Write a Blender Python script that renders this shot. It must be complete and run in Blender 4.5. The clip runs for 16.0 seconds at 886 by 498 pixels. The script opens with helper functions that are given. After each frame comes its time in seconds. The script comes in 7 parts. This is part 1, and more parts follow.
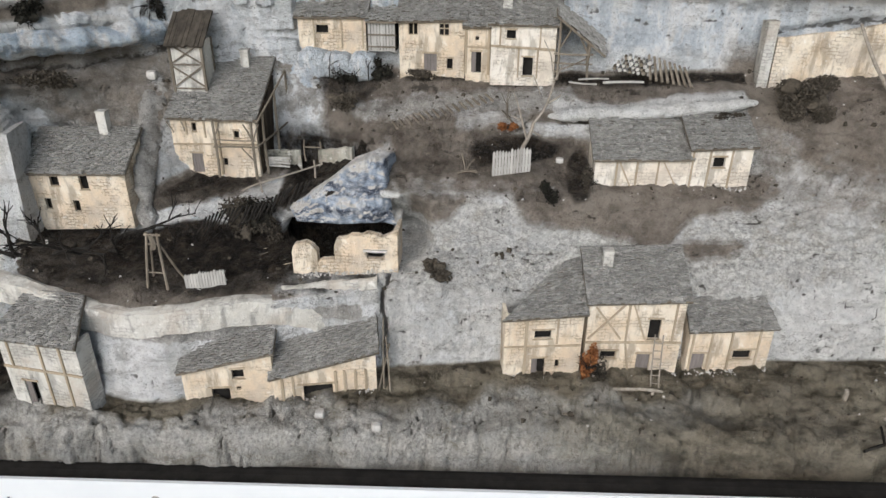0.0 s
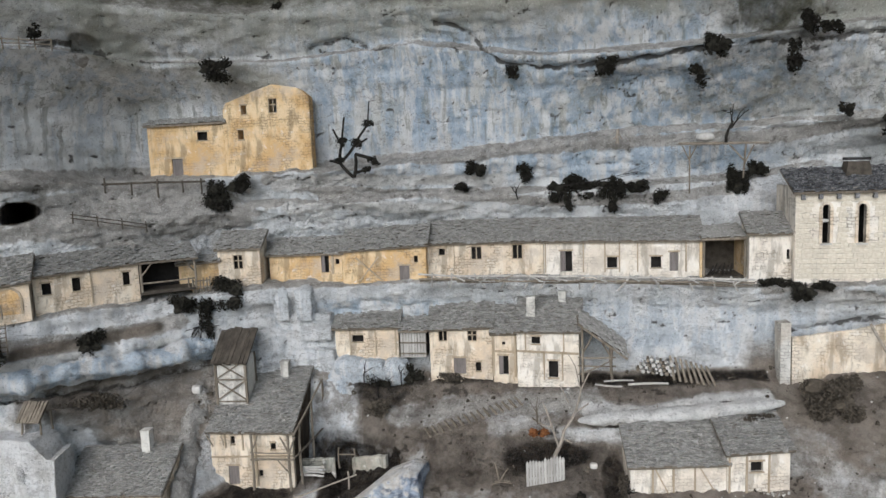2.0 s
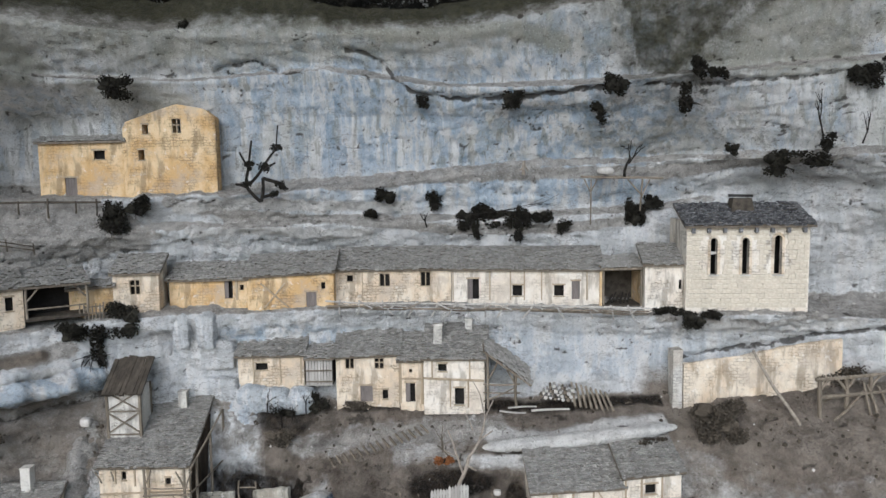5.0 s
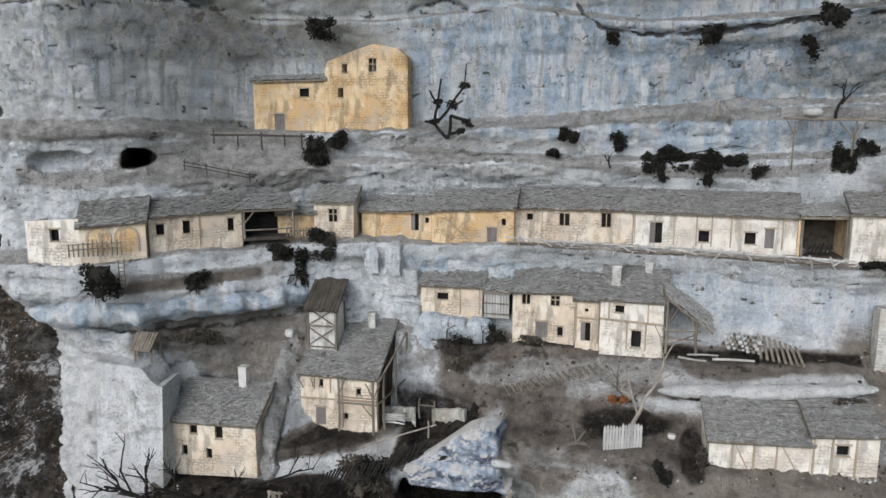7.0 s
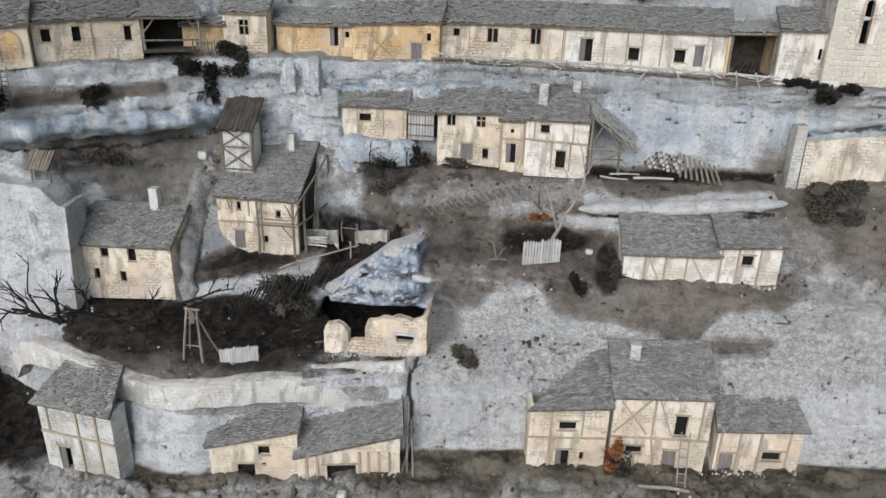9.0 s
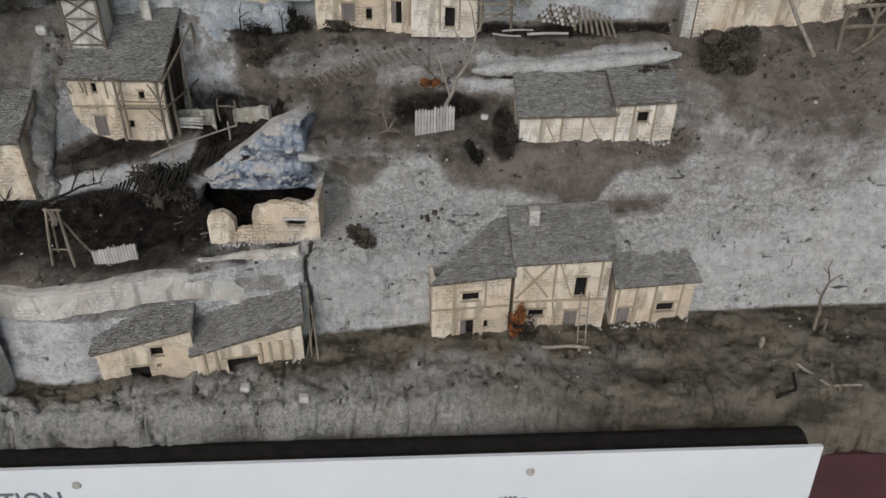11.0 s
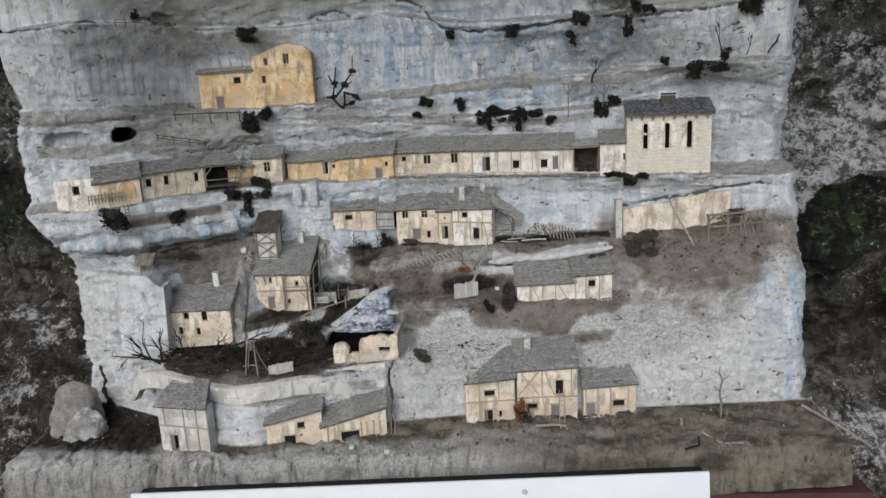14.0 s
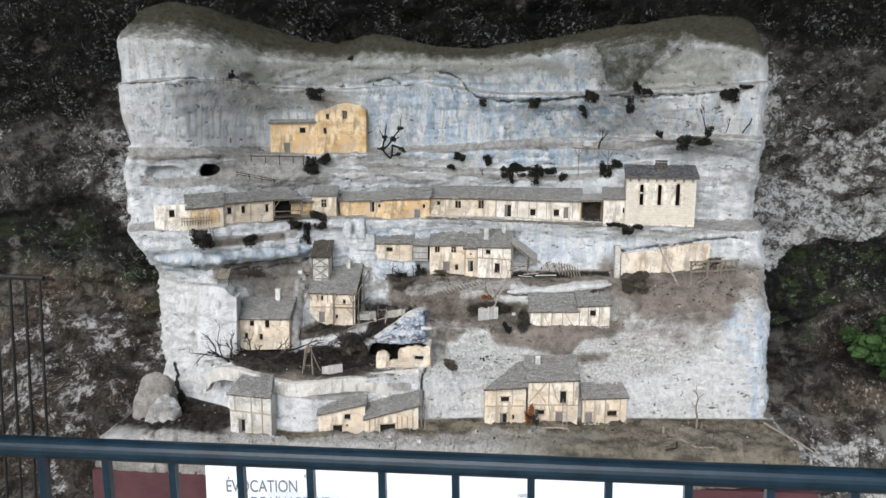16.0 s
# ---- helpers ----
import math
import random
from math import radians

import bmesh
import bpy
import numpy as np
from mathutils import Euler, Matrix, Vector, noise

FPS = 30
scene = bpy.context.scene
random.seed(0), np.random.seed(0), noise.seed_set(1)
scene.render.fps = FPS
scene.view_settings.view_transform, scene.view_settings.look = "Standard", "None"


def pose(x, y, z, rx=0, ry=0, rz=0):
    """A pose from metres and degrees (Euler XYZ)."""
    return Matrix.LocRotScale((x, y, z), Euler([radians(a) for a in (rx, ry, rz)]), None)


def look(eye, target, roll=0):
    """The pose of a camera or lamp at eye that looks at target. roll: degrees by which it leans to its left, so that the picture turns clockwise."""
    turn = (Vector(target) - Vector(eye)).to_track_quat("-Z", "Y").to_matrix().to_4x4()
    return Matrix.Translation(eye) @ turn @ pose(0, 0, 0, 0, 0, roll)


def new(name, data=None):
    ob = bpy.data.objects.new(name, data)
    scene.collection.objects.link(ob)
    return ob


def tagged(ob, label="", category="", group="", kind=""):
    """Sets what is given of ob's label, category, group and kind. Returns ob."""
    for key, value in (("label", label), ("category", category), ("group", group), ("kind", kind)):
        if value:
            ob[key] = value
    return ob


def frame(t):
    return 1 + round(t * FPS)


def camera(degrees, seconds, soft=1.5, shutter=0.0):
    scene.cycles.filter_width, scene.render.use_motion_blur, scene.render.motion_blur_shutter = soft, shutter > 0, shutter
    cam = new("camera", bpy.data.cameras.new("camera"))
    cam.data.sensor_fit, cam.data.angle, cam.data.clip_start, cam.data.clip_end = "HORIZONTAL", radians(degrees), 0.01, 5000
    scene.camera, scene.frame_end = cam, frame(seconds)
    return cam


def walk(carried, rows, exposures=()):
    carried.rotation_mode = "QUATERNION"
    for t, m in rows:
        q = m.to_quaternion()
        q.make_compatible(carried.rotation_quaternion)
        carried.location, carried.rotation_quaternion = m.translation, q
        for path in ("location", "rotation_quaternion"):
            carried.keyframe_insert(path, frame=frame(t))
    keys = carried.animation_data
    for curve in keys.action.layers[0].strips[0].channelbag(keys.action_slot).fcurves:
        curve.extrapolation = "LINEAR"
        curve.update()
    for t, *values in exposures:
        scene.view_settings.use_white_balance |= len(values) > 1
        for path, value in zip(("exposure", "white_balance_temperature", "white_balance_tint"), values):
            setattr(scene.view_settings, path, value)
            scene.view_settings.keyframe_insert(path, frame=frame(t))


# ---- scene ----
cam = camera(65.30, 16.0)
PATH = [
    (0, (0.1862, 0.3677, 0.5087), (-0.0056, 2.1365, -0.4047), 0.35),
    (0.5, (0.1864, 0.3732, 0.5275), (-0.0305, 2.2115, -0.2297), -0.52),
    (1, (0.1795, 0.3737, 0.5598), (-0.054, 2.2853, 0.0201), -1.46),
    (1.5, (0.181, 0.3648, 0.58), (-0.0956, 2.3091, 0.2017), -2.31),
    (2, (0.1862, 0.3628, 0.594), (-0.1011, 2.3266, 0.3473), -2.33),
    (2.5, (0.1941, 0.3628, 0.599), (-0.085, 2.336, 0.4293), -2.31),
    (3, (0.1944, 0.3635, 0.6031), (-0.0211, 2.349, 0.4962), -2.48),
    (5.3, (0.1941, 0.3598, 0.6007), (0.1592, 2.3501, 0.4067), -0.74),
    (5.5, (0.1892, 0.3555, 0.5977), (0.0484, 2.3425, 0.4187), -0.69),
    (6, (0.1886, 0.346, 0.5873), (-0.0545, 2.3204, 0.3805), -0.67),
    (6.5, (0.1801, 0.3445, 0.588), (-0.1644, 2.2909, 0.2835), -0.17),
    (7, (0.1703, 0.3394, 0.5848), (-0.3264, 2.2489, 0.257), 0.10),
    (7.5, (0.1675, 0.3363, 0.5804), (-0.417, 2.2152, 0.2223), 0.58),
    (8, (0.17, 0.3383, 0.5666), (-0.3966, 2.204, 0.1215), 1.13),
    (8.5, (0.1774, 0.3469, 0.5509), (-0.294, 2.1956, -0.0493), 0.62),
    (9, (0.1885, 0.3577, 0.534), (-0.1071, 2.1959, -0.1966), 1.56),
    (9.2, (0.1906, 0.3618, 0.5304), (-0.0423, 2.1883, -0.2504), 1.86),
    (11.3, (0.2112, 0.4027, 0.5272), (0.2838, 2.0862, -0.55), 1.32),
    (11.5, (0.2236, 0.4034, 0.5303), (0.3756, 2.1029, -0.513), 1.23),
    (12, (0.2327, 0.3716, 0.5249), (0.492, 2.1243, -0.4029), -0.93),
    (12.5, (0.2484, 0.2784, 0.5454), (0.2466, 2.1542, -0.1483), -1.23),
    (13, (0.3229, 0.1351, 0.5566), (0.0287, 1.9919, -0.1257), -1.18),
    (13.5, (0.3413, 0.0049, 0.5545), (-0.04, 1.9082, 0.073), -2.62),
    (14, (0.3062, -0.1416, 0.6061), (0.0603, 1.7924, 0.1598), -2.80),
    (14.5, (0.3218, -0.2418, 0.6106), (-0.026, 1.703, 0.2999), -1.01),
    (15, (0.3338, -0.324, 0.6214), (-0.0008, 1.6323, 0.3746), 0.90),
    (15.5, (0.2942, -0.3815, 0.6157), (-0.0025, 1.5799, 0.3606), 0.34),
    (16, (0.2672, -0.4291, 0.6172), (0.0294, 1.5337, 0.316), 0.34),
]
EXPOSURES = [(0, .68), (0.5, .85), (1, .74), (2, .67), (3, .69), (5.5, .64), (6.5, .68), (7.5, .65), (8.5, .69), (9, .69), (11.3, .04), (11.6, .04), (12, .15), (12.5, .75), (13, .42), (13.5, .36), (14, .45), (14.5, .6), (15, .80), (16, .93)]
walk(cam, [(t, look(eye, target, roll)) for t, eye, target, roll in PATH], exposures=[(t, e, float(np.interp(t, [0, 1, 3, 5.5, 8, 9, 11.3, 12, 12.5, 14, 16], [6080, 5960, 5880, 5800, 5760, 5800, 6060, 6060, 6000, 5880, 5880])), 10) for t, e in EXPOSURES])

# ---- light: soft overcast day falling in from the open side of the rock shelter ----
world = bpy.data.worlds.new("overcast")
scene.world = world
world.use_nodes = True
wn = world.node_tree.nodes
sky = wn.new("ShaderNodeTexSky")
sky.sky_type, sky.sun_disc, sky.sun_elevation, sky.sun_rotation = "NISHITA", False, radians(48), radians(200)
sky.air_density, sky.dust_density, sky.ozone_density = 1.6, 4.0, 1.0
world.node_tree.links.new(sky.outputs[0], wn["Background"].inputs[0])
wn["Background"].inputs[1].default_value = 0.10
sun_data = bpy.data.lights.new("sun", "SUN")
sun_data.energy, sun_data.angle, sun_data.color = 1.5, radians(50), (1.0, 0.98, 0.95)
sun = new("sun", sun_data)
sun.matrix_world = look((-0.6, -2.8, 2.4), (0, 1.2, 0.3))

# ---- materials ----


class Mat:
    """A small node builder round one Principled shader."""

    def __init__(self, name, rough=0.85, metal=0.0):
        self.m = bpy.data.materials.new(name)
        self.m.use_nodes = True
        self.n, self.l = self.m.node_tree.nodes, self.m.node_tree.links
        self.b = self.n["Principled BSDF"]
        self.b.inputs["Roughness"].default_value, self.b.inputs["Metallic"].default_value = rough, metal
        self.b.inputs["Specular IOR Level"].default_value = 0.25
        self.pos = self.n.new("ShaderNodeTexCoord").outputs["Object"]

    def put(self, value, socket):
        if hasattr(value, "is_linked"):
            self.l.new(value, socket)
        elif isinstance(value, tuple) and len(value) == 3 and socket.type == "RGBA":
            socket.default_value = (*value, 1)
        else:
            socket.default_value = value

    def at(self, scale=(1, 1, 1)):
        node = self.n.new("ShaderNodeMapping")
        node.inputs["Scale"].default_value = scale
        self.l.new(self.pos, node.inputs[0])
        return node.outputs[0]

    def noise(self, scale, detail=4.0, rough=0.6, stretch=(1, 1, 1), distort=0.0):
        node = self.n.new("ShaderNodeTexNoise")
        node.inputs["Scale"].default_value, node.inputs["Detail"].default_value = scale, detail
        node.inputs["Roughness"].default_value, node.inputs["Distortion"].default_value = rough, distort
        self.l.new(self.at(stretch), node.inputs[0])
        return node.outputs[0]

    def ramp(self, value, low, high, a=0.0, b=1.0):
        node = self.n.new("ShaderNodeMapRange")
        node.interpolation_type = "SMOOTHSTEP"
        self.put(value, node.inputs[0])
        for k, v in enumerate((low, high, a, b)):
            node.inputs[k + 1].default_value = v
        return node.outputs[0]

    def math(self, op, a, b=0.0):
        node = self.n.new("ShaderNodeMath")
        node.operation = op
        self.put(a, node.inputs[0]), self.put(b, node.inputs[1])
        return node.outputs[0]

    def mix(self, f, a, b, kind="MIX"):
        node = self.n.new("ShaderNodeMix")
        node.data_type, node.blend_type = "RGBA", kind
        self.put(f, node.inputs[0]), self.put(a, node.inputs[6]), self.put(b, node.inputs[7])
        return node.outputs[2]

    def attr(self, name):
        node = self.n.new("ShaderNodeAttribute")
        node.attribute_name = name
        return node.outputs["Fac"]

    def rand(self):
        return self.n.new("ShaderNodeObjectInfo").outputs["Random"]

    def island(self):
        return self.n.new("ShaderNodeNewGeometry").outputs["Random Per Island"]

    def up(self):
        node = self.n.new("ShaderNodeSeparateXYZ")
        self.l.new(self.n.new("ShaderNodeNewGeometry").outputs["Normal"], node.inputs[0])
        return node.outputs[2]

    def bump(self, height, dist, strength=1.0):
        node = self.n.new("ShaderNodeBump")
        node.inputs["Distance"].default_value, node.inputs["Strength"].default_value = dist, strength
        self.l.new(height, node.inputs["Height"])
        if self.b.inputs["Normal"].is_linked:
            self.l.new(self.b.inputs["Normal"].links[0].from_socket, node.inputs["Normal"])
        self.l.new(node.outputs[0], self.b.inputs["Normal"])

    def colour(self, value):
        self.put(value, self.b.inputs["Base Color"])
        return self.m


def cliff_paint():
    k = Mat("painted_plaster_rock", 0.9)
    edge_n, mid, fine = k.noise(38, 7, 0.72), k.noise(70, 6, 0.75), k.noise(300, 4, 0.78)
    ragged = k.math("MULTIPLY", k.math("SUBTRACT", edge_n, 0.5), 2.0)

    def brushed(name, low=0.3, high=0.62, loose=1.0):
        return k.ramp(k.math("ADD", k.attr(name), k.math("MULTIPLY", ragged, loose)), low, high)

    col = k.mix(k.ramp(k.noise(13, 8, 0.72), 0.36, 0.62), (0.80, 0.80, 0.795), (0.93, 0.93, 0.92))
    col = k.mix(k.math("MULTIPLY", k.ramp(mid, 0.54, 0.61), 0.4), col, (0.50, 0.485, 0.46))
    col = k.mix(k.math("MULTIPLY", k.ramp(k.noise(140, 5, 0.8), 0.54, 0.60), 0.6), col, (0.90, 0.895, 0.88))
    streak = k.noise(22, 5, 0.62, (1.9, 1.9, 0.13))
    layer = k.ramp(k.noise(17, 8, 0.76, (1, 1, 2.6), 0.4), 0.49, 0.60)
    col = k.mix(k.math("MULTIPLY", k.math("MULTIPLY", layer, k.ramp(k.attr("drip"), 0.0, 1.0, 1.0, 0.4)), 0.55), col, k.mix(k.ramp(mid, 0.4, 0.6), (0.27, 0.25, 0.225), (0.46, 0.445, 0.42)))
    drip, run = k.noise(26, 4, 0.62, (2.2, 2.2, 0.10)), k.noise(34, 4, 0.6, (2.4, 2.4, 0.12), 0.3)
    high = k.attr("drip")
    col = k.mix(k.math("MULTIPLY", k.ramp(streak, 0.49, 0.58), 0.36), col, (0.44, 0.43, 0.385))
    blue = k.math("MULTIPLY", k.ramp(streak, 0.40, 0.55, 0.1, 1.0), k.attr("blue"))
    col = k.mix(k.math("MULTIPLY", blue, 0.85), col, k.mix(k.ramp(mid, 0.4, 0.62), (0.33, 0.45, 0.58), (0.58, 0.68, 0.78)))
    # rain runs down the tall face: blue, white and grey bands
    wet = k.math("MULTIPLY", high, k.ramp(k.noise(9, 4, 0.6), 0.30, 0.52, 0.45, 1.0))
    col = k.mix(k.math("MULTIPLY", k.math("MULTIPLY", k.ramp(drip, 0.49, 0.57), wet), k.ramp(k.attr("blue"), 0.05, 0.6, 0.4, 0.78)), col, k.mix(k.ramp(mid, 0.4, 0.6), (0.31, 0.42, 0.54), (0.50, 0.60, 0.70)))
    col = k.mix(k.math("MULTIPLY", k.math("MULTIPLY", k.ramp(drip, 0.38, 0.46, 1.0, 0.0), wet), 0.75), col, (0.87, 0.875, 0.865))
    col = k.mix(k.math("MULTIPLY", k.math("MULTIPLY", k.ramp(run, 0.55, 0.62), wet), 0.6), col, (0.27, 0.275, 0.235))
    blotch = k.math("MULTIPLY", k.ramp(k.noise(11, 7, 0.75), 0.50, 0.60), high)
    col = k.mix(k.math("MULTIPLY", blotch, 0.35), col, (0.40, 0.395, 0.33))
    col = k.mix(k.math("MULTIPLY", brushed("tan", 0.1, 0.9, 0.6), 0.75), col, (0.35, 0.345, 0.27))
    dust = k.mix(k.ramp(k.noise(55, 6, 0.75), 0.36, 0.64), (0.27, 0.25, 0.222), (0.51, 0.487, 0.45))
    col = k.mix(k.math("MULTIPLY", brushed("dust"), 0.88), col, dust)
    grit = k.mix(k.ramp(k.noise(170, 5, 0.82), 0.40, 0.60), (0.40, 0.39, 0.365), (0.74, 0.725, 0.685))
    grit = k.mix(k.math("MULTIPLY", k.ramp(k.noise(32, 7, 0.75), 0.48, 0.58), 0.65), grit, k.mix(k.ramp(k.noise(190, 4, 0.8), 0.42, 0.58), (0.44, 0.44, 0.43), (0.74, 0.735, 0.715)))
    grit = k.mix(k.math("MULTIPLY", k.ramp(k.noise(26, 7, 0.75, (1, 1, 1.5)), 0.54, 0.64), 0.6), grit, (0.30, 0.265, 0.205))
    grit = k.mix(k.math("MULTIPLY", k.ramp(k.noise(110, 6, 0.8), 0.57, 0.63), 0.5), grit, (0.16, 0.148, 0.125))
    col = k.mix(k.math("MULTIPLY", brushed("grit", 0.1, 0.8), 0.9), col, grit)
    col = k.mix(k.math("MULTIPLY", brushed("white"), 0.88), col, k.mix(k.ramp(mid, 0.38, 0.6), (0.62, 0.61, 0.585), (0.84, 0.83, 0.805)))
    # crisp chips of pale plaster and dark pits
    chip = k.noise(420, 3, 0.7)
    col = k.mix(k.math("MULTIPLY", k.ramp(chip, 0.60, 0.65), 0.65), col, (0.86, 0.85, 0.83))
    col = k.mix(k.math("MULTIPLY", k.ramp(chip, 0.32, 0.38, 1.0, 0.0), 0.5), col, (0.09, 0.082, 0.07))
    earth = k.mix(k.ramp(k.noise(30, 7, 0.7), 0.36, 0.62), (0.15, 0.122, 0.096), (0.29, 0.248, 0.204))
    earth = k.mix(k.math("MULTIPLY", k.ramp(k.noise(150, 5, 0.8), 0.54, 0.68), 0.45), earth, (0.07, 0.058, 0.047))
    earth = k.mix(k.math("MULTIPLY", k.ramp(k.noise(210, 4, 0.8), 0.63, 0.68), 0.45), earth, (0.36, 0.33, 0.29))
    col = k.mix(k.math("MULTIPLY", brushed("soil", 0.15, 0.85, 0.5), 0.96), col, earth)
    olive = k.mix(k.ramp(k.noise(24, 7, 0.72, (0.6, 1.3, 1)), 0.36, 0.6), (0.072, 0.060, 0.040), (0.29, 0.255, 0.192))
    col = k.mix(k.attr("shore"), col, olive)
    # near-black for dark soil and for shade painted into hollows
    peat_shade = k.mix(k.ramp(k.noise(70, 6, 0.75), 0.42, 0.66), (0.009, 0.007, 0.0055), (0.058, 0.044, 0.031))
    col = k.mix(brushed("peat_shade", 0.2, 0.9, 0.45), col, peat_shade)
    moss = k.mix(k.ramp(k.noise(90, 6, 0.75), 0.35, 0.7), (0.027, 0.026, 0.012), (0.080, 0.076, 0.042))
    col = k.mix(k.math("MULTIPLY", brushed("moss", 0.2, 0.85, 0.45), 0.96), col, moss)
    # cracks and seams get a dark colour, shade painted into the recess
    col = k.mix(k.math("MULTIPLY", brushed("crack_shade", 0.35, 0.6), 0.85), col, (0.055, 0.047, 0.038))
    # hairline cracks lying with the strata, and scattered dark specks
    hair = k.math("ABSOLUTE", k.math("SUBTRACT", k.noise(15, 5, 0.62, (1, 1, 2.4)), 0.5))
    hair = k.math("MULTIPLY", k.ramp(hair, 0.0, 0.010, 1.0, 0.0), k.ramp(k.noise(10, 3, 0.6), 0.45, 0.55))
    col = k.mix(k.math("MULTIPLY", hair, 0.6), col, (0.13, 0.115, 0.10))
    col = k.mix(k.math("MULTIPLY", k.ramp(fine, 0.57, 0.66), 0.5), col, (0.13, 0.12, 0.105))
    k.bump(k.noise(75, 7, 0.78, (1, 1, 1.6)), 0.0055)
    k.bump(k.noise(210, 5, 0.8), 0.0030)
    k.bump(fine, 0.0030)
    return k.colour(col)


def rock_wall():
    k = Mat("shelter_limestone", 0.95)
    speck = k.noise(42, 6, 0.82)
    patch = k.noise(9, 8, 0.8)
    col = k.mix(k.ramp(k.noise(16, 8, 0.8), 0.42, 0.58), (0.035, 0.030, 0.023), (0.24, 0.22, 0.19))
    col = k.mix(k.math("MULTIPLY", k.attr("ochre"), k.ramp(k.noise(7, 7, 0.75), 0.42, 0.54, 0, 0.9)), col, k.mix(k.ramp(speck, 0.42, 0.58), (0.07, 0.048, 0.030), (0.27, 0.20, 0.135)))
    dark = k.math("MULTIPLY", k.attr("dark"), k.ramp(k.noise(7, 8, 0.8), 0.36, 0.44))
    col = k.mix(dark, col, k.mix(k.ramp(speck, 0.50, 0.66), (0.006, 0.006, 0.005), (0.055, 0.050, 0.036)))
    pale = k.ramp(k.math("ADD", k.attr("pale"), k.math("MULTIPLY", k.math("SUBTRACT", patch, 0.5), 3.0)), 0.42, 0.58)
    col = k.mix(k.math("MULTIPLY", pale, k.ramp(k.attr("pale"), 0.0, 0.12)), col, k.mix(k.ramp(speck, 0.44, 0.53), (0.14, 0.13, 0.115), (0.74, 0.73, 0.71)))
    col = k.mix(k.math("MULTIPLY", k.attr("green"), k.ramp(k.noise(14, 6, 0.75), 0.50, 0.58)), col, (0.045, 0.065, 0.02))
    lichen = k.math("MULTIPLY", k.ramp(k.noise(80, 5, 0.9), 0.575, 0.595), k.math("MULTIPLY", k.ramp(k.noise(7, 5, 0.7), 0.46, 0.58), k.ramp(k.attr("dark"), 0.3, 1.0, 1.0, 0.7)))
    col = k.mix(lichen, col, (0.78, 0.77, 0.75))
    col = k.mix(k.math("MULTIPLY", k.ramp(k.noise(60, 5, 0.88), 0.56, 0.60), 0.75), col, (0.012, 0.011, 0.009))
    hair = k.math("ABSOLUTE", k.math("SUBTRACT", k.noise(7, 7, 0.7), 0.5))
    col = k.mix(k.ramp(hair, 0.0, 0.010, 0.85, 0.0), col, (0.01, 0.009, 0.008))
    k.bump(k.noise(17, 8, 0.8), 0.03)
    k.bump(k.noise(130, 6, 0.8), 0.006)
    return k.colour(col)


def stone_wall(name, warm, pale, joint, course=0.0042, tint=0.6):
    """Small carved courses of stone under ochre washes."""
    k = Mat(name, 0.88)
    node = k.n.new("ShaderNodeTexBrick")
    turn = k.n.new("ShaderNodeMapping")
    turn.inputs["Rotation"].default_value = (radians(90), 0, 0)
    wobble = k.n.new("ShaderNodeMix")
    wobble.data_type, wobble.blend_type = "RGBA", "LINEAR_LIGHT"
    wobble.inputs[0].default_value = 0.0030
    shake = k.n.new("ShaderNodeTexNoise")
    shake.inputs["Scale"].default_value = 130
    k.l.new(k.pos, shake.inputs[0]), k.l.new(k.pos, wobble.inputs[6]), k.l.new(shake.outputs["Color"], wobble.inputs[7])
    k.l.new(wobble.outputs[2], turn.inputs[0])
    k.l.new(turn.outputs[0], node.inputs["Vector"])
    node.offset, node.squash = 0.5, 1.0
    for key, v in (("Scale", 1.0), ("Mortar Size", course * 0.13), ("Mortar Smooth", 0.35), ("Brick Width", course * 2.1), ("Row Height", course), ("Bias", 0.0)):
        node.inputs[key].default_value = v
    node.inputs["Color1"].default_value, node.inputs["Color2"].default_value, node.inputs["Mortar"].default_value = (1, 1, 1, 1), (0.62, 0.62, 0.62, 1), (0.25, 0.25, 0.25, 1)
    wash = k.ramp(k.noise(24, 5, 0.65, (1, 1, 0.7)), 0.40, 0.60)
    col = k.mix(k.math("MULTIPLY", wash, tint), pale, warm)
    patch = k.math("MULTIPLY", k.ramp(k.noise(34, 5, 0.7), 0.47, 0.60), k.ramp(k.rand(), 0.0, 1.0, 0.4, 1.0))
    col = k.mix(k.math("MULTIPLY", patch, 0.8), col, node.outputs["Color"], "MULTIPLY")
    col = k.mix(k.math("MULTIPLY", k.ramp(node.outputs["Fac"], 0.2, 0.9), k.math("MULTIPLY", patch, 0.62)), col, joint)
    col = k.mix(k.math("MULTIPLY", k.ramp(k.noise(150, 5, 0.8), 0.54, 0.68), 0.5), col, tuple(c * 0.5 for c in warm))
    col = k.mix(k.math("MULTIPLY", k.ramp(k.noise(60, 4, 0.6, (1, 1, 0.25)), 0.51, 0.64), 0.6), col, tuple(0.6 * c for c in joint))
    col = k.mix(k.math("MULTIPLY", k.ramp(k.noise(21, 6, 0.7), 0.50, 0.64), 0.55), col, (0.46, 0.40, 0.335))
    col = k.mix(k.math("MULTIPLY", k.ramp(k.noise(90, 5, 0.7), 0.58, 0.70), 0.6), col, (0.84, 0.82, 0.77))
    k.bump(k.math("MULTIPLY", node.outputs["Color"], patch), 0.0012)
    k.bump(k.noise(380, 4, 0.75), 0.0010)
    return k.colour(col)


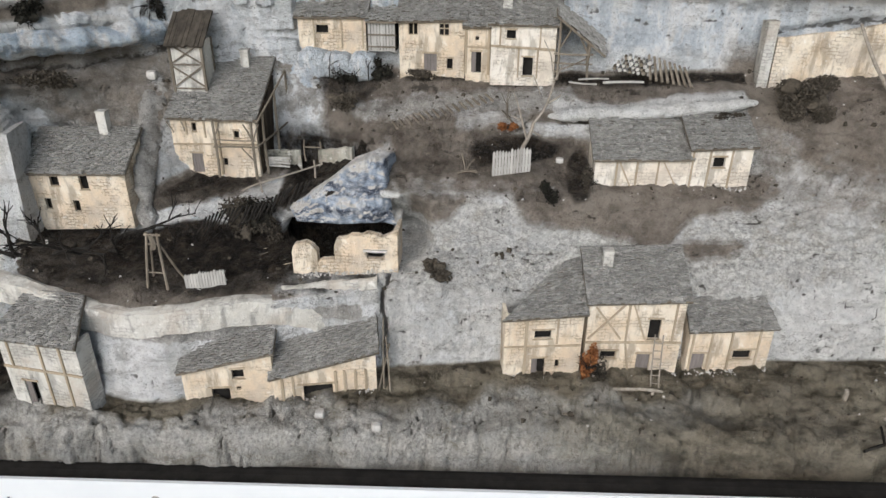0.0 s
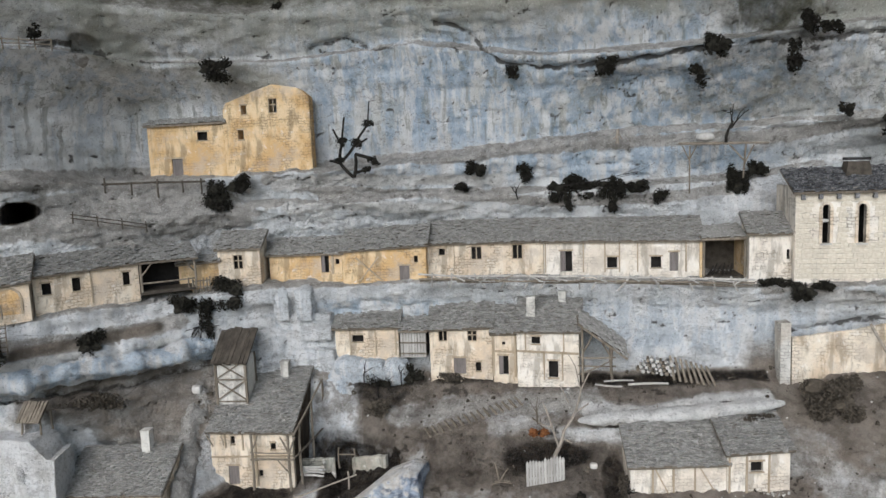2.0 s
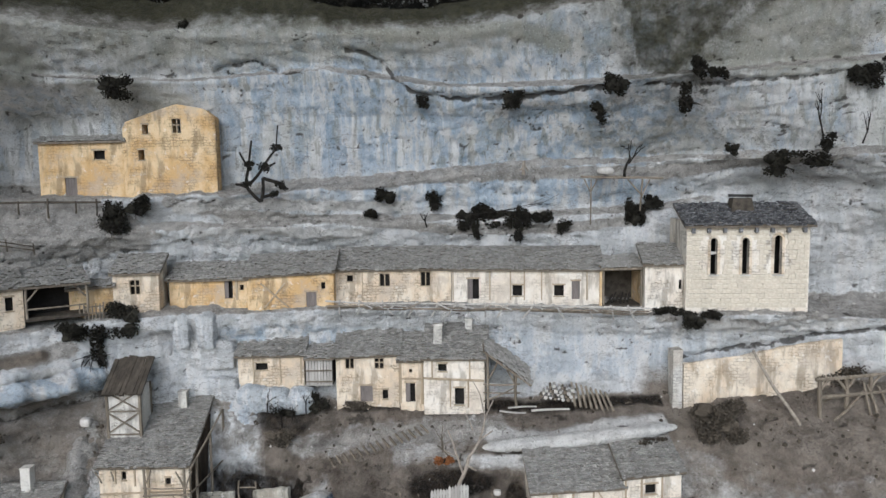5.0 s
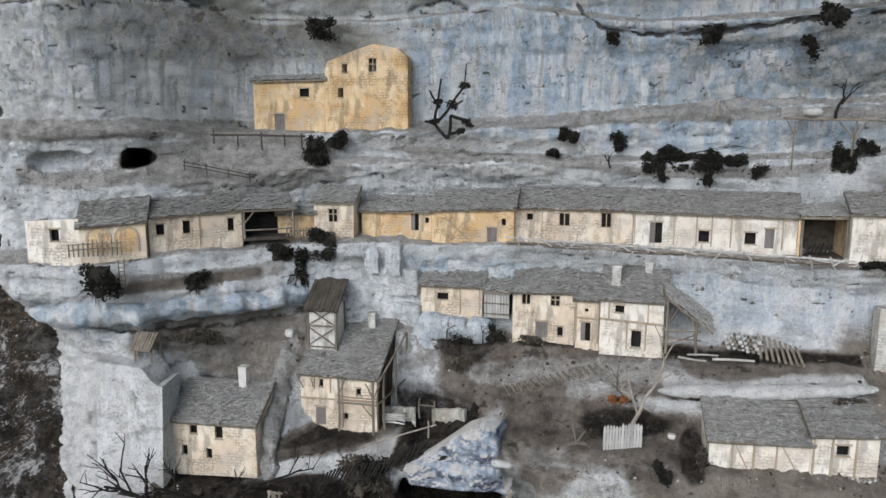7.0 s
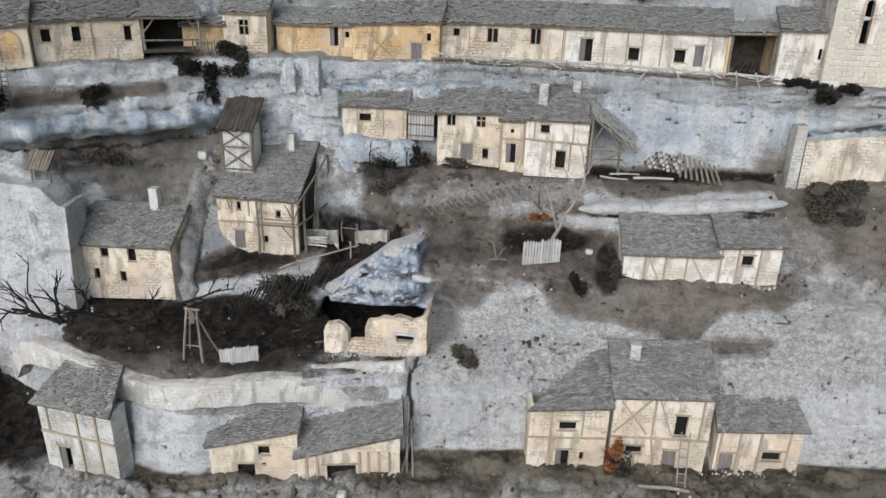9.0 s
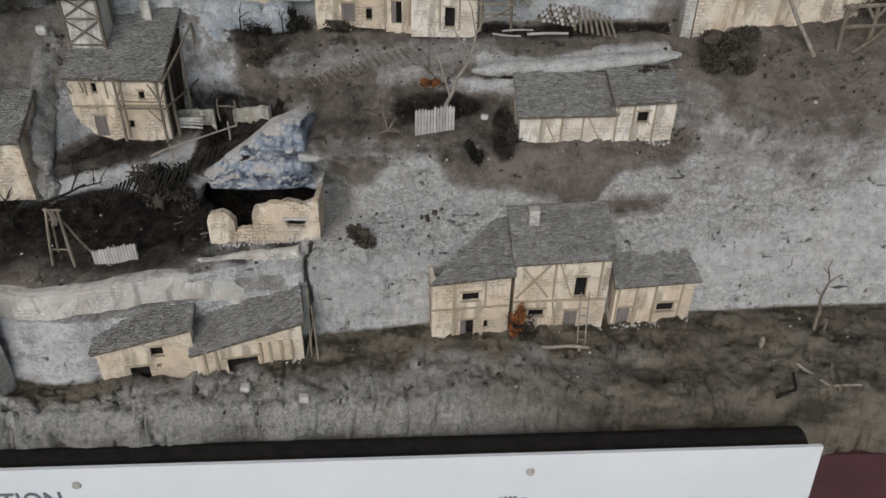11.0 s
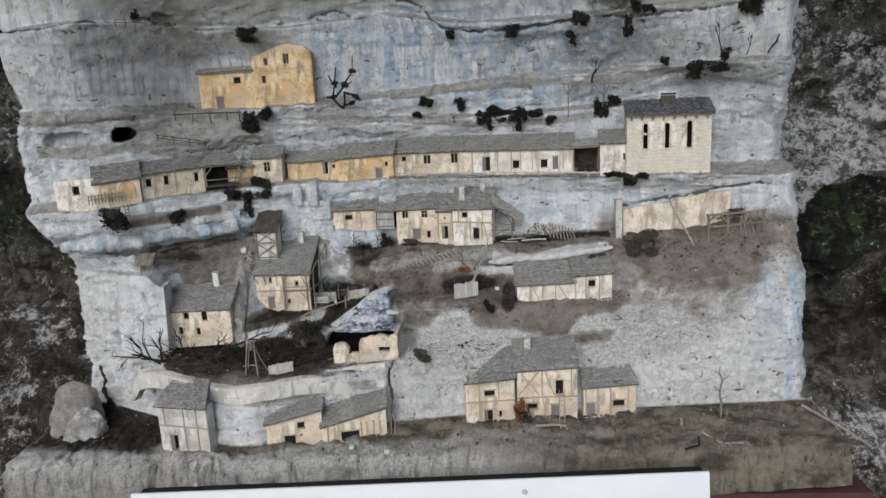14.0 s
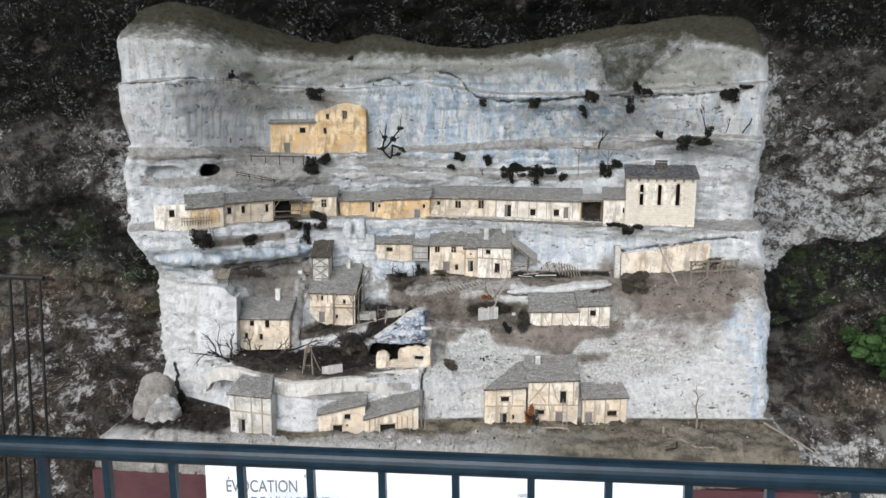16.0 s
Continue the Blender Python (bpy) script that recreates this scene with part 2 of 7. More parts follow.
def plain(name, a, b, scale=60, rough=0.85, stretch=(1, 1, 1), bump=0.0006, random=0.0, metal=0.0):
    k = Mat(name, rough, metal)
    col = k.mix(k.ramp(k.noise(scale, 5, 0.7, stretch), 0.3, 0.7), a, b)
    if random:
        for source in (k.rand(), k.island()):
            col = k.mix(k.math("MULTIPLY", source, random), col, tuple(c * 0.45 for c in a))
    if bump:
        k.bump(k.noise(scale * 4, 3, 0.7, stretch), bump)
    return k.colour(col)


CLIFF, WALL_ROCK = cliff_paint(), rock_wall()
YELLOW = stone_wall("yellow_ochre_wash", (0.57, 0.355, 0.145), (0.72, 0.56, 0.35), (0.32, 0.22, 0.12), tint=0.8)
CREAM = stone_wall("cream_stone", (0.61, 0.46, 0.30), (0.74, 0.66, 0.54), (0.36, 0.28, 0.19), tint=0.6)
WHITE = stone_wall("whitewashed_stone", (0.64, 0.54, 0.41), (0.78, 0.735, 0.66), (0.40, 0.34, 0.26), tint=0.45)
PALE = stone_wall("pale_grey_stone", (0.47, 0.445, 0.39), (0.62, 0.605, 0.56), (0.36, 0.34, 0.31), tint=0.55)


def slate_paint(name, dark, pale, speck):
    """Split stone slates: each its own grey, flecked and worn."""
    k = Mat(name, 0.82)
    col = k.mix(k.ramp(k.island(), 0.0, 1.0), dark, pale)
    col = k.mix(k.math("MULTIPLY", k.ramp(k.noise(45, 5, 0.7), 0.40, 0.62), 0.45), col, tuple(0.8 * v for v in dark))
    col = k.mix(k.math("MULTIPLY", k.ramp(k.noise(330, 4, 0.8), 0.53, 0.62), 0.6), col, speck)
    col = k.mix(k.math("MULTIPLY", k.ramp(k.noise(260, 4, 0.8), 0.36, 0.44, 1.0, 0.0), 0.7), col, tuple(0.35 * v for v in dark))
    k.bump(k.noise(260, 5, 0.8), 0.0022)
    return k.colour(col)


SLATE = slate_paint("grey_roof_slates", (0.27, 0.262, 0.245), (0.40, 0.39, 0.368), (0.56, 0.548, 0.52))
DRESSED = plain("dressed_church_stone", (0.60, 0.53, 0.41), (0.82, 0.77, 0.67), 2.2, 0.88, bump=0.0, random=0.22)
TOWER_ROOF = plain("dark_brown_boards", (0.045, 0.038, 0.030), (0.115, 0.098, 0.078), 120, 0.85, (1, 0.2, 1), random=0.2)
DARK_SLATE = slate_paint("dark_church_slates", (0.05, 0.052, 0.058), (0.20, 0.20, 0.205), (0.50, 0.50, 0.50))
TIMBER = plain("weathered_grey_timber", (0.15, 0.125, 0.096), (0.33, 0.285, 0.225), 160, 0.85, (1, 1, 0.15), random=0.35)
DARK_TIMBER = plain("dark_wet_timber", (0.05, 0.042, 0.033), (0.13, 0.11, 0.085), 160, 0.85, (1, 1, 0.15), random=0.3)
BEAM = plain("faded_house_beam", (0.40, 0.32, 0.22), (0.58, 0.49, 0.37), 150, 0.88, (1, 1, 0.2), random=0.3)
PLANK = plain("silvered_planks", (0.40, 0.38, 0.35), (0.62, 0.60, 0.56), 150, 0.85, (1, 1, 0.15), random=0.3)
DOOR = plain("dull_grey_door_boards", (0.17, 0.15, 0.14), (0.27, 0.24, 0.225), 160, 0.8, (1, 1, 0.15), random=0.2)
TWIG = plain("dry_twig_bark", (0.009, 0.008, 0.007), (0.04, 0.035, 0.03), 220, 0.9, random=0.2)
PALE_TWIG = plain("pale_bleached_twig", (0.22, 0.19, 0.155), (0.38, 0.34, 0.29), 200, 0.9)
LEAF = plain("dark_lichen_foliage", (0.010, 0.0095, 0.007), (0.042, 0.039, 0.029), 220, 0.95, random=0.4)
BROWN_LEAF = plain("brown_dry_foliage", (0.06, 0.05, 0.038), (0.13, 0.11, 0.085), 220, 0.95, random=0.4)
FERN = plain("green_fern_leaves", (0.02, 0.045, 0.012), (0.06, 0.12, 0.03), 60, 0.8, random=0.4)
# near-black standing in for shade inside openings and gaps
BLACK = plain("shade_black", (0.010, 0.009, 0.008), (0.022, 0.020, 0.018), 60, 0.95)
STRAW = plain("rusty_orange_ivy", (0.20, 0.07, 0.025), (0.36, 0.16, 0.06), 200, 0.9, random=0.3)
STEEL = plain("dark_blue_painted_steel", (0.006, 0.015, 0.024), (0.011, 0.027, 0.042), 25, 0.32, bump=0.0002)
IRON = plain("black_iron_bars", (0.012, 0.012, 0.012), (0.03, 0.028, 0.026), 40, 0.55)
MAROON = plain("maroon_painted_board", (0.062, 0.027, 0.031), (0.095, 0.043, 0.046), 14, 0.5, bump=0.0002)
SHEET = plain("white_sign_board", (0.70, 0.73, 0.76), (0.76, 0.785, 0.805), 5, 0.45, bump=0)
INK = plain("grey_print", (0.14, 0.15, 0.18), (0.18, 0.19, 0.22), 30, 0.6, bump=0)
PAVING = plain("trodden_earth_floor", (0.16, 0.14, 0.115), (0.30, 0.27, 0.23), 8, 0.95, bump=0.004)
STONE = plain("loose_pale_stone", (0.50, 0.48, 0.45), (0.70, 0.68, 0.64), 120, 0.9, random=0.3)



def blue_rock_paint():
    k = Mat("blue_washed_plaster_rock", 0.9)
    col = k.mix(k.ramp(k.noise(60, 6, 0.72), 0.36, 0.6), (0.52, 0.53, 0.55), (0.84, 0.84, 0.83))
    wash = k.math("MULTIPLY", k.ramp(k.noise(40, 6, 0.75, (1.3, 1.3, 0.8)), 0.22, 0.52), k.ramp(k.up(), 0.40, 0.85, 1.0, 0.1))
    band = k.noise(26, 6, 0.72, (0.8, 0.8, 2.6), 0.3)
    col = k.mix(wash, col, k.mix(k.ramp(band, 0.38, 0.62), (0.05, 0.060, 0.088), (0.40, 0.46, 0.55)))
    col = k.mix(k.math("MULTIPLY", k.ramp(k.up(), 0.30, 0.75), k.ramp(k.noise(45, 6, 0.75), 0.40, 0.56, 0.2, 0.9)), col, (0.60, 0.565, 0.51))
    col = k.mix(k.math("MULTIPLY", k.ramp(k.noise(190, 4, 0.8), 0.59, 0.63), 0.6), col, (0.70, 0.72, 0.75))
    k.bump(k.noise(80, 7, 0.75), 0.005)
    k.bump(k.noise(300, 4, 0.75), 0.002)
    return k.colour(col)


MOSSY = stone_wall("mossy_grey_dry_stone", (0.24, 0.23, 0.18), (0.40, 0.39, 0.34), (0.10, 0.095, 0.08), tint=0.6)
BLUE_ROCK = blue_rock_paint()
SHADED_BOARD = plain("dark_brown_boards", (0.035, 0.026, 0.018), (0.14, 0.105, 0.075), 90, stretch=(1, 1, 0.15), random=0.4)

# ---- building blocks ----


def mesh_of(name, bm, *mats):
    data = bpy.data.meshes.new(name)
    bm.normal_update()
    bm.to_mesh(data)
    bm.free()
    for m in mats:
        data.materials.append(m)
    return data


def part(name, bm, material, parent, label="", m=None):
    ob = new(name, mesh_of(name, bm, material))
    ob.parent = parent
    if m is not None:
        ob.matrix_basis = m
    return tagged(ob, label)


def thing(name, label, category, m=None, group="", kind=""):
    ob = new(name)
    ob.empty_display_size = 0.02
    if m is not None:
        ob.matrix_basis = m
    return tagged(ob, label, category, group, kind)


def box(bm, lo, hi, m=None, wob=0.0):
    vs = [bm.verts.new((x, y, z)) for x in (lo[0], hi[0]) for y in (lo[1], hi[1]) for z in (lo[2], hi[2])]
    for a, b, c, d in ((0, 1, 3, 2), (4, 6, 7, 5), (0, 4, 5, 1), (2, 3, 7, 6), (0, 2, 6, 4), (1, 5, 7, 3)):
        bm.faces.new([vs[k] for k in (a, b, c, d)])
    if wob:
        for v in vs:
            v.co += Vector((random.uniform(-wob, wob), random.uniform(-wob, wob), random.uniform(-wob, wob)))
    if m is not None:
        bmesh.ops.transform(bm, matrix=m, verts=vs)
    return vs


def stick(bm, a, b, r0, r1=None, sides=6, bend=0.0, steps=1):
    """A tapered pole from a to b."""
    a, b, r1 = Vector(a), Vector(b), r0 if r1 is None else r1
    way = (b - a).normalized()
    side = way.cross(Vector((0.31, 0.9, 0.2))).normalized()
    other = way.cross(side)
    rings = []
    off = Vector((random.uniform(-1, 1), random.uniform(-1, 1), random.uniform(-1, 1))) * bend
    for s in range(steps + 1):
        f = s / steps
        c, r = a.lerp(b, f) + off * math.sin(math.pi * f), r0 + (r1 - r0) * f
        rings.append([bm.verts.new(c + (side * math.cos(q) + other * math.sin(q)) * r) for q in (2 * math.pi * k / sides for k in range(sides))])
    for lo, hi in zip(rings, rings[1:]):
        for k in range(sides):
            bm.faces.new((lo[k], lo[(k + 1) % sides], hi[(k + 1) % sides], hi[k]))
    bm.faces.new(rings[0][::-1]), bm.faces.new(rings[-1])


def bar(bm, a, b, w, d):
    """A squared beam from a to b, w across the wall and d deep."""
    a, b = Vector(a), Vector(b)
    way = (b - a).normalized()
    deep = Vector((0, 1, 0))
    side = way.cross(deep).normalized() * w / 2
    deep = deep * d / 2
    j = lambda: Vector((random.uniform(-1, 1), 0, random.uniform(-1, 1))) * w * 0.12
    vs = [bm.verts.new(p + s * side + q * deep + j()) for p in (a, b) for s in (-1, 1) for q in (-1, 1)]
    for f in ((0, 1, 3, 2), (4, 6, 7, 5), (0, 4, 5, 1), (2, 3, 7, 6), (0, 2, 6, 4), (1, 5, 7, 3)):
        bm.faces.new([vs[k] for k in f])


def wall_sheet(u0, u1, top, bottom, holes, thick, cell=0.012):
    """An upright wall in local x and z with real openings; top and bottom are heights as functions of x."""
    bm = bmesh.new()
    us = sorted({u0, u1, *(h[0] for h in holes), *(h[2] for h in holes)} | {u0 + (u1 - u0) * k / max(1, int((u1 - u0) / cell)) for k in range(int((u1 - u0) / cell) + 1)})
    us = [u for k, u in enumerate(us) if k == 0 or u - us[k - 1] > 1e-5]
    zs = sorted({0.0, 1.0} | {v for h in holes for v in (h[1], h[3])})
    grid = {}

    def vert(u, f):
        key = (round(u, 5), round(f, 5))
        if key not in grid:
            lo, hi = bottom(u), top(u)
            z = lo if f <= 0 else hi if f >= 1 else f
            grid[key] = bm.verts.new((u, 0, min(z, hi)))
        return grid[key]

    for a, b in zip(us, us[1:]):
        for c, d in zip(zs, zs[1:]):
            mu, mz = (a + b) / 2, None
            lo = bottom(mu) if c <= 0 else c
            hi = top(mu) if d >= 1 else d
            mz = (lo + hi) / 2
            if any(h[0] < mu < h[2] and h[1] < mz < h[3] for h in holes):
                continue
            bm.faces.new((vert(a, c), vert(b, c), vert(b, d), vert(a, d)))
    front = list(bm.faces)
    out = bmesh.ops.extrude_face_region(bm, geom=front)
    moved = [v for v in out["geom"] if isinstance(v, bmesh.types.BMVert)]
    bmesh.ops.translate(bm, vec=(0, thick, 0), verts=moved)
    bmesh.ops.recalc_face_normals(bm, faces=bm.faces)
    return bm


def slates(corners, along=0.0050, down=0.0031, lift=0.0015):
    """Rows of split stone slates over a roof plane: eave left, eave right, ridge right, ridge left."""
    a, b, c, d = (Vector(p) for p in corners)
    bm = bmesh.new()
    rows = max(2, int(((d - a).length + (c - b).length) / 2 / down))
    n = (b - a).cross(d - a).normalized()
    for r in range(rows):
        f0, f1 = r / rows, min(1.0, (r + 1.35) / rows)
        la, lb, ha, hb = a.lerp(d, f0), b.lerp(c, f0), a.lerp(d, f1), b.lerp(c, f1)
        cols = max(2, int((lb - la).length / along))
        cuts = [0.0] + [min(1, max(0, (k + (0.5 if r % 2 else 0) + random.uniform(-0.22, 0.22)) / cols)) for k in range(1, cols)] + [1.0]
        for s, t in zip(cuts, cuts[1:]):
            if t - s < 0.004:
                continue
            up = n * (lift * random.uniform(0.8, 2.9))
            drop = (la - ha).normalized() * random.uniform(-0.0010, 0.0014)
            skew = n * (lift * random.uniform(-0.6, 0.6))
            p = [la.lerp(lb, s) + up + drop, la.lerp(lb, t - 0.06 / cols) + up + skew + drop * random.uniform(0.4, 1.3), ha.lerp(hb, t - 0.02 / cols) + n * lift * 0.3, ha.lerp(hb, s) + n * lift * 0.3]
            q = [v - n * lift * 1.4 for v in p]
            vs = [bm.verts.new(v) for v in p + q]
            for f in ((0, 1, 2, 3), (0, 4, 5, 1), (1, 5, 6, 2), (3, 7, 4, 0)):
                bm.faces.new([vs[k] for k in f])
    return bm


def roof(parent, corners, material=SLATE, thick=0.0035):
    """A roof deck with its slates."""
    a, b, c, d = (Vector(p) for p in corners)
    n = (b - a).cross(d - a).normalized()
    bm = bmesh.new()
    vs = [bm.verts.new(p - n * 0.0006) for p in (a, b, c, d)] + [bm.verts.new(p - n * thick) for p in (a, b, c, d)]
    for f in ((0, 1, 2, 3), (7, 6, 5, 4), (0, 4, 5, 1), (1, 5, 6, 2), (2, 6, 7, 3), (3, 7, 4, 0)):
        bm.faces.new([vs[k] for k in f])
    deck = part("roof", bm, TIMBER, parent)
    tagged(part("roof_covering", slates(corners), material, deck), kind="stuff")
    return deck


def window(parent, u0, z0, u1, z1, style, y=0.0018):
    """What fills an opening: c casement with cross, v two lights, o open hole with lintel and sill, d boarded door, p half-open door."""
    w, h = u1 - u0, z1 - z0
    t = min(w, h) * 0.13
    if style in "cv":
        win = part("window", _frame(u0, z0, u1, z1, t, y), BEAM, parent)
        bm = bmesh.new()
        bar(bm, ((u0 + u1) / 2, y + 0.001, z0), ((u0 + u1) / 2, y + 0.001, z1), t * 0.8, 0.0012)
        part("mullion", bm, BEAM, win)
        if style == "c":
            bm = bmesh.new()
            bar(bm, (u0, y + 0.001, z0 + h * 0.58), (u1, y + 0.001, z0 + h * 0.58), t * 0.8, 0.0012)
            part("transom", bm, BEAM, win)
    elif style == "o":
        bm = bmesh.new()
        bar(bm, (u0 - w * 0.18, 0, z1 + 0.0008), (u1 + w * 0.18, 0, z1 + 0.0008), 0.0022, 0.002)
        part("lintel", bm, BEAM, parent)
        bm = bmesh.new()
        bar(bm, (u0 - w * 0.12, 0, z0 - 0.0006), (u1 + w * 0.12, 0, z0 - 0.0006), 0.0014, 0.0024)
        part("sill", bm, BEAM, parent)
    elif style in "dp":
        cut = u1 if style == "d" else u0 + w * 0.45
        bm = bmesh.new()
        n = 4
        for k in range(n):
            box(bm, (u0 + (cut - u0) * k / n, y, z0), (u0 + (cut - u0) * (k + 0.93) / n, y + 0.0015, z1))
        part("door", bm, DOOR, parent, "grey boarded door")
        bm = bmesh.new()
        bar(bm, (u0 - 0.002, 0, z1 + 0.001), (u1 + 0.002, 0, z1 + 0.001), 0.0024, 0.002)
        part("lintel", bm, BEAM, parent)


def _frame(u0, z0, u1, z1, t, y):
    bm = bmesh.new()
    for a, b in (((u0, z0), (u0, z1)), ((u1, z0), (u1, z1)), ((u0, z0), (u1, z0)), ((u0, z1), (u1, z1))):
        bar(bm, (a[0], y, a[1]), (b[0], y, b[1]), t, 0.0022)
    return bm


def house(label, a, b, eaves, material, holes=(), beams=(), depth=0.05, rise=0.03, over=0.006, foot=(0.0, 0.0), category="house", slate=SLATE, name="house", ridge=None, sides=True, chimneys=()):
    """A lean-to house on the cliff. a, b: front corners at the foot; eaves: heights over the foot at both ends.
    holes: (u0, z0, u1, z1, style) and beams: (u0, z0, u1, z1, width) in metres from a's corner and foot."""
    a, b = Vector(a), Vector(b)
    turn = math.degrees(math.atan2(b.y - a.y, b.x - a.x))
    h = thing(name, label, category, pose(a.x, a.y, a.z, 0, 0, turn), group="model village houses")
    w = (b.xy - a.xy).length
    tilt = b.z - a.z
    top = lambda u: eaves[0] + (eaves[1] + tilt - eaves[0]) * u / w
    bottom = lambda u: tilt * u / w - 0.012
    part("front_wall", wall_sheet(0, w, top, bottom, [q[:4] for q in holes], 0.004), material, h)
    if sides:
        for u in (0.0, w - 0.004):
            bm = bmesh.new()
            zt, zb = top(u), bottom(u)
            hip = ridge and (ridge[0] > .005 if u == 0 else ridge[1] < w - .005)
            gain = 0.004 if hip else rise
            slope = gain / depth
            back = depth * 0.5 if hip else depth
            pts = [(0.004, zb), (back, zb), (back, zt + gain * back / depth - 0.004), (0.004, zt + 0.004 * slope - 0.003)]
            vs = [bm.verts.new((uu, y, z)) for uu in (u, u + 0.004) for y, z in pts]
            for f in ((3, 2, 1, 0), (4, 5, 6, 7), (0, 1, 5, 4), (1, 2, 6, 5), (2, 3, 7, 6), (3, 0, 4, 7)):
                bm.faces.new([vs[k] for k in f])
            part("side_wall", bm, material, h)
        # black panel close behind the front wall, painting the dark inside
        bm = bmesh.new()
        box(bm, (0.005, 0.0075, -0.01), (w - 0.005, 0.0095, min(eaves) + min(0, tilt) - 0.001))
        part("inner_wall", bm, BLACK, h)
    if rise is not None and slate:
        o0, o1 = -0.004, w + 0.004
        s = rise / depth
        r0, r1 = ridge or (o0, o1)
        roof(h, [(o0, -over, top(0) - over * s), (o1, -over, top(w) - over * s), (r1, depth, top(w) + rise), (r0, depth, top(0) + rise)], slate)
    for u0, z0, u1, z1, style in holes:
        if style != " ":
            window(h, u0, z0, u1, z1, style)
    for u0, z0, u1, z1, width in beams:
        bm = bmesh.new()
        bar(bm, (u0, -0.0006, z0), (u1, -0.0006, z1), width, 0.0022)
        part("beam", bm, BEAM, h)
    for u, back, up, cw in chimneys:
        bm = bmesh.new()
        zt = top(u) + rise * back / depth
        box(bm, (u - cw / 2, back - cw / 2, zt - 0.012), (u + cw / 2, back + cw / 2, zt + up), wob=0.0004)
        box(bm, (u - cw * 0.58, back - cw * 0.58, zt + up), (u + cw * 0.58, back + cw * 0.58, zt + up + 0.002), wob=0.0003)
        part("chimney", bm, PALE, h)
    return h


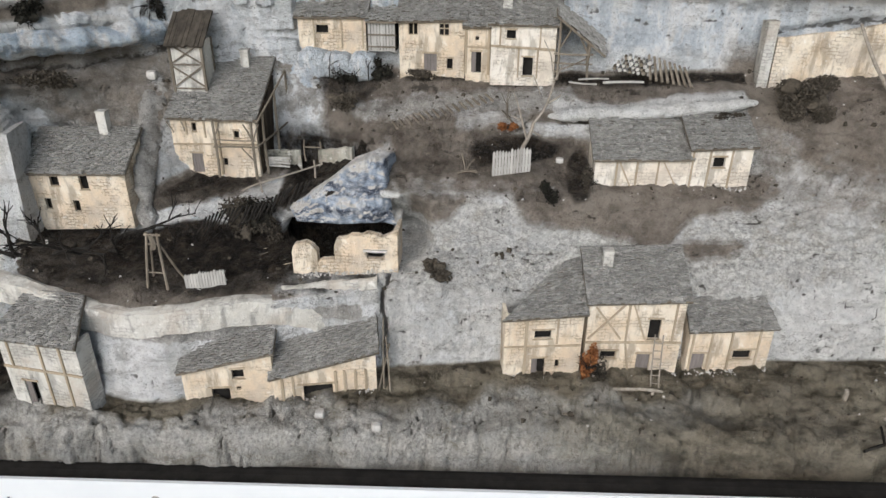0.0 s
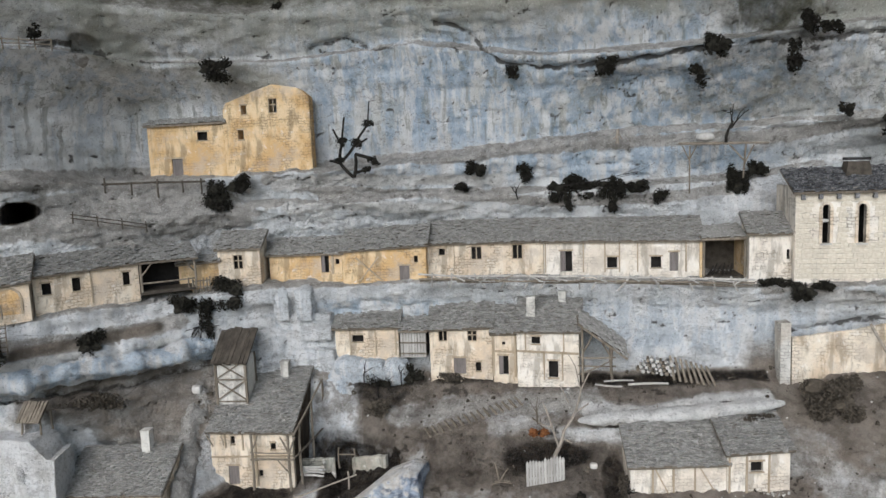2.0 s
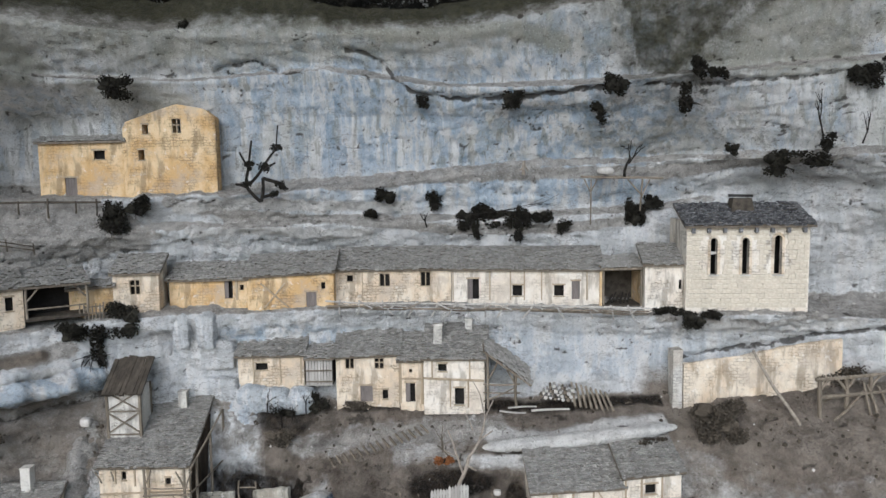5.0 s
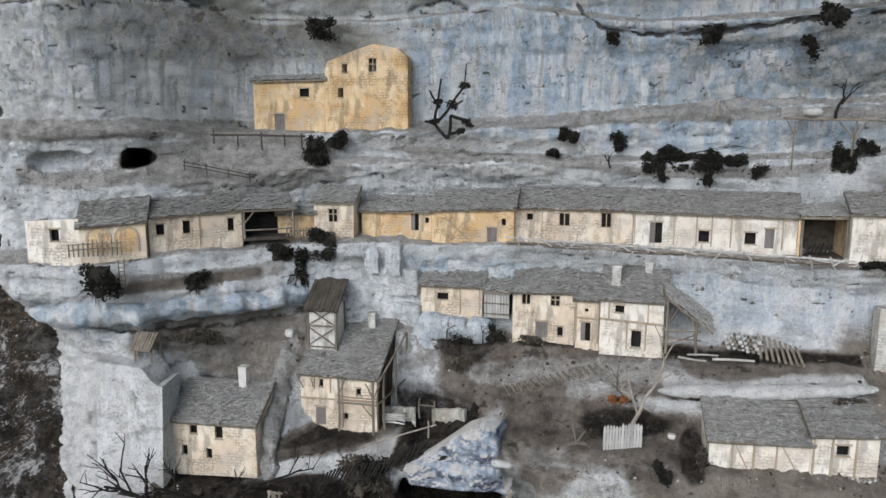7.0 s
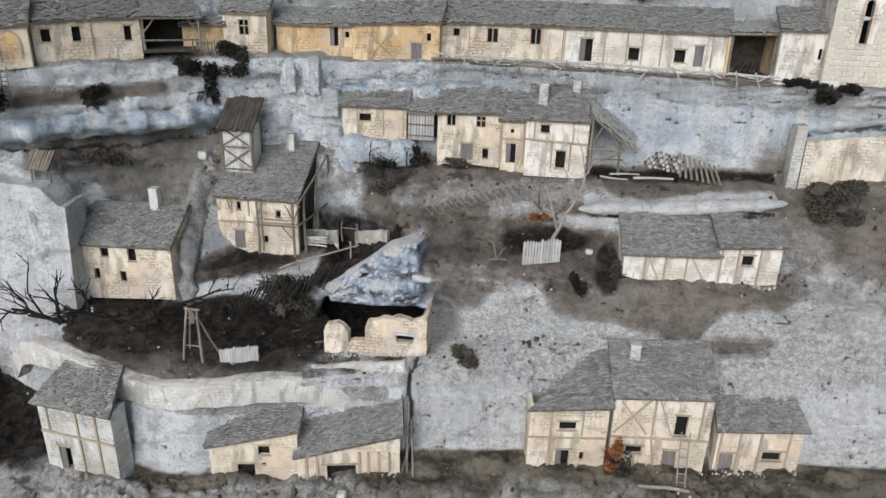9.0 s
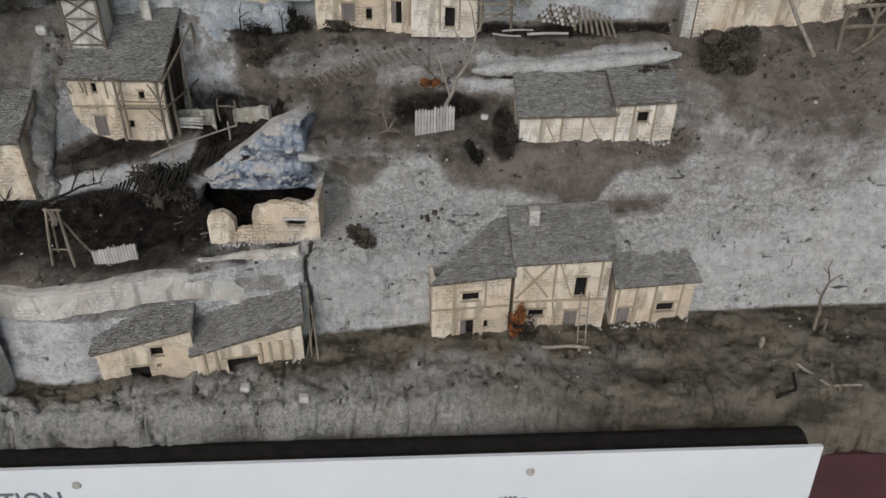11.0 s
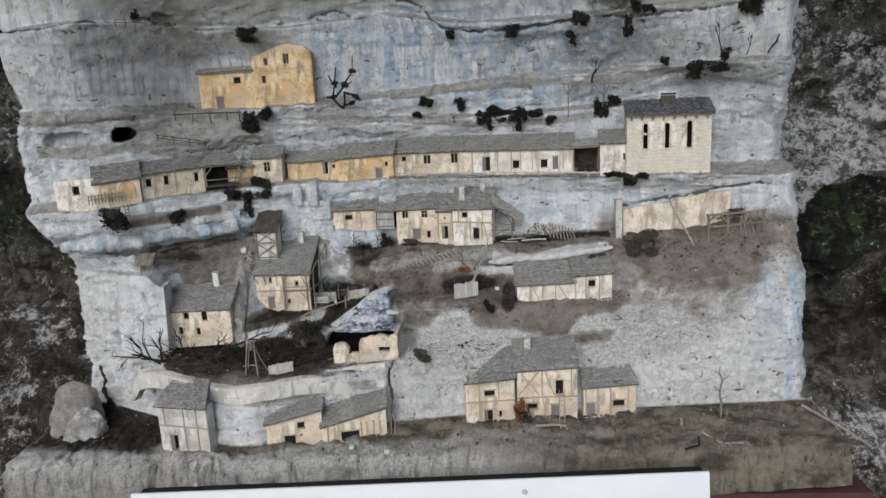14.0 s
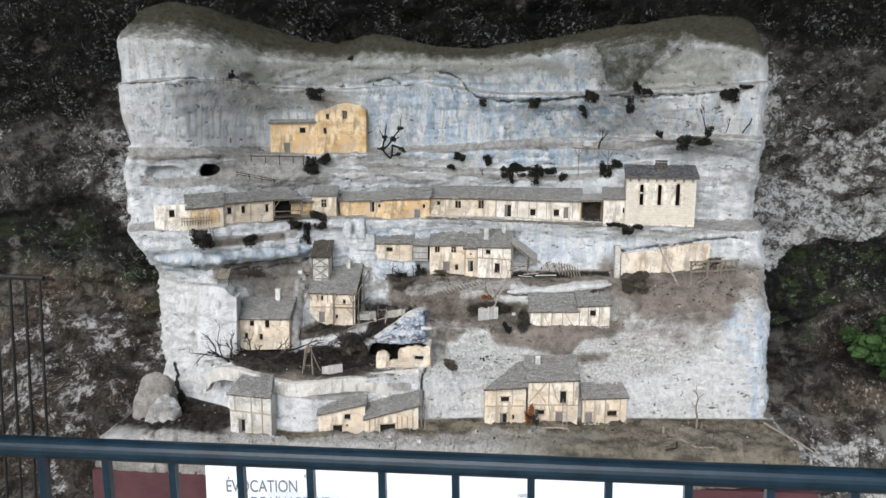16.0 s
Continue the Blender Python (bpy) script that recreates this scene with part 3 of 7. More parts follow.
# ---- the cliff: contour lines of its ledges from the foot to the rim, each as (x, depth, height) ----
LEDGES = [
    ("front lip", [(-.64, .864, -.075), (-.1, .902, -.085), (.15, .916, -.085), (.47, .935, -.085), (.86, .959, -.06)]),
    ("foreshore", [(-.64, .875, -.008), (-.1, .91, -.006), (.15, .93, -.002), (.47, .955, .0), (.86, .975, .002)]),
    ("cliff foot", [(-.66, 1.09, .004), (-.56, 1.05, .004), (-.45, 1.01, .004), (-.36, .955, -.006), (-.27, .938, -.006), (-.225, .938, -.006), (-.185, .968, -.006), (-.16, .985, -.006), (-.1, 1.01, -.004), (.05, 1.03, .002), (.19, 1.06, .004), (.5, 1.09, .004), (.83, 1.125, .006)]),
    ("low wall top", [(-.66, 1.12, .11), (-.56, 1.075, .11), (-.45, 1.045, .11), (-.41, 1.0, .12), (-.3, .975, .105), (-.23, .972, .10), (-.17, .988, .102), (-.1, 1.0, .104), (.05, 1.04, .118), (.1, 1.05, .12), (.2, 1.085, .10), (.3, 1.10, .10), (.5, 1.115, .10), (.83, 1.135, .1)]),
    ("yard lip", [(-.66, 1.13, .13), (-.56, 1.08, .13), (-.45, 1.06, .125), (-.41, 1.02, .122), (-.25, 1.0, .106), (-.1, 1.015, .108), (.05, 1.06, .122), (.1, 1.06, .13), (.2, 1.095, .115), (.3, 1.11, .115), (.5, 1.125, .125), (.83, 1.14, .13)]),
    ("yard back", [(-.66, 1.14, .16), (-.56, 1.085, .15), (-.45, 1.068, .14), (-.425, 1.13, .12), (-.37, 1.13, .12), (-.28, 1.115, .12), (-.25, 1.12, .118), (-.12, 1.13, .118), (-.07, 1.18, .12), (.05, 1.18, .12), (.07, 1.075, .14), (.2, 1.105, .14), (.35, 1.13, .15), (.5, 1.14, .15), (.83, 1.15, .17)]),
    ("second terrace lip", [(-.66, 1.16, .26), (-.56, 1.095, .256), (-.455, 1.066, .255), (-.43, 1.16, .15), (-.37, 1.175, .15), (-.325, 1.155, .155), (-.297, 1.135, .162), (-.272, 1.15, .152), (-.13, 1.14, .165), (-.06, 1.11, .19), (.05, 1.10, .2), (.09, 1.10, .19), (.25, 1.135, .192), (.46, 1.155, .188), (.6, 1.14, .22), (.83, 1.17, .26)]),
    ("second terrace back", [(-.66, 1.165, .3), (-.56, 1.10, .298), (-.46, 1.10, .288), (-.43, 1.19, .22), (-.36, 1.20, .20), (-.325, 1.19, .205), (-.30, 1.175, .215), (-.272, 1.225, .175), (-.15, 1.27, .18), (-.08, 1.25, .19), (.02, 1.19, .21), (.12, 1.18, .22), (.27, 1.2, .205), (.46, 1.205, .21), (.6, 1.19, .275), (.83, 1.19, .29)]),
    ("path lip", [(-.66, 1.13, .33), (-.56, 1.10, .33), (-.45, 1.13, .30), (-.36, 1.23, .285), (-.28, 1.27, .28), (-.15, 1.30, .28), (-.08, 1.28, .24), (.02, 1.24, .25), (.15, 1.22, .25), (.3, 1.215, .262), (.45, 1.215, .268), (.6, 1.215, .29), (.83, 1.2, .3)]),
    ("path back", [(-.66, 1.10, .35), (-.56, 1.10, .35), (-.45, 1.18, .325), (-.36, 1.26, .325), (-.2, 1.31, .31), (-.12, 1.335, .31), (0, 1.345, .287), (.15, 1.335, .287), (.3, 1.31, .30), (.48, 1.30, .31), (.6, 1.287, .318), (.68, 1.28, .334), (.83, 1.22, .335)]),
    ("bush ledge lip", [(-.67, 1.075, .37), (-.5, 1.085, .37), (-.4, 1.19, .365), (-.3, 1.27, .372), (-.2, 1.335, .375), (-.1, 1.35, .38), (.05, 1.365, .38), (.25, 1.345, .38), (.45, 1.315, .385), (.65, 1.295, .385), (.82, 1.25, .375)]),
    ("street lip", [(-.68, 1.055, .41), (-.5, 1.085, .416), (-.4, 1.18, .42), (-.3, 1.27, .426), (-.2, 1.305, .424), (-.1, 1.335, .42), (.1, 1.35, .424), (.3, 1.335, .42), (.45, 1.295, .418), (.68, 1.275, .42), (.82, 1.25, .42)]),
    ("street back", [(-.68, 1.08, .425), (-.55, 1.13, .43), (-.45, 1.21, .43), (-.3, 1.37, .43), (-.1, 1.42, .43), (.4, 1.43, .43), (.55, 1.40, .43), (.68, 1.39, .43), (.82, 1.34, .44)]),
    ("roof shelf", [(-.68, 1.10, .48), (-.55, 1.15, .49), (-.45, 1.23, .492), (-.3, 1.37, .49), (-.1, 1.425, .49), (.1, 1.44, .505), (.4, 1.435, .505), (.55, 1.42, .53), (.68, 1.38, .52), (.82, 1.33, .50)]),
    ("ivy ledge lip", [(-.68, 1.1, .53), (-.5, 1.18, .53), (-.4, 1.27, .525), (-.25, 1.365, .535), (0, 1.405, .542), (.3, 1.43, .545), (.5, 1.44, .555), (.68, 1.385, .58), (.82, 1.28, .55)]),
    ("ivy ledge back", [(-.68, 1.11, .545), (-.5, 1.2, .555), (-.4, 1.29, .54), (-.25, 1.385, .548), (0, 1.43, .552), (.3, 1.455, .555), (.5, 1.46, .565), (.68, 1.39, .60), (.82, 1.29, .58)]),
    ("high ledge lip", [(-.68, 1.11, .59), (-.5, 1.17, .59), (-.44, 1.30, .583), (-.3, 1.37, .587), (-.15, 1.375, .59), (0, 1.405, .593), (.3, 1.44, .62), (.5, 1.44, .63), (.7, 1.31, .63), (.82, 1.25, .63)]),
    ("high ledge back", [(-.68, 1.125, .61), (-.56, 1.16, .61), (-.52, 1.21, .608), (-.485, 1.32, .6), (-.455, 1.40, .592), (-.3, 1.42, .594), (0, 1.445, .61), (.3, 1.465, .635), (.5, 1.455, .64), (.7, 1.33, .645), (.82, 1.27, .64)]),
    ("upper cliff", [(-.68, 1.10, .68), (-.6, 1.11, .685), (-.54, 1.145, .69), (-.47, 1.29, .70), (-.43, 1.39, .70), (-.2, 1.42, .7), (.1, 1.44, .70), (.3, 1.43, .70), (.5, 1.385, .70), (.7, 1.31, .70), (.82, 1.275, .7)]),
    ("brow", [(-.68, 1.09, .745), (-.6, 1.09, .752), (-.52, 1.115, .762), (-.45, 1.21, .765), (-.37, 1.32, .755), (-.2, 1.395, .755), (0, 1.41, .77), (.2, 1.405, .74), (.35, 1.375, .738), (.5, 1.33, .745), (.7, 1.3, .755), (.82, 1.26, .76)]),
    ("brow back", [(-.68, 1.105, .752), (-.52, 1.13, .77), (-.45, 1.23, .773), (-.37, 1.34, .763), (-.2, 1.41, .762), (0, 1.425, .785), (.2, 1.44, .75), (.35, 1.41, .75), (.5, 1.37, .754), (.7, 1.335, .764), (.82, 1.29, .768)]),
    ("rim", [(-.68, 1.10, .85), (-.52, 1.11, .845), (-.46, 1.14, .835), (-.39, 1.265, .82), (-.2, 1.37, .82), (0, 1.40, .825), (.2, 1.39, .82), (.4, 1.35, .845), (.6, 1.31, .855), (.82, 1.26, .83)]),
    ("crest", [(-.68, 1.2, .925), (-.6, 1.23, .962), (-.52, 1.27, .957), (-.45, 1.33, .93), (-.30, 1.43, .887), (-.22, 1.44, .885), (-.13, 1.44, .91), (-.06, 1.44, .90), (.03, 1.44, .872), (.16, 1.44, .868), (.3, 1.43, .886), (.42, 1.42, .904), (.56, 1.40, .922), (.69, 1.39, .934), (.8, 1.37, .925)]),
    ("back", [(-.68, 1.60, .90), (-.6, 1.62, .93), (-.3, 1.62, .86), (.25, 1.62, .85), (.8, 1.60, .89)]),
]
STEPS = [8, 22, 26, 7, 18, 19, 14, 16, 15, 18, 14, 14, 15, 13, 10, 14, 11, 22, 17, 8, 19, 15, 8]


def edge_left(z):
    return np.interp(z, [-.03, .01, .08, .15, .25, .31, .36, .39, .45, .52, .55, .59, .68, .75, .86, .93], [-.64, -.62, -.632, -.642, -.658, -.658, -.652, -.668, -.69, -.70, -.704, -.688, -.698, -.692, -.70, -.695])


def edge_right(z):
    return np.interp(z, [-.03, .0, .1, .175, .29, .35, .45, .63, .77, .88, .93], [.83, .828, .825, .828, .828, .836, .835, .818, .83, .808, .80])


# long seams, their undercut shade painted dark, and painted zones, all as (x, height) on the face of the cliff
SEAMS = [[(-.68, .75), (-.60, .752), (-.527, .765), (-.452, .774), (-.41, .761), (-.30, .757)],
         [(-.16, .771), (-.106, .784), (-.035, .771)],
         [(.032, .803), (.086, .78), (.128, .74), (.187, .727), (.317, .726), (.421, .732)],
         [(.464, .731), (.558, .730), (.657, .738), (.75, .745)],
         # gap behind the garden wall and undersides of two ledges, shade drawn dark
         [(.502, .357), (.58, .369), (.66, .385), (.76, .402)],
         [(.24, .257), (.35, .262), (.46, .274)],
         [(-.54, .327), (-.44, .318), (-.374, .312), (-.29, .322)]]


def stroke(x, z, line, width):
    """How strongly a brush of this half width, drawn along a line, covers each place."""
    best = np.full(x.shape, 9.0)
    for (ax, az), (bx, bz) in zip(line, line[1:]):
        wx, wz = bx - ax, bz - az
        f = np.clip(((x - ax) * wx + (z - az) * wz) / (wx * wx + wz * wz), 0, 1)
        best = np.minimum(best, np.hypot(x - ax - f * wx, z - az - f * wz))
    return np.clip(1.4 - best / width, 0, 1)


def area(x, z, corners, soft):
    """1 inside a closed outline, fading to 0 at this distance outside it."""
    inside = np.zeros(x.shape, bool)
    for (ax, az), (bx, bz) in zip(corners, corners[1:] + corners[:1]):
        crosses = (az > z) != (bz > z)
        inside ^= crosses & (x < (bx - ax) * (z - az) / (bz - az + 1e-12) + ax)
    rim = stroke(x, z, corners + corners[:1], soft)
    return np.where(inside, 1.0, rim * 0.75)


def build_cliff():
    cols = 620
    us = np.linspace(0, 1, cols)
    xs = -.68 + us * 1.5
    lines = []
    for _, pts in LEDGES:
        p = np.array(pts)
        fine = np.linspace(-.75, .9, 400)
        kernel = np.hanning(9) / np.hanning(9).sum()
        soft = [np.convolve(np.pad(np.interp(fine, p[:, 0], p[:, c]), 4, mode="edge"), kernel, "valid") for c in (1, 2)]
        lines.append(np.stack([np.interp(xs, fine, s) for s in soft], 1))
    rows = []
    for k, n in enumerate(STEPS):
        for s in range(n):
            f = s / n
            rows.append((lines[k] * (1 - f) + lines[k + 1] * f, k + f))
    rows.append((lines[-1], len(STEPS)))
    yz = np.stack([r[0] for r in rows])
    level = np.array([r[1] for r in rows])
    # gentle rounding along the profile
    for _ in range(2):
        yz[1:-1] = 0.25 * yz[:-2] + 0.5 * yz[1:-1] + 0.25 * yz[2:]
    pts = np.empty((len(rows), cols, 3))
    left, right = edge_left(yz[..., 1]), edge_right(yz[..., 1])
    pts[..., 0] = left + us[None, :] * (right - left)
    pts[..., 1:] = yz
    side = np.minimum(us, 1 - us)[None, :] * 1.5
    pts[..., 1] += 0.05 * np.clip(1 - side / 0.035, 0, 1) ** 2 * (pts[..., 2] > 0.02)
    du, dv = np.gradient(pts, axis=1), np.gradient(pts, axis=0)
    nrm = np.cross(du, dv)
    nrm /= np.linalg.norm(nrm, axis=-1, keepdims=True) + 1e-12
    flat = pts.reshape(-1, 3)
    d = np.empty(len(flat))
    crack_shade = np.empty(len(flat))
    shore = sum(STEPS[:2]) * cols
    for k, (x, y, z) in enumerate(flat.tolist()):
        big = noise.fractal((x * 9, y * 9, z * 13), 0.8, 2.1, 3)
        strata = noise.fractal((x * 14, y * 8, z * 62), 0.7, 2.0, 3)
        small = noise.fractal((x * 62, y * 62, z * 80), 0.6, 2.1, 4)
        lines = abs(noise.fractal((x * 7 + 3, y * 7, z * 30), 0.75, 2.1, 4))
        crack_shade[k] = max(0.0, 1 - lines / 0.055)
        layer = (z * 34 + 1.7 * noise.noise((x * 4.2, y * 3, 7.0)) + 0.5 * noise.noise((x * 19, 3.0, z * 9))) % 1.0
        d[k] = 0.006 * big + 0.0030 * strata + 0.0026 * small - 0.0040 * crack_shade[k] + 0.0022 * (layer - 0.5) * min(1.0, max(0.0, (z - 0.3) * 8)) + 0.0011 * noise.noise((x * 210, y * 210, z * 260))
        if k < shore:
            ridge = abs(noise.fractal((x * 13 + 9 * y, y * 21 - 4 * x, 2.0 + z * 9), 0.85, 2.1, 5))
            cut = abs(noise.fractal((x * 30 + 5, y * 26, 8.0), 0.8, 2.1, 3))
            d[k] += 0.006 - 0.017 * ridge - 0.010 * max(0.0, 1 - cut / 0.06)
            crack_shade[k] = max(crack_shade[k] * 0.5, 1 - cut / 0.05, 0.0)
    x, z = flat[:, 0], flat[:, 2]
    # long undercut seams across the upper cliff, their shade painted dark as well
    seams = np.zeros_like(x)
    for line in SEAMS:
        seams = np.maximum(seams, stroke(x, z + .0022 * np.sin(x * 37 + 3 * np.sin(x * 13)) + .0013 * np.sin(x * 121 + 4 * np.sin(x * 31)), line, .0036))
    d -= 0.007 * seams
    kerbs = np.maximum(stroke(x, z, [(.397, .179), (.384, .155), (.368, .133)], .0016), stroke(x, z, [(.415, .176), (.445, .15), (.48, .124)], .0016))
    d += 0.0025 * kerbs
    # the dark cave mouth, its shallow neighbour, two pits and the long vertical fissure
    for cx, cz, rx, rz, deep in ((-.512, .55, .0145, .0115, .16), (-.603, .546, .036, .014, .02), (-.49, .225, .012, .014, .012), (-.515, .155, .012, .012, .010), (-.43, .775, .012, .012, .03), (-.095, .19, .02, .014, .02), (-.045, .132, .05, .017, .06), (.0, .134, .026, .016, .05)):
        pit = np.clip(1.25 - ((x - cx) / rx) ** 2 - ((z - cz) / rz) ** 2, 0, 0.6) / 0.6
        d -= deep * pit
    fissure = np.clip(1 - np.abs(x - .047 + 0.0018 * np.sin(z * 90)) / 0.0042, 0, 1) * (z > 0.0) * (z < 0.125) * (flat[:, 1] < 1.07)
    d -= 0.014 * fissure
    crack_shade = np.maximum(np.maximum(np.maximum(crack_shade * .55, fissure), seams * .6), kerbs * .35)
    d = d.reshape(len(rows), cols)
    calm = np.where(level[:, None] < 2.0, 0.8, np.where((level[:, None] > 17) & (level[:, None] < 22), 0.6, 1.0))
    calm = calm * (1 + .9 * np.clip((-.40 - pts[..., 0]) / .06, 0, 1) * ((level[:, None] > 2.2) & (level[:, None] < 9)))
    base = pts.copy()
    pts += nrm * (d * calm)[..., None]
    return pts, base, nrm, level, crack_shade.reshape(len(rows), cols)


PTS, BASE, NRM, LEVEL, CRACK_SHADE = build_cliff()


def surface_mesh(name, pts, material, extra=()):
    r, c = pts.shape[:2]
    idx = np.arange(r * c).reshape(r, c)
    quads = np.stack([idx[:-1, :-1], idx[:-1, 1:], idx[1:, 1:], idx[1:, :-1]], -1).reshape(-1, 4)
    data = bpy.data.meshes.new(name)
    data.from_pydata(pts.reshape(-1, 3).tolist(), [], quads.tolist())
    data.materials.append(material)
    for key, values in extra:
        a = data.attributes.new(key, "FLOAT", "POINT")
        a.data.foreach_set("value", np.asarray(values, np.float32).ravel())
    data.polygons.foreach_set("use_smooth", np.ones(len(data.polygons), bool))
    return data


def blob(x, z, cx, cz, rx, rz):
    return np.clip(1.35 - np.sqrt(((x - cx) / rx) ** 2 + ((z - cz) / rz) ** 2), 0, 0.5) * 2


PAINT = ("soil", "peat_shade", "dust", "tan", "white", "grit", "moss", "blue", "crack_shade", "shore", "drip")


def cliff_masks():
    x, z = BASE[..., 0], BASE[..., 2]
    lv = LEVEL[:, None] * np.ones_like(x)
    top = lambda *marks: np.max(np.stack(marks), 0)
    brush = lambda line, w: stroke(x, z, line, w)
    zone = lambda corners, soft=.012: area(x, z, corners, soft)
    spot = lambda cx, cz, rx, rz: blob(x, z, cx, cz, rx, rz)
    flat = np.clip((NRM[..., 2] - 0.45) / 0.35, 0, 1)
    # grey-brown dust along the ledges
    dust = top(flat * np.where(z > .32, .75, .3),
               brush([(-.15, .596), (-.05, .603), (.06, .602), (.18, .61), (.35, .615), (.51, .613), (.61, .622), (.72, .635)], .010),
               brush([(-.23, .58), (-.15, .557), (-.05, .552), (.06, .546), (.18, .53), (.35, .528), (.475, .54)], .008),
               brush([(-.66, .588), (-.57, .588), (-.48, .592), (-.335, .574)], .016),
               brush([(-.636, .528), (-.58, .518), (-.5, .525), (-.39, .513), (-.27, .518)], .013),
               zone([(-.529, .547), (-.422, .578), (-.305, .556), (-.251, .529), (-.387, .492), (-.454, .508)]),
               zone([(-.435, .334), (-.292, .306), (-.278, .25), (-.338, .234), (-.389, .25), (-.427, .291)]),
               zone([(-.40, .252), (-.33, .247), (-.289, .216), (-.287, .172), (-.314, .161), (-.388, .21)]),
               brush([(-.032, .246), (.062, .262), (.154, .266), (.251, .272)], .012) * .8,
               brush([(-.286, .084), (-.195, .075), (-.135, .066), (-.068, .086), (.015, .083)], .009),
               brush([(-.482, .389), (-.418, .383), (-.375, .383), (-.321, .391)], .013),
               brush([(.47, .414), (.616, .405), (.70, .42)], .006) * .7,
               zone([(-.15, .24), (-.14, .30), (-.10, .295), (-.085, .235)], .015) * .55)
    tan = top(np.interp(x, [-.7, -.45, -.3, .05, .3, .8], [.35, .5, .7, .6, .45, .45]) * np.clip((z - .765) / .03, 0, 1), .25 * zone([(-.40, .765), (-.30, .76), (-.16, .76), (-.17, .73), (-.30, .72), (-.38, .73)], .03), brush([(-.42, .85), (-.40, .77)], .03), brush([(-.036, .84), (.108, .818), (.271, .822), (.35, .80)], .016) * .9,
              zone([(.518, .773), (.603, .827), (.70, .84), (.74, .75), (.62, .745)], .02) * .75, brush([(-.33, .75), (-.22, .72)], .03) * .6)
    white = top(brush([(.236, .266), (.315, .270), (.384, .278), (.463, .285)], .0058), brush([(.113, .246), (.157, .253), (.215, .246), (.271, .247)], .007) * .6,
                brush([(-.22, .57), (-.1, .573), (.02, .57), (.12, .565)], .009), brush([(-.2, .535), (-.05, .53), (.06, .525)], .009),
                zone([(.52, .0), (.65, .0), (.76, .0), (.75, .13), (.68, .12), (.60, .09), (.53, .07)], .03) * .85, zone([(.07, .02), (.17, .02), (.16, .09), (.07, .10)], .02) * .45,
                brush([(-.07, .112), (-.011, .112), (.044, .12)], .006), brush([(-.56, .355), (-.44, .362), (-.33, .362)], .010),
                brush([(.52, .405), (.60, .398), (.73, .408)], .012) * .6, brush([(.775, .27), (.75, .21), (.71, .16)], .026) * .6, zone([(-.66, .0), (-.46, .02), (-.44, .26), (-.66, .31)], .03) * .95)
    gritty = zone([(.045, .11), (.05, .17), (.10, .2), (.19, .185), (.244, .155), (.35, .14), (.46, .18), (.50, .24), (.6, .245), (.70, .23), (.75, .2), (.75, .12), (.60, .1), (.443, .1), (.22, .105), (.09, .105)], .03)
    soil = top(flat * np.where(z < .32, .95, 0) * np.where(lv > 2.05, 1, 0) * (1 - gritty),
               zone([(.02, .285), (.25, .288), (.49, .309), (.49, .295), (.25, .275), (.02, .27)], .006),
               zone([(.022, .232), (.099, .243), (.215, .242), (.272, .23), (.277, .2), (.216, .199), (.154, .206), (.05, .206)]),
               zone([(.195, .195), (.377, .196), (.492, .203), (.467, .186), (.401, .18), (.364, .141), (.283, .16), (.21, .169)]),
               zone([(.37, .141), (.463, .142), (.442, .131), (.378, .125)], .008) * .8, zone([(.069, .199), (.128, .193), (.112, .175), (.063, .16)], .008) * .8,
               zone([(.475, .30), (.56, .312), (.64, .313), (.79, .312), (.785, .285), (.74, .262), (.66, .245), (.60, .24), (.53, .25), (.475, .27)], .045), .5 * zone([(.46, .25), (.77, .27), (.74, .215), (.64, .185), (.50, .19)], .05),
               brush([(-.46, .381), (-.40, .381), (-.34, .387)], .009) * .9,
               .95 * zone([(-.078, .278), (.01, .285), (.03, .262), (.03, .235), (-.005, .212), (-.068, .212), (-.072, .245)], .014),
               .6 * zone([(-.45, .334), (-.292, .312), (-.272, .25), (-.338, .23), (-.395, .25), (-.437, .291)], .02),
               zone([(-.28, .172), (-.169, .172), (-.096, .165), (-.116, .155), (-.242, .149), (-.307, .141)], .008))
    # dark yard soil, plus shade painted into cave mouths, hollows and gaps
    peat_shade = top(zone([(-.40, .138), (-.30, .145), (-.197, .133), (-.12, .126), (-.03, .12), (-.02, .114), (-.17, .109), (-.28, .115), (-.40, .124)], .006),
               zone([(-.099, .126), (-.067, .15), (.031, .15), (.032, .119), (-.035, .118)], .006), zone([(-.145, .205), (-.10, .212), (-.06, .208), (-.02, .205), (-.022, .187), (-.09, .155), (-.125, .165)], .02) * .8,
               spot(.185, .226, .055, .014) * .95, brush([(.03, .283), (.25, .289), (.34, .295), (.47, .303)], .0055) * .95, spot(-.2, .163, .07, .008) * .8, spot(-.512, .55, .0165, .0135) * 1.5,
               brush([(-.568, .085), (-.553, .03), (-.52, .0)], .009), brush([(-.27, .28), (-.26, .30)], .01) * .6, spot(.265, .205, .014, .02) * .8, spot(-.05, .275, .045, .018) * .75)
    peat_shade = np.maximum(peat_shade, .42 * zone([(-.078, .278), (.01, .285), (.03, .262), (.03, .235), (-.005, .212), (-.068, .212), (-.072, .245)], .014))
    peat_shade = np.maximum(peat_shade, .46 * zone([(.022, .232), (.099, .243), (.215, .242), (.272, .23), (.277, .2), (.216, .199), (.154, .206), (.05, .206)]))
    peat_shade = np.maximum(peat_shade, .55 * zone([(-.28, .172), (-.169, .172), (-.096, .165), (-.116, .155), (-.242, .149), (-.307, .141)], .008))
    path = brush([(-.032, .246), (.062, .262), (.154, .266), (.251, .272)], .010)
    soil = soil * (1 - .75 * path) * (1 - .9 * white)
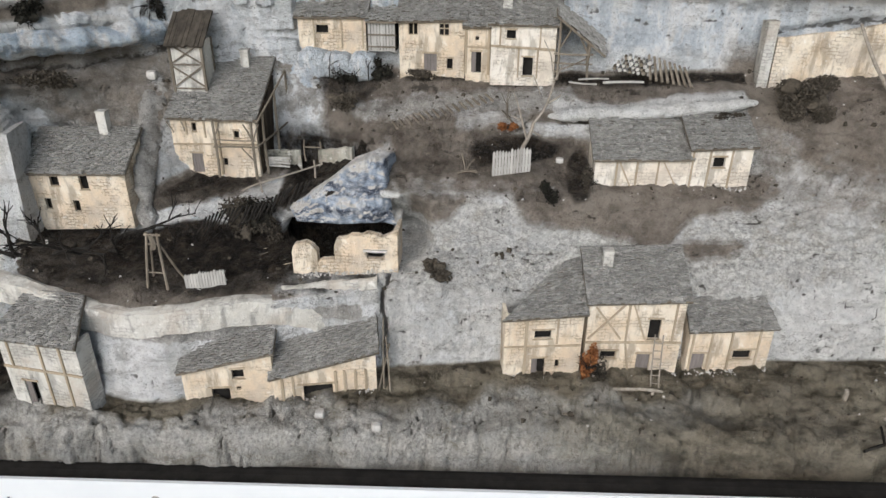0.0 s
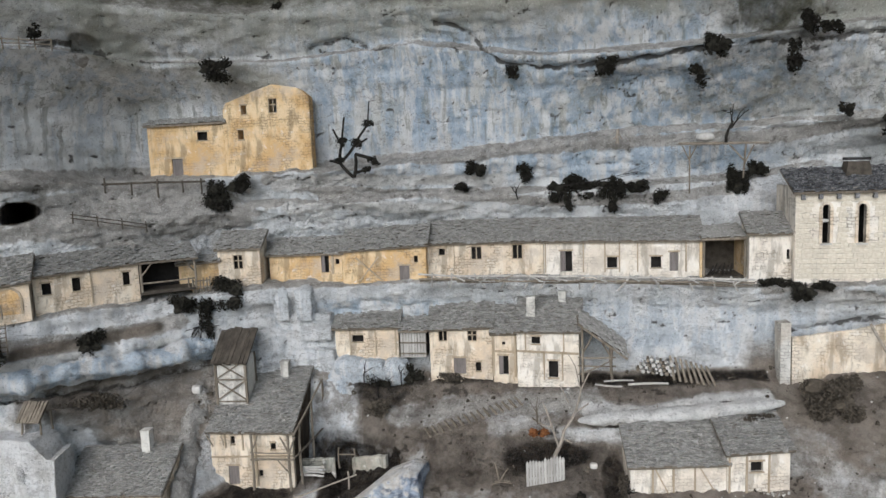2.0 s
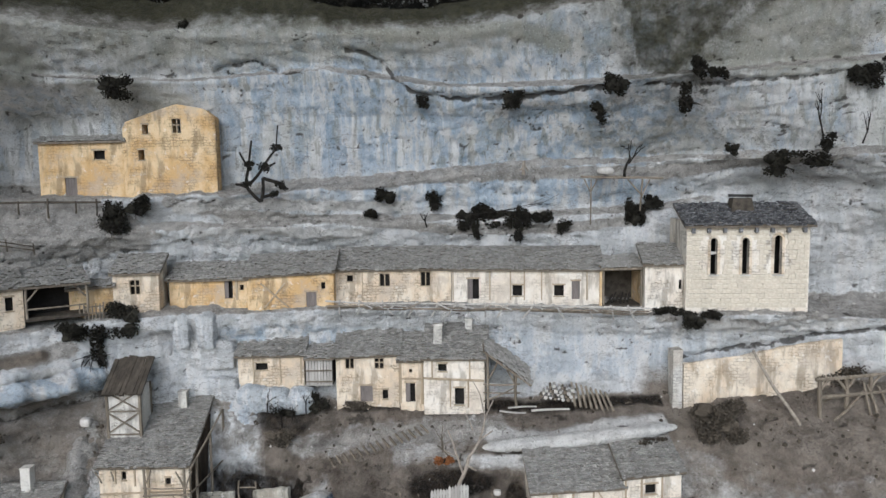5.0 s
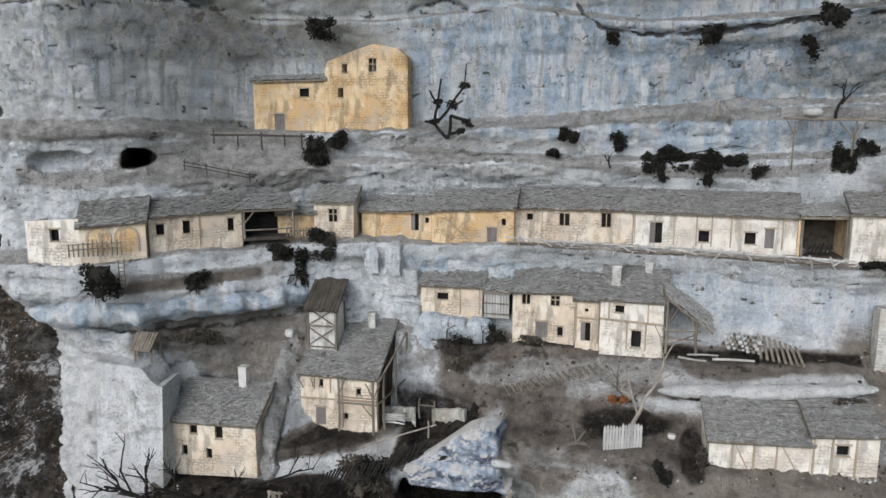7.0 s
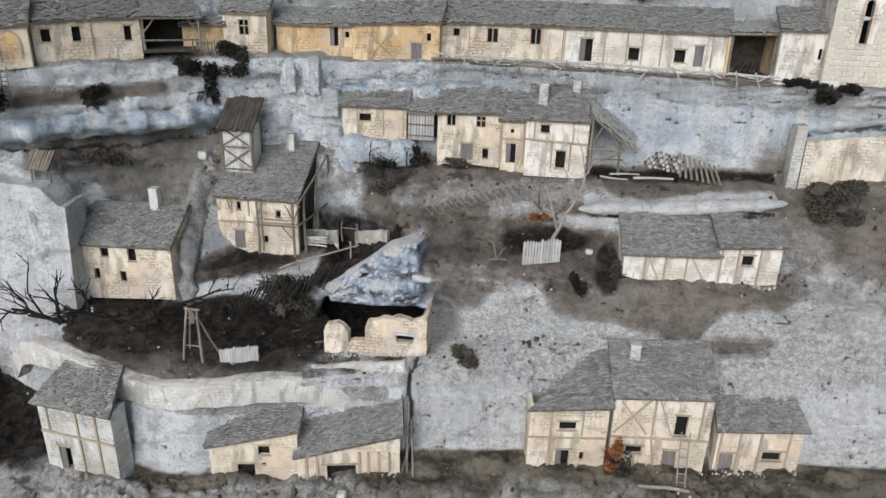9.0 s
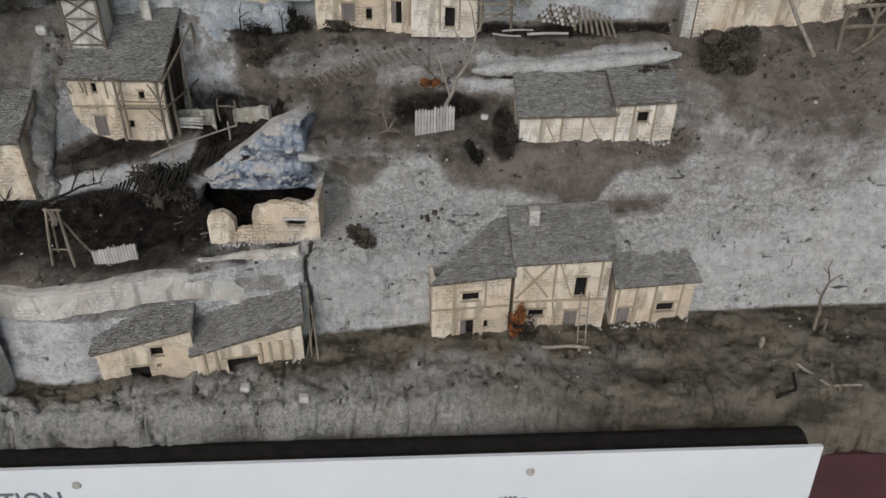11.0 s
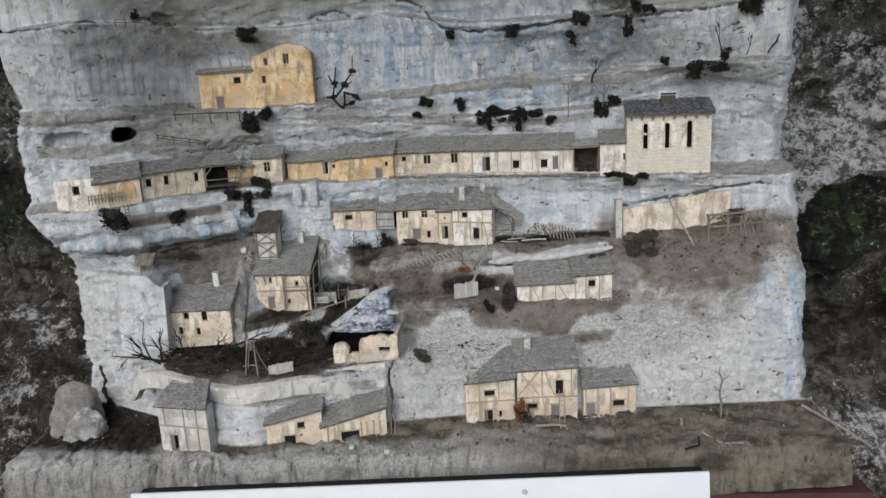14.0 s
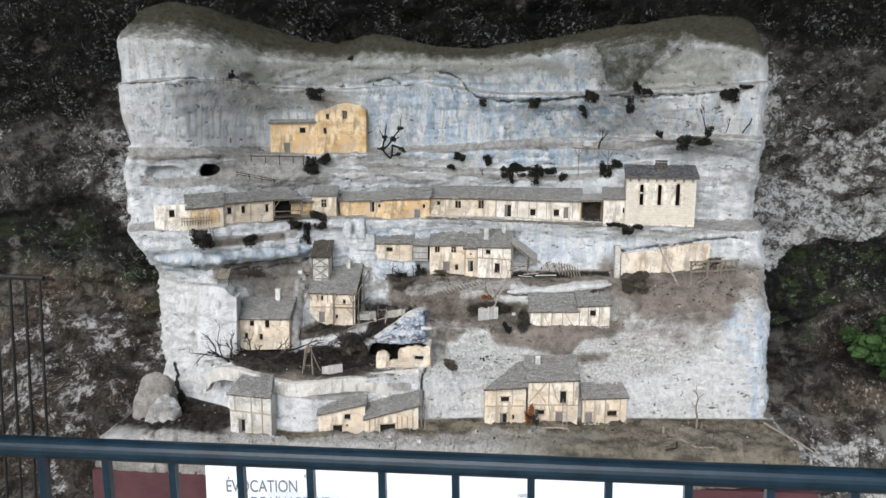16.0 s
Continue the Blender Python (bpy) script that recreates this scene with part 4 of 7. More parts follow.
    # the trodden earth of the shore and the grey stone strip along its front
    earth = np.interp(x + .05 * np.sin(lv * 5 + x * 9), [.12, .42], [0, 1])
    shore = np.where(lv < 2.05, np.interp(lv + .12 * np.sin(x * 17 + 2 * np.sin(x * 41)), [0, .5, 1, 1.35, 1.6, 2.05], [.6, .35, .15, .2, 1, 1]), 0)
    shore = np.where(lv < 2.05, np.maximum(shore, .96 * earth), 0)
    peat_shade = np.maximum(peat_shade, 0.30 * np.clip((lv - 1.35) / 0.4, 0, 1) * np.where(lv < 2.1, 1, 0))
    peat_shade = np.maximum(peat_shade, .85 * np.clip((-.3 - x) / .1, 0, 1) * np.clip((lv - 1.1) / .2, 0, 1) * np.where(lv < 2.15, 1, 0))
    kerb = brush([(-.31, .129), (-.26, .137), (-.19, .15), (-.12, .164)], .009)
    peat_shade, soil = peat_shade * (1 - kerb), soil * (1 - kerb)
    dust = np.where(lv < 2.0, np.where(lv <= .8, .5, .12), dust)
    grit = gritty * np.clip(1 - soil, 0, 1)
    tan = np.where(lv < 1.8, .55, tan)
    grit = np.where(lv < 1.7, .85 * (1 - earth), grit * (1 - .8 * white))
    grit = np.maximum(grit, np.where((z > 0) & (z < .12) & (x > .05) & (x < .76), .45, 0))
    moss = np.clip((lv - 20.75) / .9, 0, 1)
    moss = top(moss, zone([(.34, .93), (.36, .885), (.42, .858), (.44, .83), (.458, .765), (.50, .745), (.53, .772), (.60, .85), (.625, .878), (.63, .95)], .045) * .68,
               zone([(.62, .95), (.64, .88), (.72, .853), (.80, .828), (.86, .86), (.86, .96)], .014))
    blue = np.clip(np.where((z < .3) & (x > .03) | (z < .12) & (x > -.38), .06, .22) + 0.7 * zone([(-.142, .77), (.02, .79), (.27, .71), (.46, .70), (.44, .62), (.18, .615), (-.1, .62)], .05) + .6 * spot(.3, .585, .22, .022)
                   + brush([(-.55, .335), (-.44, .338), (-.374, .325), (-.298, .33)], .012) + brush([(-.607, .352), (-.56, .306), (-.57, .2)], .02) * .6
                   + 1.5 * brush([(.765, .21), (.785, .153), (.775, .02)], .05) + .3 * spot(.3, .36, .25, .03) + brush([(-.31, .129), (-.26, .137), (-.19, .15), (-.12, .164)], .008)
                   - .14 * np.clip((-.12 - x) / .1, 0, 1) * (z > .6) + .6 * spot(-.08, .38, .12, .02) + .5 * spot(.35, .80, .12, .03), 0, 1)
    drip = np.clip((z - .60) / .04, 0, 1) * (1 - .6 * tan) * np.clip((.5 - flat) * 3, 0, 1)
    white = np.maximum(white, brush([(-.31, .129), (-.26, .137), (-.19, .15), (-.12, .164)], .009))
    return [("soil", soil), ("peat_shade", peat_shade), ("dust", dust), ("tan", tan), ("white", white), ("grit", grit), ("moss", moss), ("blue", blue), ("crack_shade", CRACK_SHADE), ("shore", shore), ("drip", drip)]


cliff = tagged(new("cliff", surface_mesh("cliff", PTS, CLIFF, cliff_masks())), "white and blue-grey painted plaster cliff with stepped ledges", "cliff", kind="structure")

# sides and back of the sculpted block
for tag, col in (("left", 0), ("right", -1)):
    line = PTS[:, col, :]
    depth = np.linspace(0, 1, 12)[None, :, None]
    target = line.copy()
    target[:, 1] = 1.62
    side = line[:, None, :] * (1 - depth) + target[:, None, :] * depth
    if tag == "left":
        side = side[:, ::-1]
    tagged(new("cliff_side", surface_mesh("cliff_side", side, CLIFF)), "plaster side of the model cliff", "cliff", kind="structure")

# ---- the natural rock behind, the unseen overhang that blocks skylight, the floor ----


def build_rock():
    xs = np.concatenate([np.linspace(-3.2, -1.45, 25), np.linspace(-1.43, 1.5, 300), np.linspace(1.52, 3.2, 25)])
    zs = np.concatenate([np.linspace(-1.35, -.2, 35), np.linspace(-.185, 1.25, 170), np.linspace(1.27, 2.6, 30)])
    gx, gz = np.meshgrid(xs, zs)
    y = np.empty_like(gx)
    for (i, j), x in np.ndenumerate(gx):
        z = gz[i, j]
        y[i, j] = 1.72 - 0.16 * noise.fractal((x * 0.9, 4.0, z * 1.3), 0.8, 2.1, 4) - 0.05 * noise.fractal((x * 5, 9.0, z * 8), 0.6, 2.1, 6)
    y -= np.clip(gz - 1.1, 0, 9) ** 2 * 1.1
    y = np.maximum(y, 1.5 - np.clip(gz - 1.1, 0, 9) ** 2 * 1.1) + np.where((np.abs(gx - .08) < .72) & (gz < .9), 0.06, 0)
    y -= 0.35 * np.clip((-0.05 - gz) / 0.5, 0, 1)
    pts = np.stack([gx, y, gz], -1)
    right = np.clip((gx - 0.5 + .15 * np.sin(gz * 9 + 2 * np.sin(gx * 5))) / 0.3, 0, 1)
    gz = gz + .06 * np.sin(gx * 7 + 1.5 * np.sin(gz * 6)) + .035 * np.sin(gx * 19 + gz * 8)
    band = lambda lo, hi, soft: np.clip((gz - lo) / soft, 0, 1) * np.clip((hi - gz) / soft, 0, 1)
    left = 1 - right
    pale = np.clip(right * (.5 * band(.5, .8, .08) + 1.3 * band(.32, .54, .05) + .45 * band(-1.3, -.1, .1)) + left * (.72 * band(.36, .66, .08) * np.clip((gx + 1.45) / .5, 0, 1) + .36 * band(-.55, .08, .08) + .25 * band(.62, .8, .08)), 0, 1.2)
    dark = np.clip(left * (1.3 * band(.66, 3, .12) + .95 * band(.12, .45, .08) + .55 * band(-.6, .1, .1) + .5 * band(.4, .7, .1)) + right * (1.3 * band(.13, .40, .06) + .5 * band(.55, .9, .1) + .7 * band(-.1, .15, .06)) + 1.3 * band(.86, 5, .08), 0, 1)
    ochre = np.clip(left * band(-.5, .18, .08) + right * .8 * band(-.15, .15, .06), 0, 1)
    green = np.clip(right * band(.1, .35, .05) + left * band(.05, .35, .08) * .7, 0, 1)
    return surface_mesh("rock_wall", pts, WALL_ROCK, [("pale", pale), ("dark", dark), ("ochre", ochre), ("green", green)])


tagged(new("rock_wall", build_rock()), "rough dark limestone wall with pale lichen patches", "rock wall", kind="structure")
# unseen slab overhead, added to keep zenith light off the cliff
bm = bmesh.new()
box(bm, (-4, 0.2, 2.5), (4, 2.4, 2.7))
tagged(new("shelter_roof", mesh_of("shelter_roof", bm, WALL_ROCK)), "unseen limestone overhang added to block the sky overhead", "rock roof", kind="structure")
bm = bmesh.new()
box(bm, (-60, -60, -1.2), (60, 2.2, -1.05))
tagged(new("ground", mesh_of("ground", bm, PAVING)), "trodden earth floor before the rock", "ground", kind="structure")

# ---- plinth, sign and railings ----
plinth = thing("plinth", "maroon painted wooden plinth under the model", "plinth", pose(0.1, .926, -.074, 0, 0, 3.6))
bm = bmesh.new()
box(bm, (-.74, .022, -1.0), (.76, .62, 0))
part("body", bm, MAROON, plinth)
bm = bmesh.new()
box(bm, (-.745, -.018, -.36), (.765, .0215, -.002))
part("front_board", bm, MAROON, plinth, "dark maroon front board")

sign = thing("sign", "white printed information board fixed on the plinth", "sign", pose(0.101, .868, -0.0235, -5, -2.45, 2.2))
bm = bmesh.new()
box(bm, (-.483, 0, -.26), (.483, .004, 0))
part("board", bm, SHEET, sign)


def letters(words, size, m, parent, material, extrude=0.0004):
    data = bpy.data.curves.new("words", "FONT")
    data.body, data.size, data.extrude = words, size, extrude
    tmp = bpy.data.objects.new("words", data)
    scene.collection.objects.link(tmp)
    bpy.context.view_layer.update()
    mesh = bpy.data.meshes.new_from_object(tmp.evaluated_get(bpy.context.evaluated_depsgraph_get()))
    bpy.data.objects.remove(tmp)
    mesh.materials.clear()
    mesh.materials.append(material)
    ob = new("lettering", mesh)
    ob.parent, ob.matrix_basis = parent, m
    return ob


wide = Matrix.Diagonal((0.74, 1, 1, 1))
letters("ÉVOCATION", 0.036, pose(-.441, -.0012, -.055, 90, 0, 0) @ wide, sign, INK)
letters("DE L'HABITAT", 0.036, pose(-.39, -.0012, -.09, 90, 0, 0) @ wide, sign, INK)
letters("évocation of habitat", 0.025, pose(-.352, -.0012, -.066, 90, 0, 0) @ wide, sign, plain("faint_print", (0.62, 0.66, 0.70), (0.66, 0.70, 0.74), 30, 0.6, bump=0))
letters("1000 m", 0.010, pose(.158, -.0012, -.062, 90, 0, 0), sign, INK)
# added black tube, drawing the shadow gap between board and plinth
bm = bmesh.new()
stick(bm, (-.478, .030, -.028), (.478, .030, -.028), .0215, sides=18)
part("backing_strip", bm, BLACK, sign, "black strip standing in for shade in the gap behind the board")
for u in (-.27, .19):
    bm = bmesh.new()
    bmesh.ops.create_cone(bm, cap_ends=True, segments=16, radius1=0.005, radius2=0.0035, depth=0.003, matrix=pose(u, -.0012, -.022, 90))
    part("screw", bm, PLANK, sign, "small steel screw")

rail = thing("railing", "dark blue painted steel railing before the model", "railing", pose(0.162, .45, .1875, 0, -1.25, 0))
bm = bmesh.new()
stick(bm, (-1.6, 0, 0), (1.6, 0, 0), 0.0155, sides=20)
part("top_rail", bm, STEEL, rail)
bm = bmesh.new()
stick(bm, (-1.6, 0, -1.0), (1.6, 0, -1.0), 0.011, sides=12)
part("bottom_rail", bm, STEEL, rail)
for k in range(-9, 16):
    bm = bmesh.new()
    box(bm, (k * .1017 - .4965 + .3056, -.0052, -1.0), (k * .1017 - .4865 + .3056, .0052, -.010))
    part("baluster", bm, STEEL, rail)
for u in (-1.45, 1.45):
    bm = bmesh.new()
    box(bm, (u - .02, -.02, -1.30), (u + .02, .02, -.01))
    part("post", bm, STEEL, rail)

# ---- the village, row by row ----
# riverside houses
house("cream stone house end with small square openings", (.186, 1.03, .002), (.275, 1.045, .0), (.085, .092), CREAM,
      [(.0345, .052, .054, .064, "o"), (.033, .0005, .049, .025, "p"), (.061, .01, .066, .022, " ")],
      [(.025, 0, .025, .085, .003), (0, .042, .089, .042, .0022), (.061, .045, .061, .088, .002)], depth=.06, rise=.036, ridge=(.078, .094))
house("cream timbered house with broken upper window", (.28, 1.05, -.005), (.39, 1.062, .002), (.108, .105), CREAM,
      [(.019, .027, .037, .038, "o"), (.071, .054, .085, .082, "o"), (.062, .002, .078, .034, "d")],
      [(0, .05, .111, .05, .0025), (.002, .055, .042, .103, .002), (.008, .098, .04, .055, .002), (.046, .052, .046, .106, .0022), (.05, .103, .068, .055, .002), (.1, .05, .1, .106, .002), (.055, .0, .046, .05, .002)],
      depth=.06, rise=.036, chimneys=[(.024, .04, .016, .011)])
house("low cream timbered barn wing", (.402, 1.068, -.003), (.499, 1.082, .002), (.066, .064), CREAM,
      [(.055, .02, .077, .033, "o"), (.006, .002, .022, .029, "d")],
      [(.004, 0, .004, .064, .0022), (.026, 0, .026, .064, .0022), (.05, 0, .05, .064, .0022), (.083, 0, .083, .064, .0022)], depth=.05, rise=.032, ridge=(0, .09))
house("cream riverside workshop with square openings", (-.168, .95, -.015), (-.07, .968, -.014), (.055, .077), CREAM,
      [(.055, .04, .068, .053, "o"), (.03, .0005, .05, .028, "o"), (.058, .024, .063, .029, " ")], depth=.045, rise=.012)
house("cream boarded wagon shed with wide opening", (-.07, .965, -.02), (.043, .992, .002), (.05, .056), CREAM,
      [(.033, .005, .066, .033, "o")], [(u, .0, u, .05, .0028) for u in (.01, .022, .07, .08, .092, .104)], depth=.045, rise=.022)
house("pale grey timbered house with stone-slab roof", (-.359, .93, -.007), (-.264, .922, -.012), (.094, .098), PALE,
      [(.018, .0005, .034, .034, "p")], [(.05, 0, .05, .094, .0025), (.075, 0, .075, .094, .0025), (0, .052, .095, .05, .0025), (.012, .05, .012, .092, .002)], depth=.048, rise=.03, ridge=(.012, .082))
# yard and tower terrace
house("small cream house with four windows", (-.412, 1.104, .136), (-.287, 1.112, .142), (.07, .066), CREAM,
      [(.030, .049, .041, .062, "o"), (.067, .045, .078, .064, "o"), (.017, .017, .025, .032, " "), (.053, .015, .061, .030, " ")], depth=.06, rise=.036, chimneys=[(.086, .052, .026, .011)])
tower_house = house("cream tower house with timber gallery", (-.263, 1.2, .173), (-.15, 1.205, .178), (.08, .074), CREAM,
      [(.028, .058, .034, .07, "o"), (.083, .05, .09, .06, "o"), (.022, .001, .037, .028, "d"), (.064, .012, .07, .022, " ")],
      [(.0, .04, .113, .042, .002), (.062, 0, .062, .078, .003), (.02, .078, .02, .055, .002), (.045, .078, .045, .05, .002)], depth=.105, rise=.055, chimneys=[(.080, .088, .020, .011)])
# brown timber side, its shadow put into the dark board colour
for k in range(9):
    bm = bmesh.new()
    y = .006 + (.105 - .010) * k / 9
    box(bm, (.1133, y, -.008), (.1150 + .0004 * (k % 2), y + (.105 - .010) / 9 - .0006, .074 + .055 * y / .105 - .003), wob=.0003)
    part("side_board", bm, SHADED_BOARD, tower_house, "brown weatherboard darkened for the shaded side")
house("low cream stone barn with leaning boards", (.282, 1.162, .192), (.393, 1.172, .194), (.042, .042), WHITE, [],
      [(.026, 0, .026, .042, .002), (.05, 0, .05, .042, .002), (.075, 0, .075, .042, .002), (.026, .04, .045, .002, .0016), (.078, .04, .1, .002, .0016)], depth=.055, rise=.036)
house("pale stone barn end with square window", (.393, 1.168, .194), (.465, 1.178, .198), (.055, .054), WHITE, [(.027, .028, .041, .041, "o")],
      [(.002, 0, .002, .054, .002), (.022, 0, .022, .054, .002), (.048, 0, .048, .054, .002)], depth=.055, rise=.03)
# path row
house("small cream house under a slab roof", (-.12, 1.325, .318), (-.026, 1.328, .322), (.045, .042), CREAM, [(.025, .02, .042, .031, "o")], [(.022, 0, .022, .044, .002), (.06, 0, .06, .044, .002), (.09, 0, .09, .044, .002)], depth=.05, rise=.032)
house("cream two-storey house with casements", (.02, 1.328, .288), (.11, 1.326, .292), (.072, .072), CREAM,
      [(.013, .05, .026, .066, "v"), (.055, .05, .069, .066, "c"), (.066, .006, .074, .02, "o"), (.034, .002, .052, .026, "d")], depth=.05, rise=.034)
house("narrow cream house with dark door", (.112, 1.32, .29), (.146, 1.315, .292), (.066, .066), CREAM, [(.008, .002, .022, .03, "p"), (.013, .045, .018, .05, " ")], [(.001, 0, .001, .066, .003), (.032, 0, .032, .066, .003), (0, .036, .034, .036, .002)], depth=.05, rise=.034)
house("pale stone house with timber frame and twin chimneys", (.147, 1.3, .292), (.231, 1.292, .295), (.072, .07), WHITE,
      [(.02, .05, .032, .061, "o"), (.043, .003, .056, .027, "o")], [(.0, .04, .084, .038, .003), (.037, 0, .037, .04, .002), (.062, 0, .062, .04, .002), (.012, .04, .012, .07, .002), (.064, .04, .064, .07, .002)], depth=.055, rise=.036, chimneys=[(.018, .022, .024, .012), (.06, .045, .012, .01)])
# street row on the long ledge
house("whitewashed end house with dark window", (-.59, 1.075, .423), (-.515, 1.085, .425), (.048, .05), WHITE, [(.034, .022, .047, .038, "o")], depth=.04, rise=.004, slate=None)
house("cream house with twin blind arches and balcony", (-.515, 1.085, .426), (-.445, 1.125, .432), (.042, .042), CREAM, [], depth=.04, rise=.026)
house("cream house with three small windows", (-.45, 1.138, .43), (-.36, 1.225, .436), (.046, .044), CREAM,
      [(.0095, .018, .02, .033, "o"), (.044, .018, .054, .036, "o"), (.105, .018, .114, .036, "o")], [(.066, 0, .066, .045, .001)], depth=.04, rise=.018)
house("low ochre stone wall of a ruined annex", (-.335, 1.285, .43), (-.284, 1.305, .43), (.036, .038), YELLOW, depth=.03, rise=.004)
house("cream tower house with casement window", (-.284, 1.305, .43), (-.224, 1.315, .43), (.055, .055), CREAM, [(.022, .022, .036, .043, "c")], depth=.05, rise=.02)
house("low ochre house with open plank door", (-.222, 1.345, .437), (-.11, 1.347, .437), (.033, .034), YELLOW, [(.08, .002, .092, .028, "p"), (.102, .014, .108, .022, " ")], [(.098, 0, .098, .034, .003)], depth=.045, rise=.018)
house("ochre house with crossed timber braces", (-.109, 1.345, .421), (.016, 1.35, .427), (.053, .053), YELLOW,
      [(.107, .03, .113, .04, " "), (.085, .002, .1, .026, "d")], [(.02, .04, .06, .004, .002), (.025, .004, .055, .04, .002)], depth=.05, rise=.024)
house("cream house with two-light windows", (.013, 1.372, .43), (.186, 1.37, .432), (.049, .048), CREAM,
      [(.019, .028, .028, .038, "o"), (.067, .02, .083, .04, "v"), (.128, .02, .143, .042, "v")], [(.042, 0, .042, .048, .001), (.06, .038, .09, .046, .0012)], depth=.05, rise=.026)
house("long white house with posts and dark openings", (.187, 1.368, .43), (.403, 1.352, .428), (.049, .05), WHITE,
      [(.023, .001, .04, .031, "p"), (.089, .006, .103, .022, "o"), (.149, .006, .163, .022, "o"), (.174, .001, .186, .028, "d")],
      [(u, 0, u, .048, .0018) for u in (.002, .056, .086, .106, .131, .196)], depth=.05, rise=.026)
house("pale stone chapel annex with slit window", (.457, 1.322, .42), (.515, 1.318, .42), (.068, .068), WHITE, [(.046, .03, .05, .043, " ")], depth=.05, rise=.022)
# high ledge
house("yellow ochre house with plank door", (-.418, 1.375, .588), (-.297, 1.388, .59), (.083, .083), YELLOW, [(.078, .056, .094, .069, "o"), (.035, .002, .052, .029, "d")], depth=.04, rise=.012)


def plain_wall(label, name, category, a, b, top, material, holes=(), thick=0.006, bottom=-0.012, group=""):
    a, b = Vector(a), Vector(b)
    w = (b.xy - a.xy).length
    ob = thing(name, label, category, pose(a.x, a.y, a.z, 0, 0, math.degrees(math.atan2(b.y - a.y, b.x - a.x))), group=group)
    part("front_wall", wall_sheet(0, w, top, lambda u: bottom + (b.z - a.z) * u / w, [q[:4] for q in holes], thick, 0.005), material, ob)
    for u0, z0, u1, z1, style in holes:
        if style != " ":
            window(ob, u0, z0, u1, z1, style)
    return ob


tall = plain_wall("tall yellow ochre gable house against the cliff", "house", "house", (-.297, 1.386, .59), (-.16, 1.390, .597),
                  lambda u: np.interp(u, [0, .005, .045, .08, .12, .137], [.098, .108, .122, .133, .126, .112]), YELLOW,
                  [(.073, .09, .087, .112, "c"), (.029, .09, .038, .104, "o"), (.022, .052, .031, .067, "o")], thick=.02, group="model village houses")
church = plain_wall("tall pale stone church with three arched windows", "church", "church", (.508, 1.305, .425), (.67, 1.296, .427), lambda u: .118, WHITE,
                    [(.032, .047, .041, .097, " "), (.074, .047, .083, .097, " "), (.116, .047, .126, .1, " ")], thick=.008)
roof(church, [(-.004, -.008, .114), (.168, -.008, .114), (.168, .06, .142), (-.004, .06, .142)], DARK_SLATE)
for u in (0.0, .156):
    bm = bmesh.new()
    box(bm, (u, .008, -.012), (u + .006, .09, .12))
    part("side_wall", bm, WHITE, church)
# black panel for the shade seen through the church windows
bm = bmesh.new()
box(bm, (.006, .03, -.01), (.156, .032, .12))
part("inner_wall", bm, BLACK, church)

# church: dressed stones, arched surrounds, corbels and the small roof lantern
front = [c for c in church.children if c.name.startswith("front_wall")][0]


def arch_ring(u0, z0, u1, z1, width):
    bm = bmesh.new()
    r, cx = (u1 - u0) / 2, (u0 + u1) / 2
    line = [(u0, z0, -1, 0), (u0, z1 - r, -1, 0)] + [(cx - r * math.cos(q), z1 - r + r * math.sin(q), -math.cos(q), math.sin(q)) for q in np.linspace(0.2, math.pi - 0.2, 9)] + [(u1, z1 - r, 1, 0), (u1, z0, 1, 0)]
    rings = [[bm.verts.new(p) for p in ((u, 0.003, z), (u, -0.0012, z), (u + du * width, -0.0012, z + dz * width), (u + du * width, 0.001, z + dz * width))] for u, z, du, dz in line]
    for a, b in zip(rings, rings[1:]):
        for k in range(3):
            bm.faces.new((a[k], a[k + 1], b[k + 1], b[k]))
    return bm


ARCHES = [(.032, .047, .041, .097), (.074, .047, .083, .097), (.116, .047, .126, .1)]
for u0, z0, u1, z1 in ARCHES:
    win = part("window", arch_ring(u0, z0, u1, z1, .0036), CREAM, church, "arched stone window surround")
    bm = bmesh.new()
    bar(bm, (u0 - .002, -.0008, z0 - .001), (u1 + .002, -.0008, z0 - .001), .0022, .004)
    part("sill", bm, STONE, win)
bm = bmesh.new()
bar(bm, (.0365, .003, .078), (.0365, .003, .0745), .009, .0015)
part("cross_bar", bm, STONE, church)
bm = bmesh.new()
box(bm, (-.5, -.5, -.5), (.5, .5, .5), wob=0.06)
STONE_BLOCKS = [mesh_of("stone", bm, DRESSED)]
for _ in range(3):
    bm = bmesh.new()
    box(bm, (-.5, -.5, -.5), (.5, .5, .5), wob=0.07)
    STONE_BLOCKS.append(mesh_of("stone", bm, DRESSED))
row_h = .0066
for r in range(17):
    u = random.uniform(-.006, 0)
    while u < .160:
        w = random.uniform(.0078, .0138)
        a, b = max(u, .0005), min(u + w, .1615)
        z = r * row_h + row_h / 2 + .001
        if b - a > .003 and not any(p[0] - .0045 < b and a < p[2] + .0045 and p[1] - .003 < z < p[3] + .005 for p in ARCHES):
            ob = new("stone", random.choice(STONE_BLOCKS))
            ob.parent = front
            ob.matrix_basis = Matrix.LocRotScale(((a + b) / 2, 0.0002 + random.uniform(-.0003, .0003), z), Euler((0, random.uniform(-.02, .02), 0)), (b - a - .0007, .0022, row_h - .0007))
        u += w
for k in range(8):
    bm = bmesh.new()
    u = .008 + k * .0208
    box(bm, (u - .0022, -.006, .104), (u + .0022, .0005, .111), wob=.0005)
    part("corbel", bm, DARK_SLATE, church)
lantern = part("lantern", bmesh.new(), DARK_SLATE, church, "small dark roof lantern")
bm = bmesh.new()
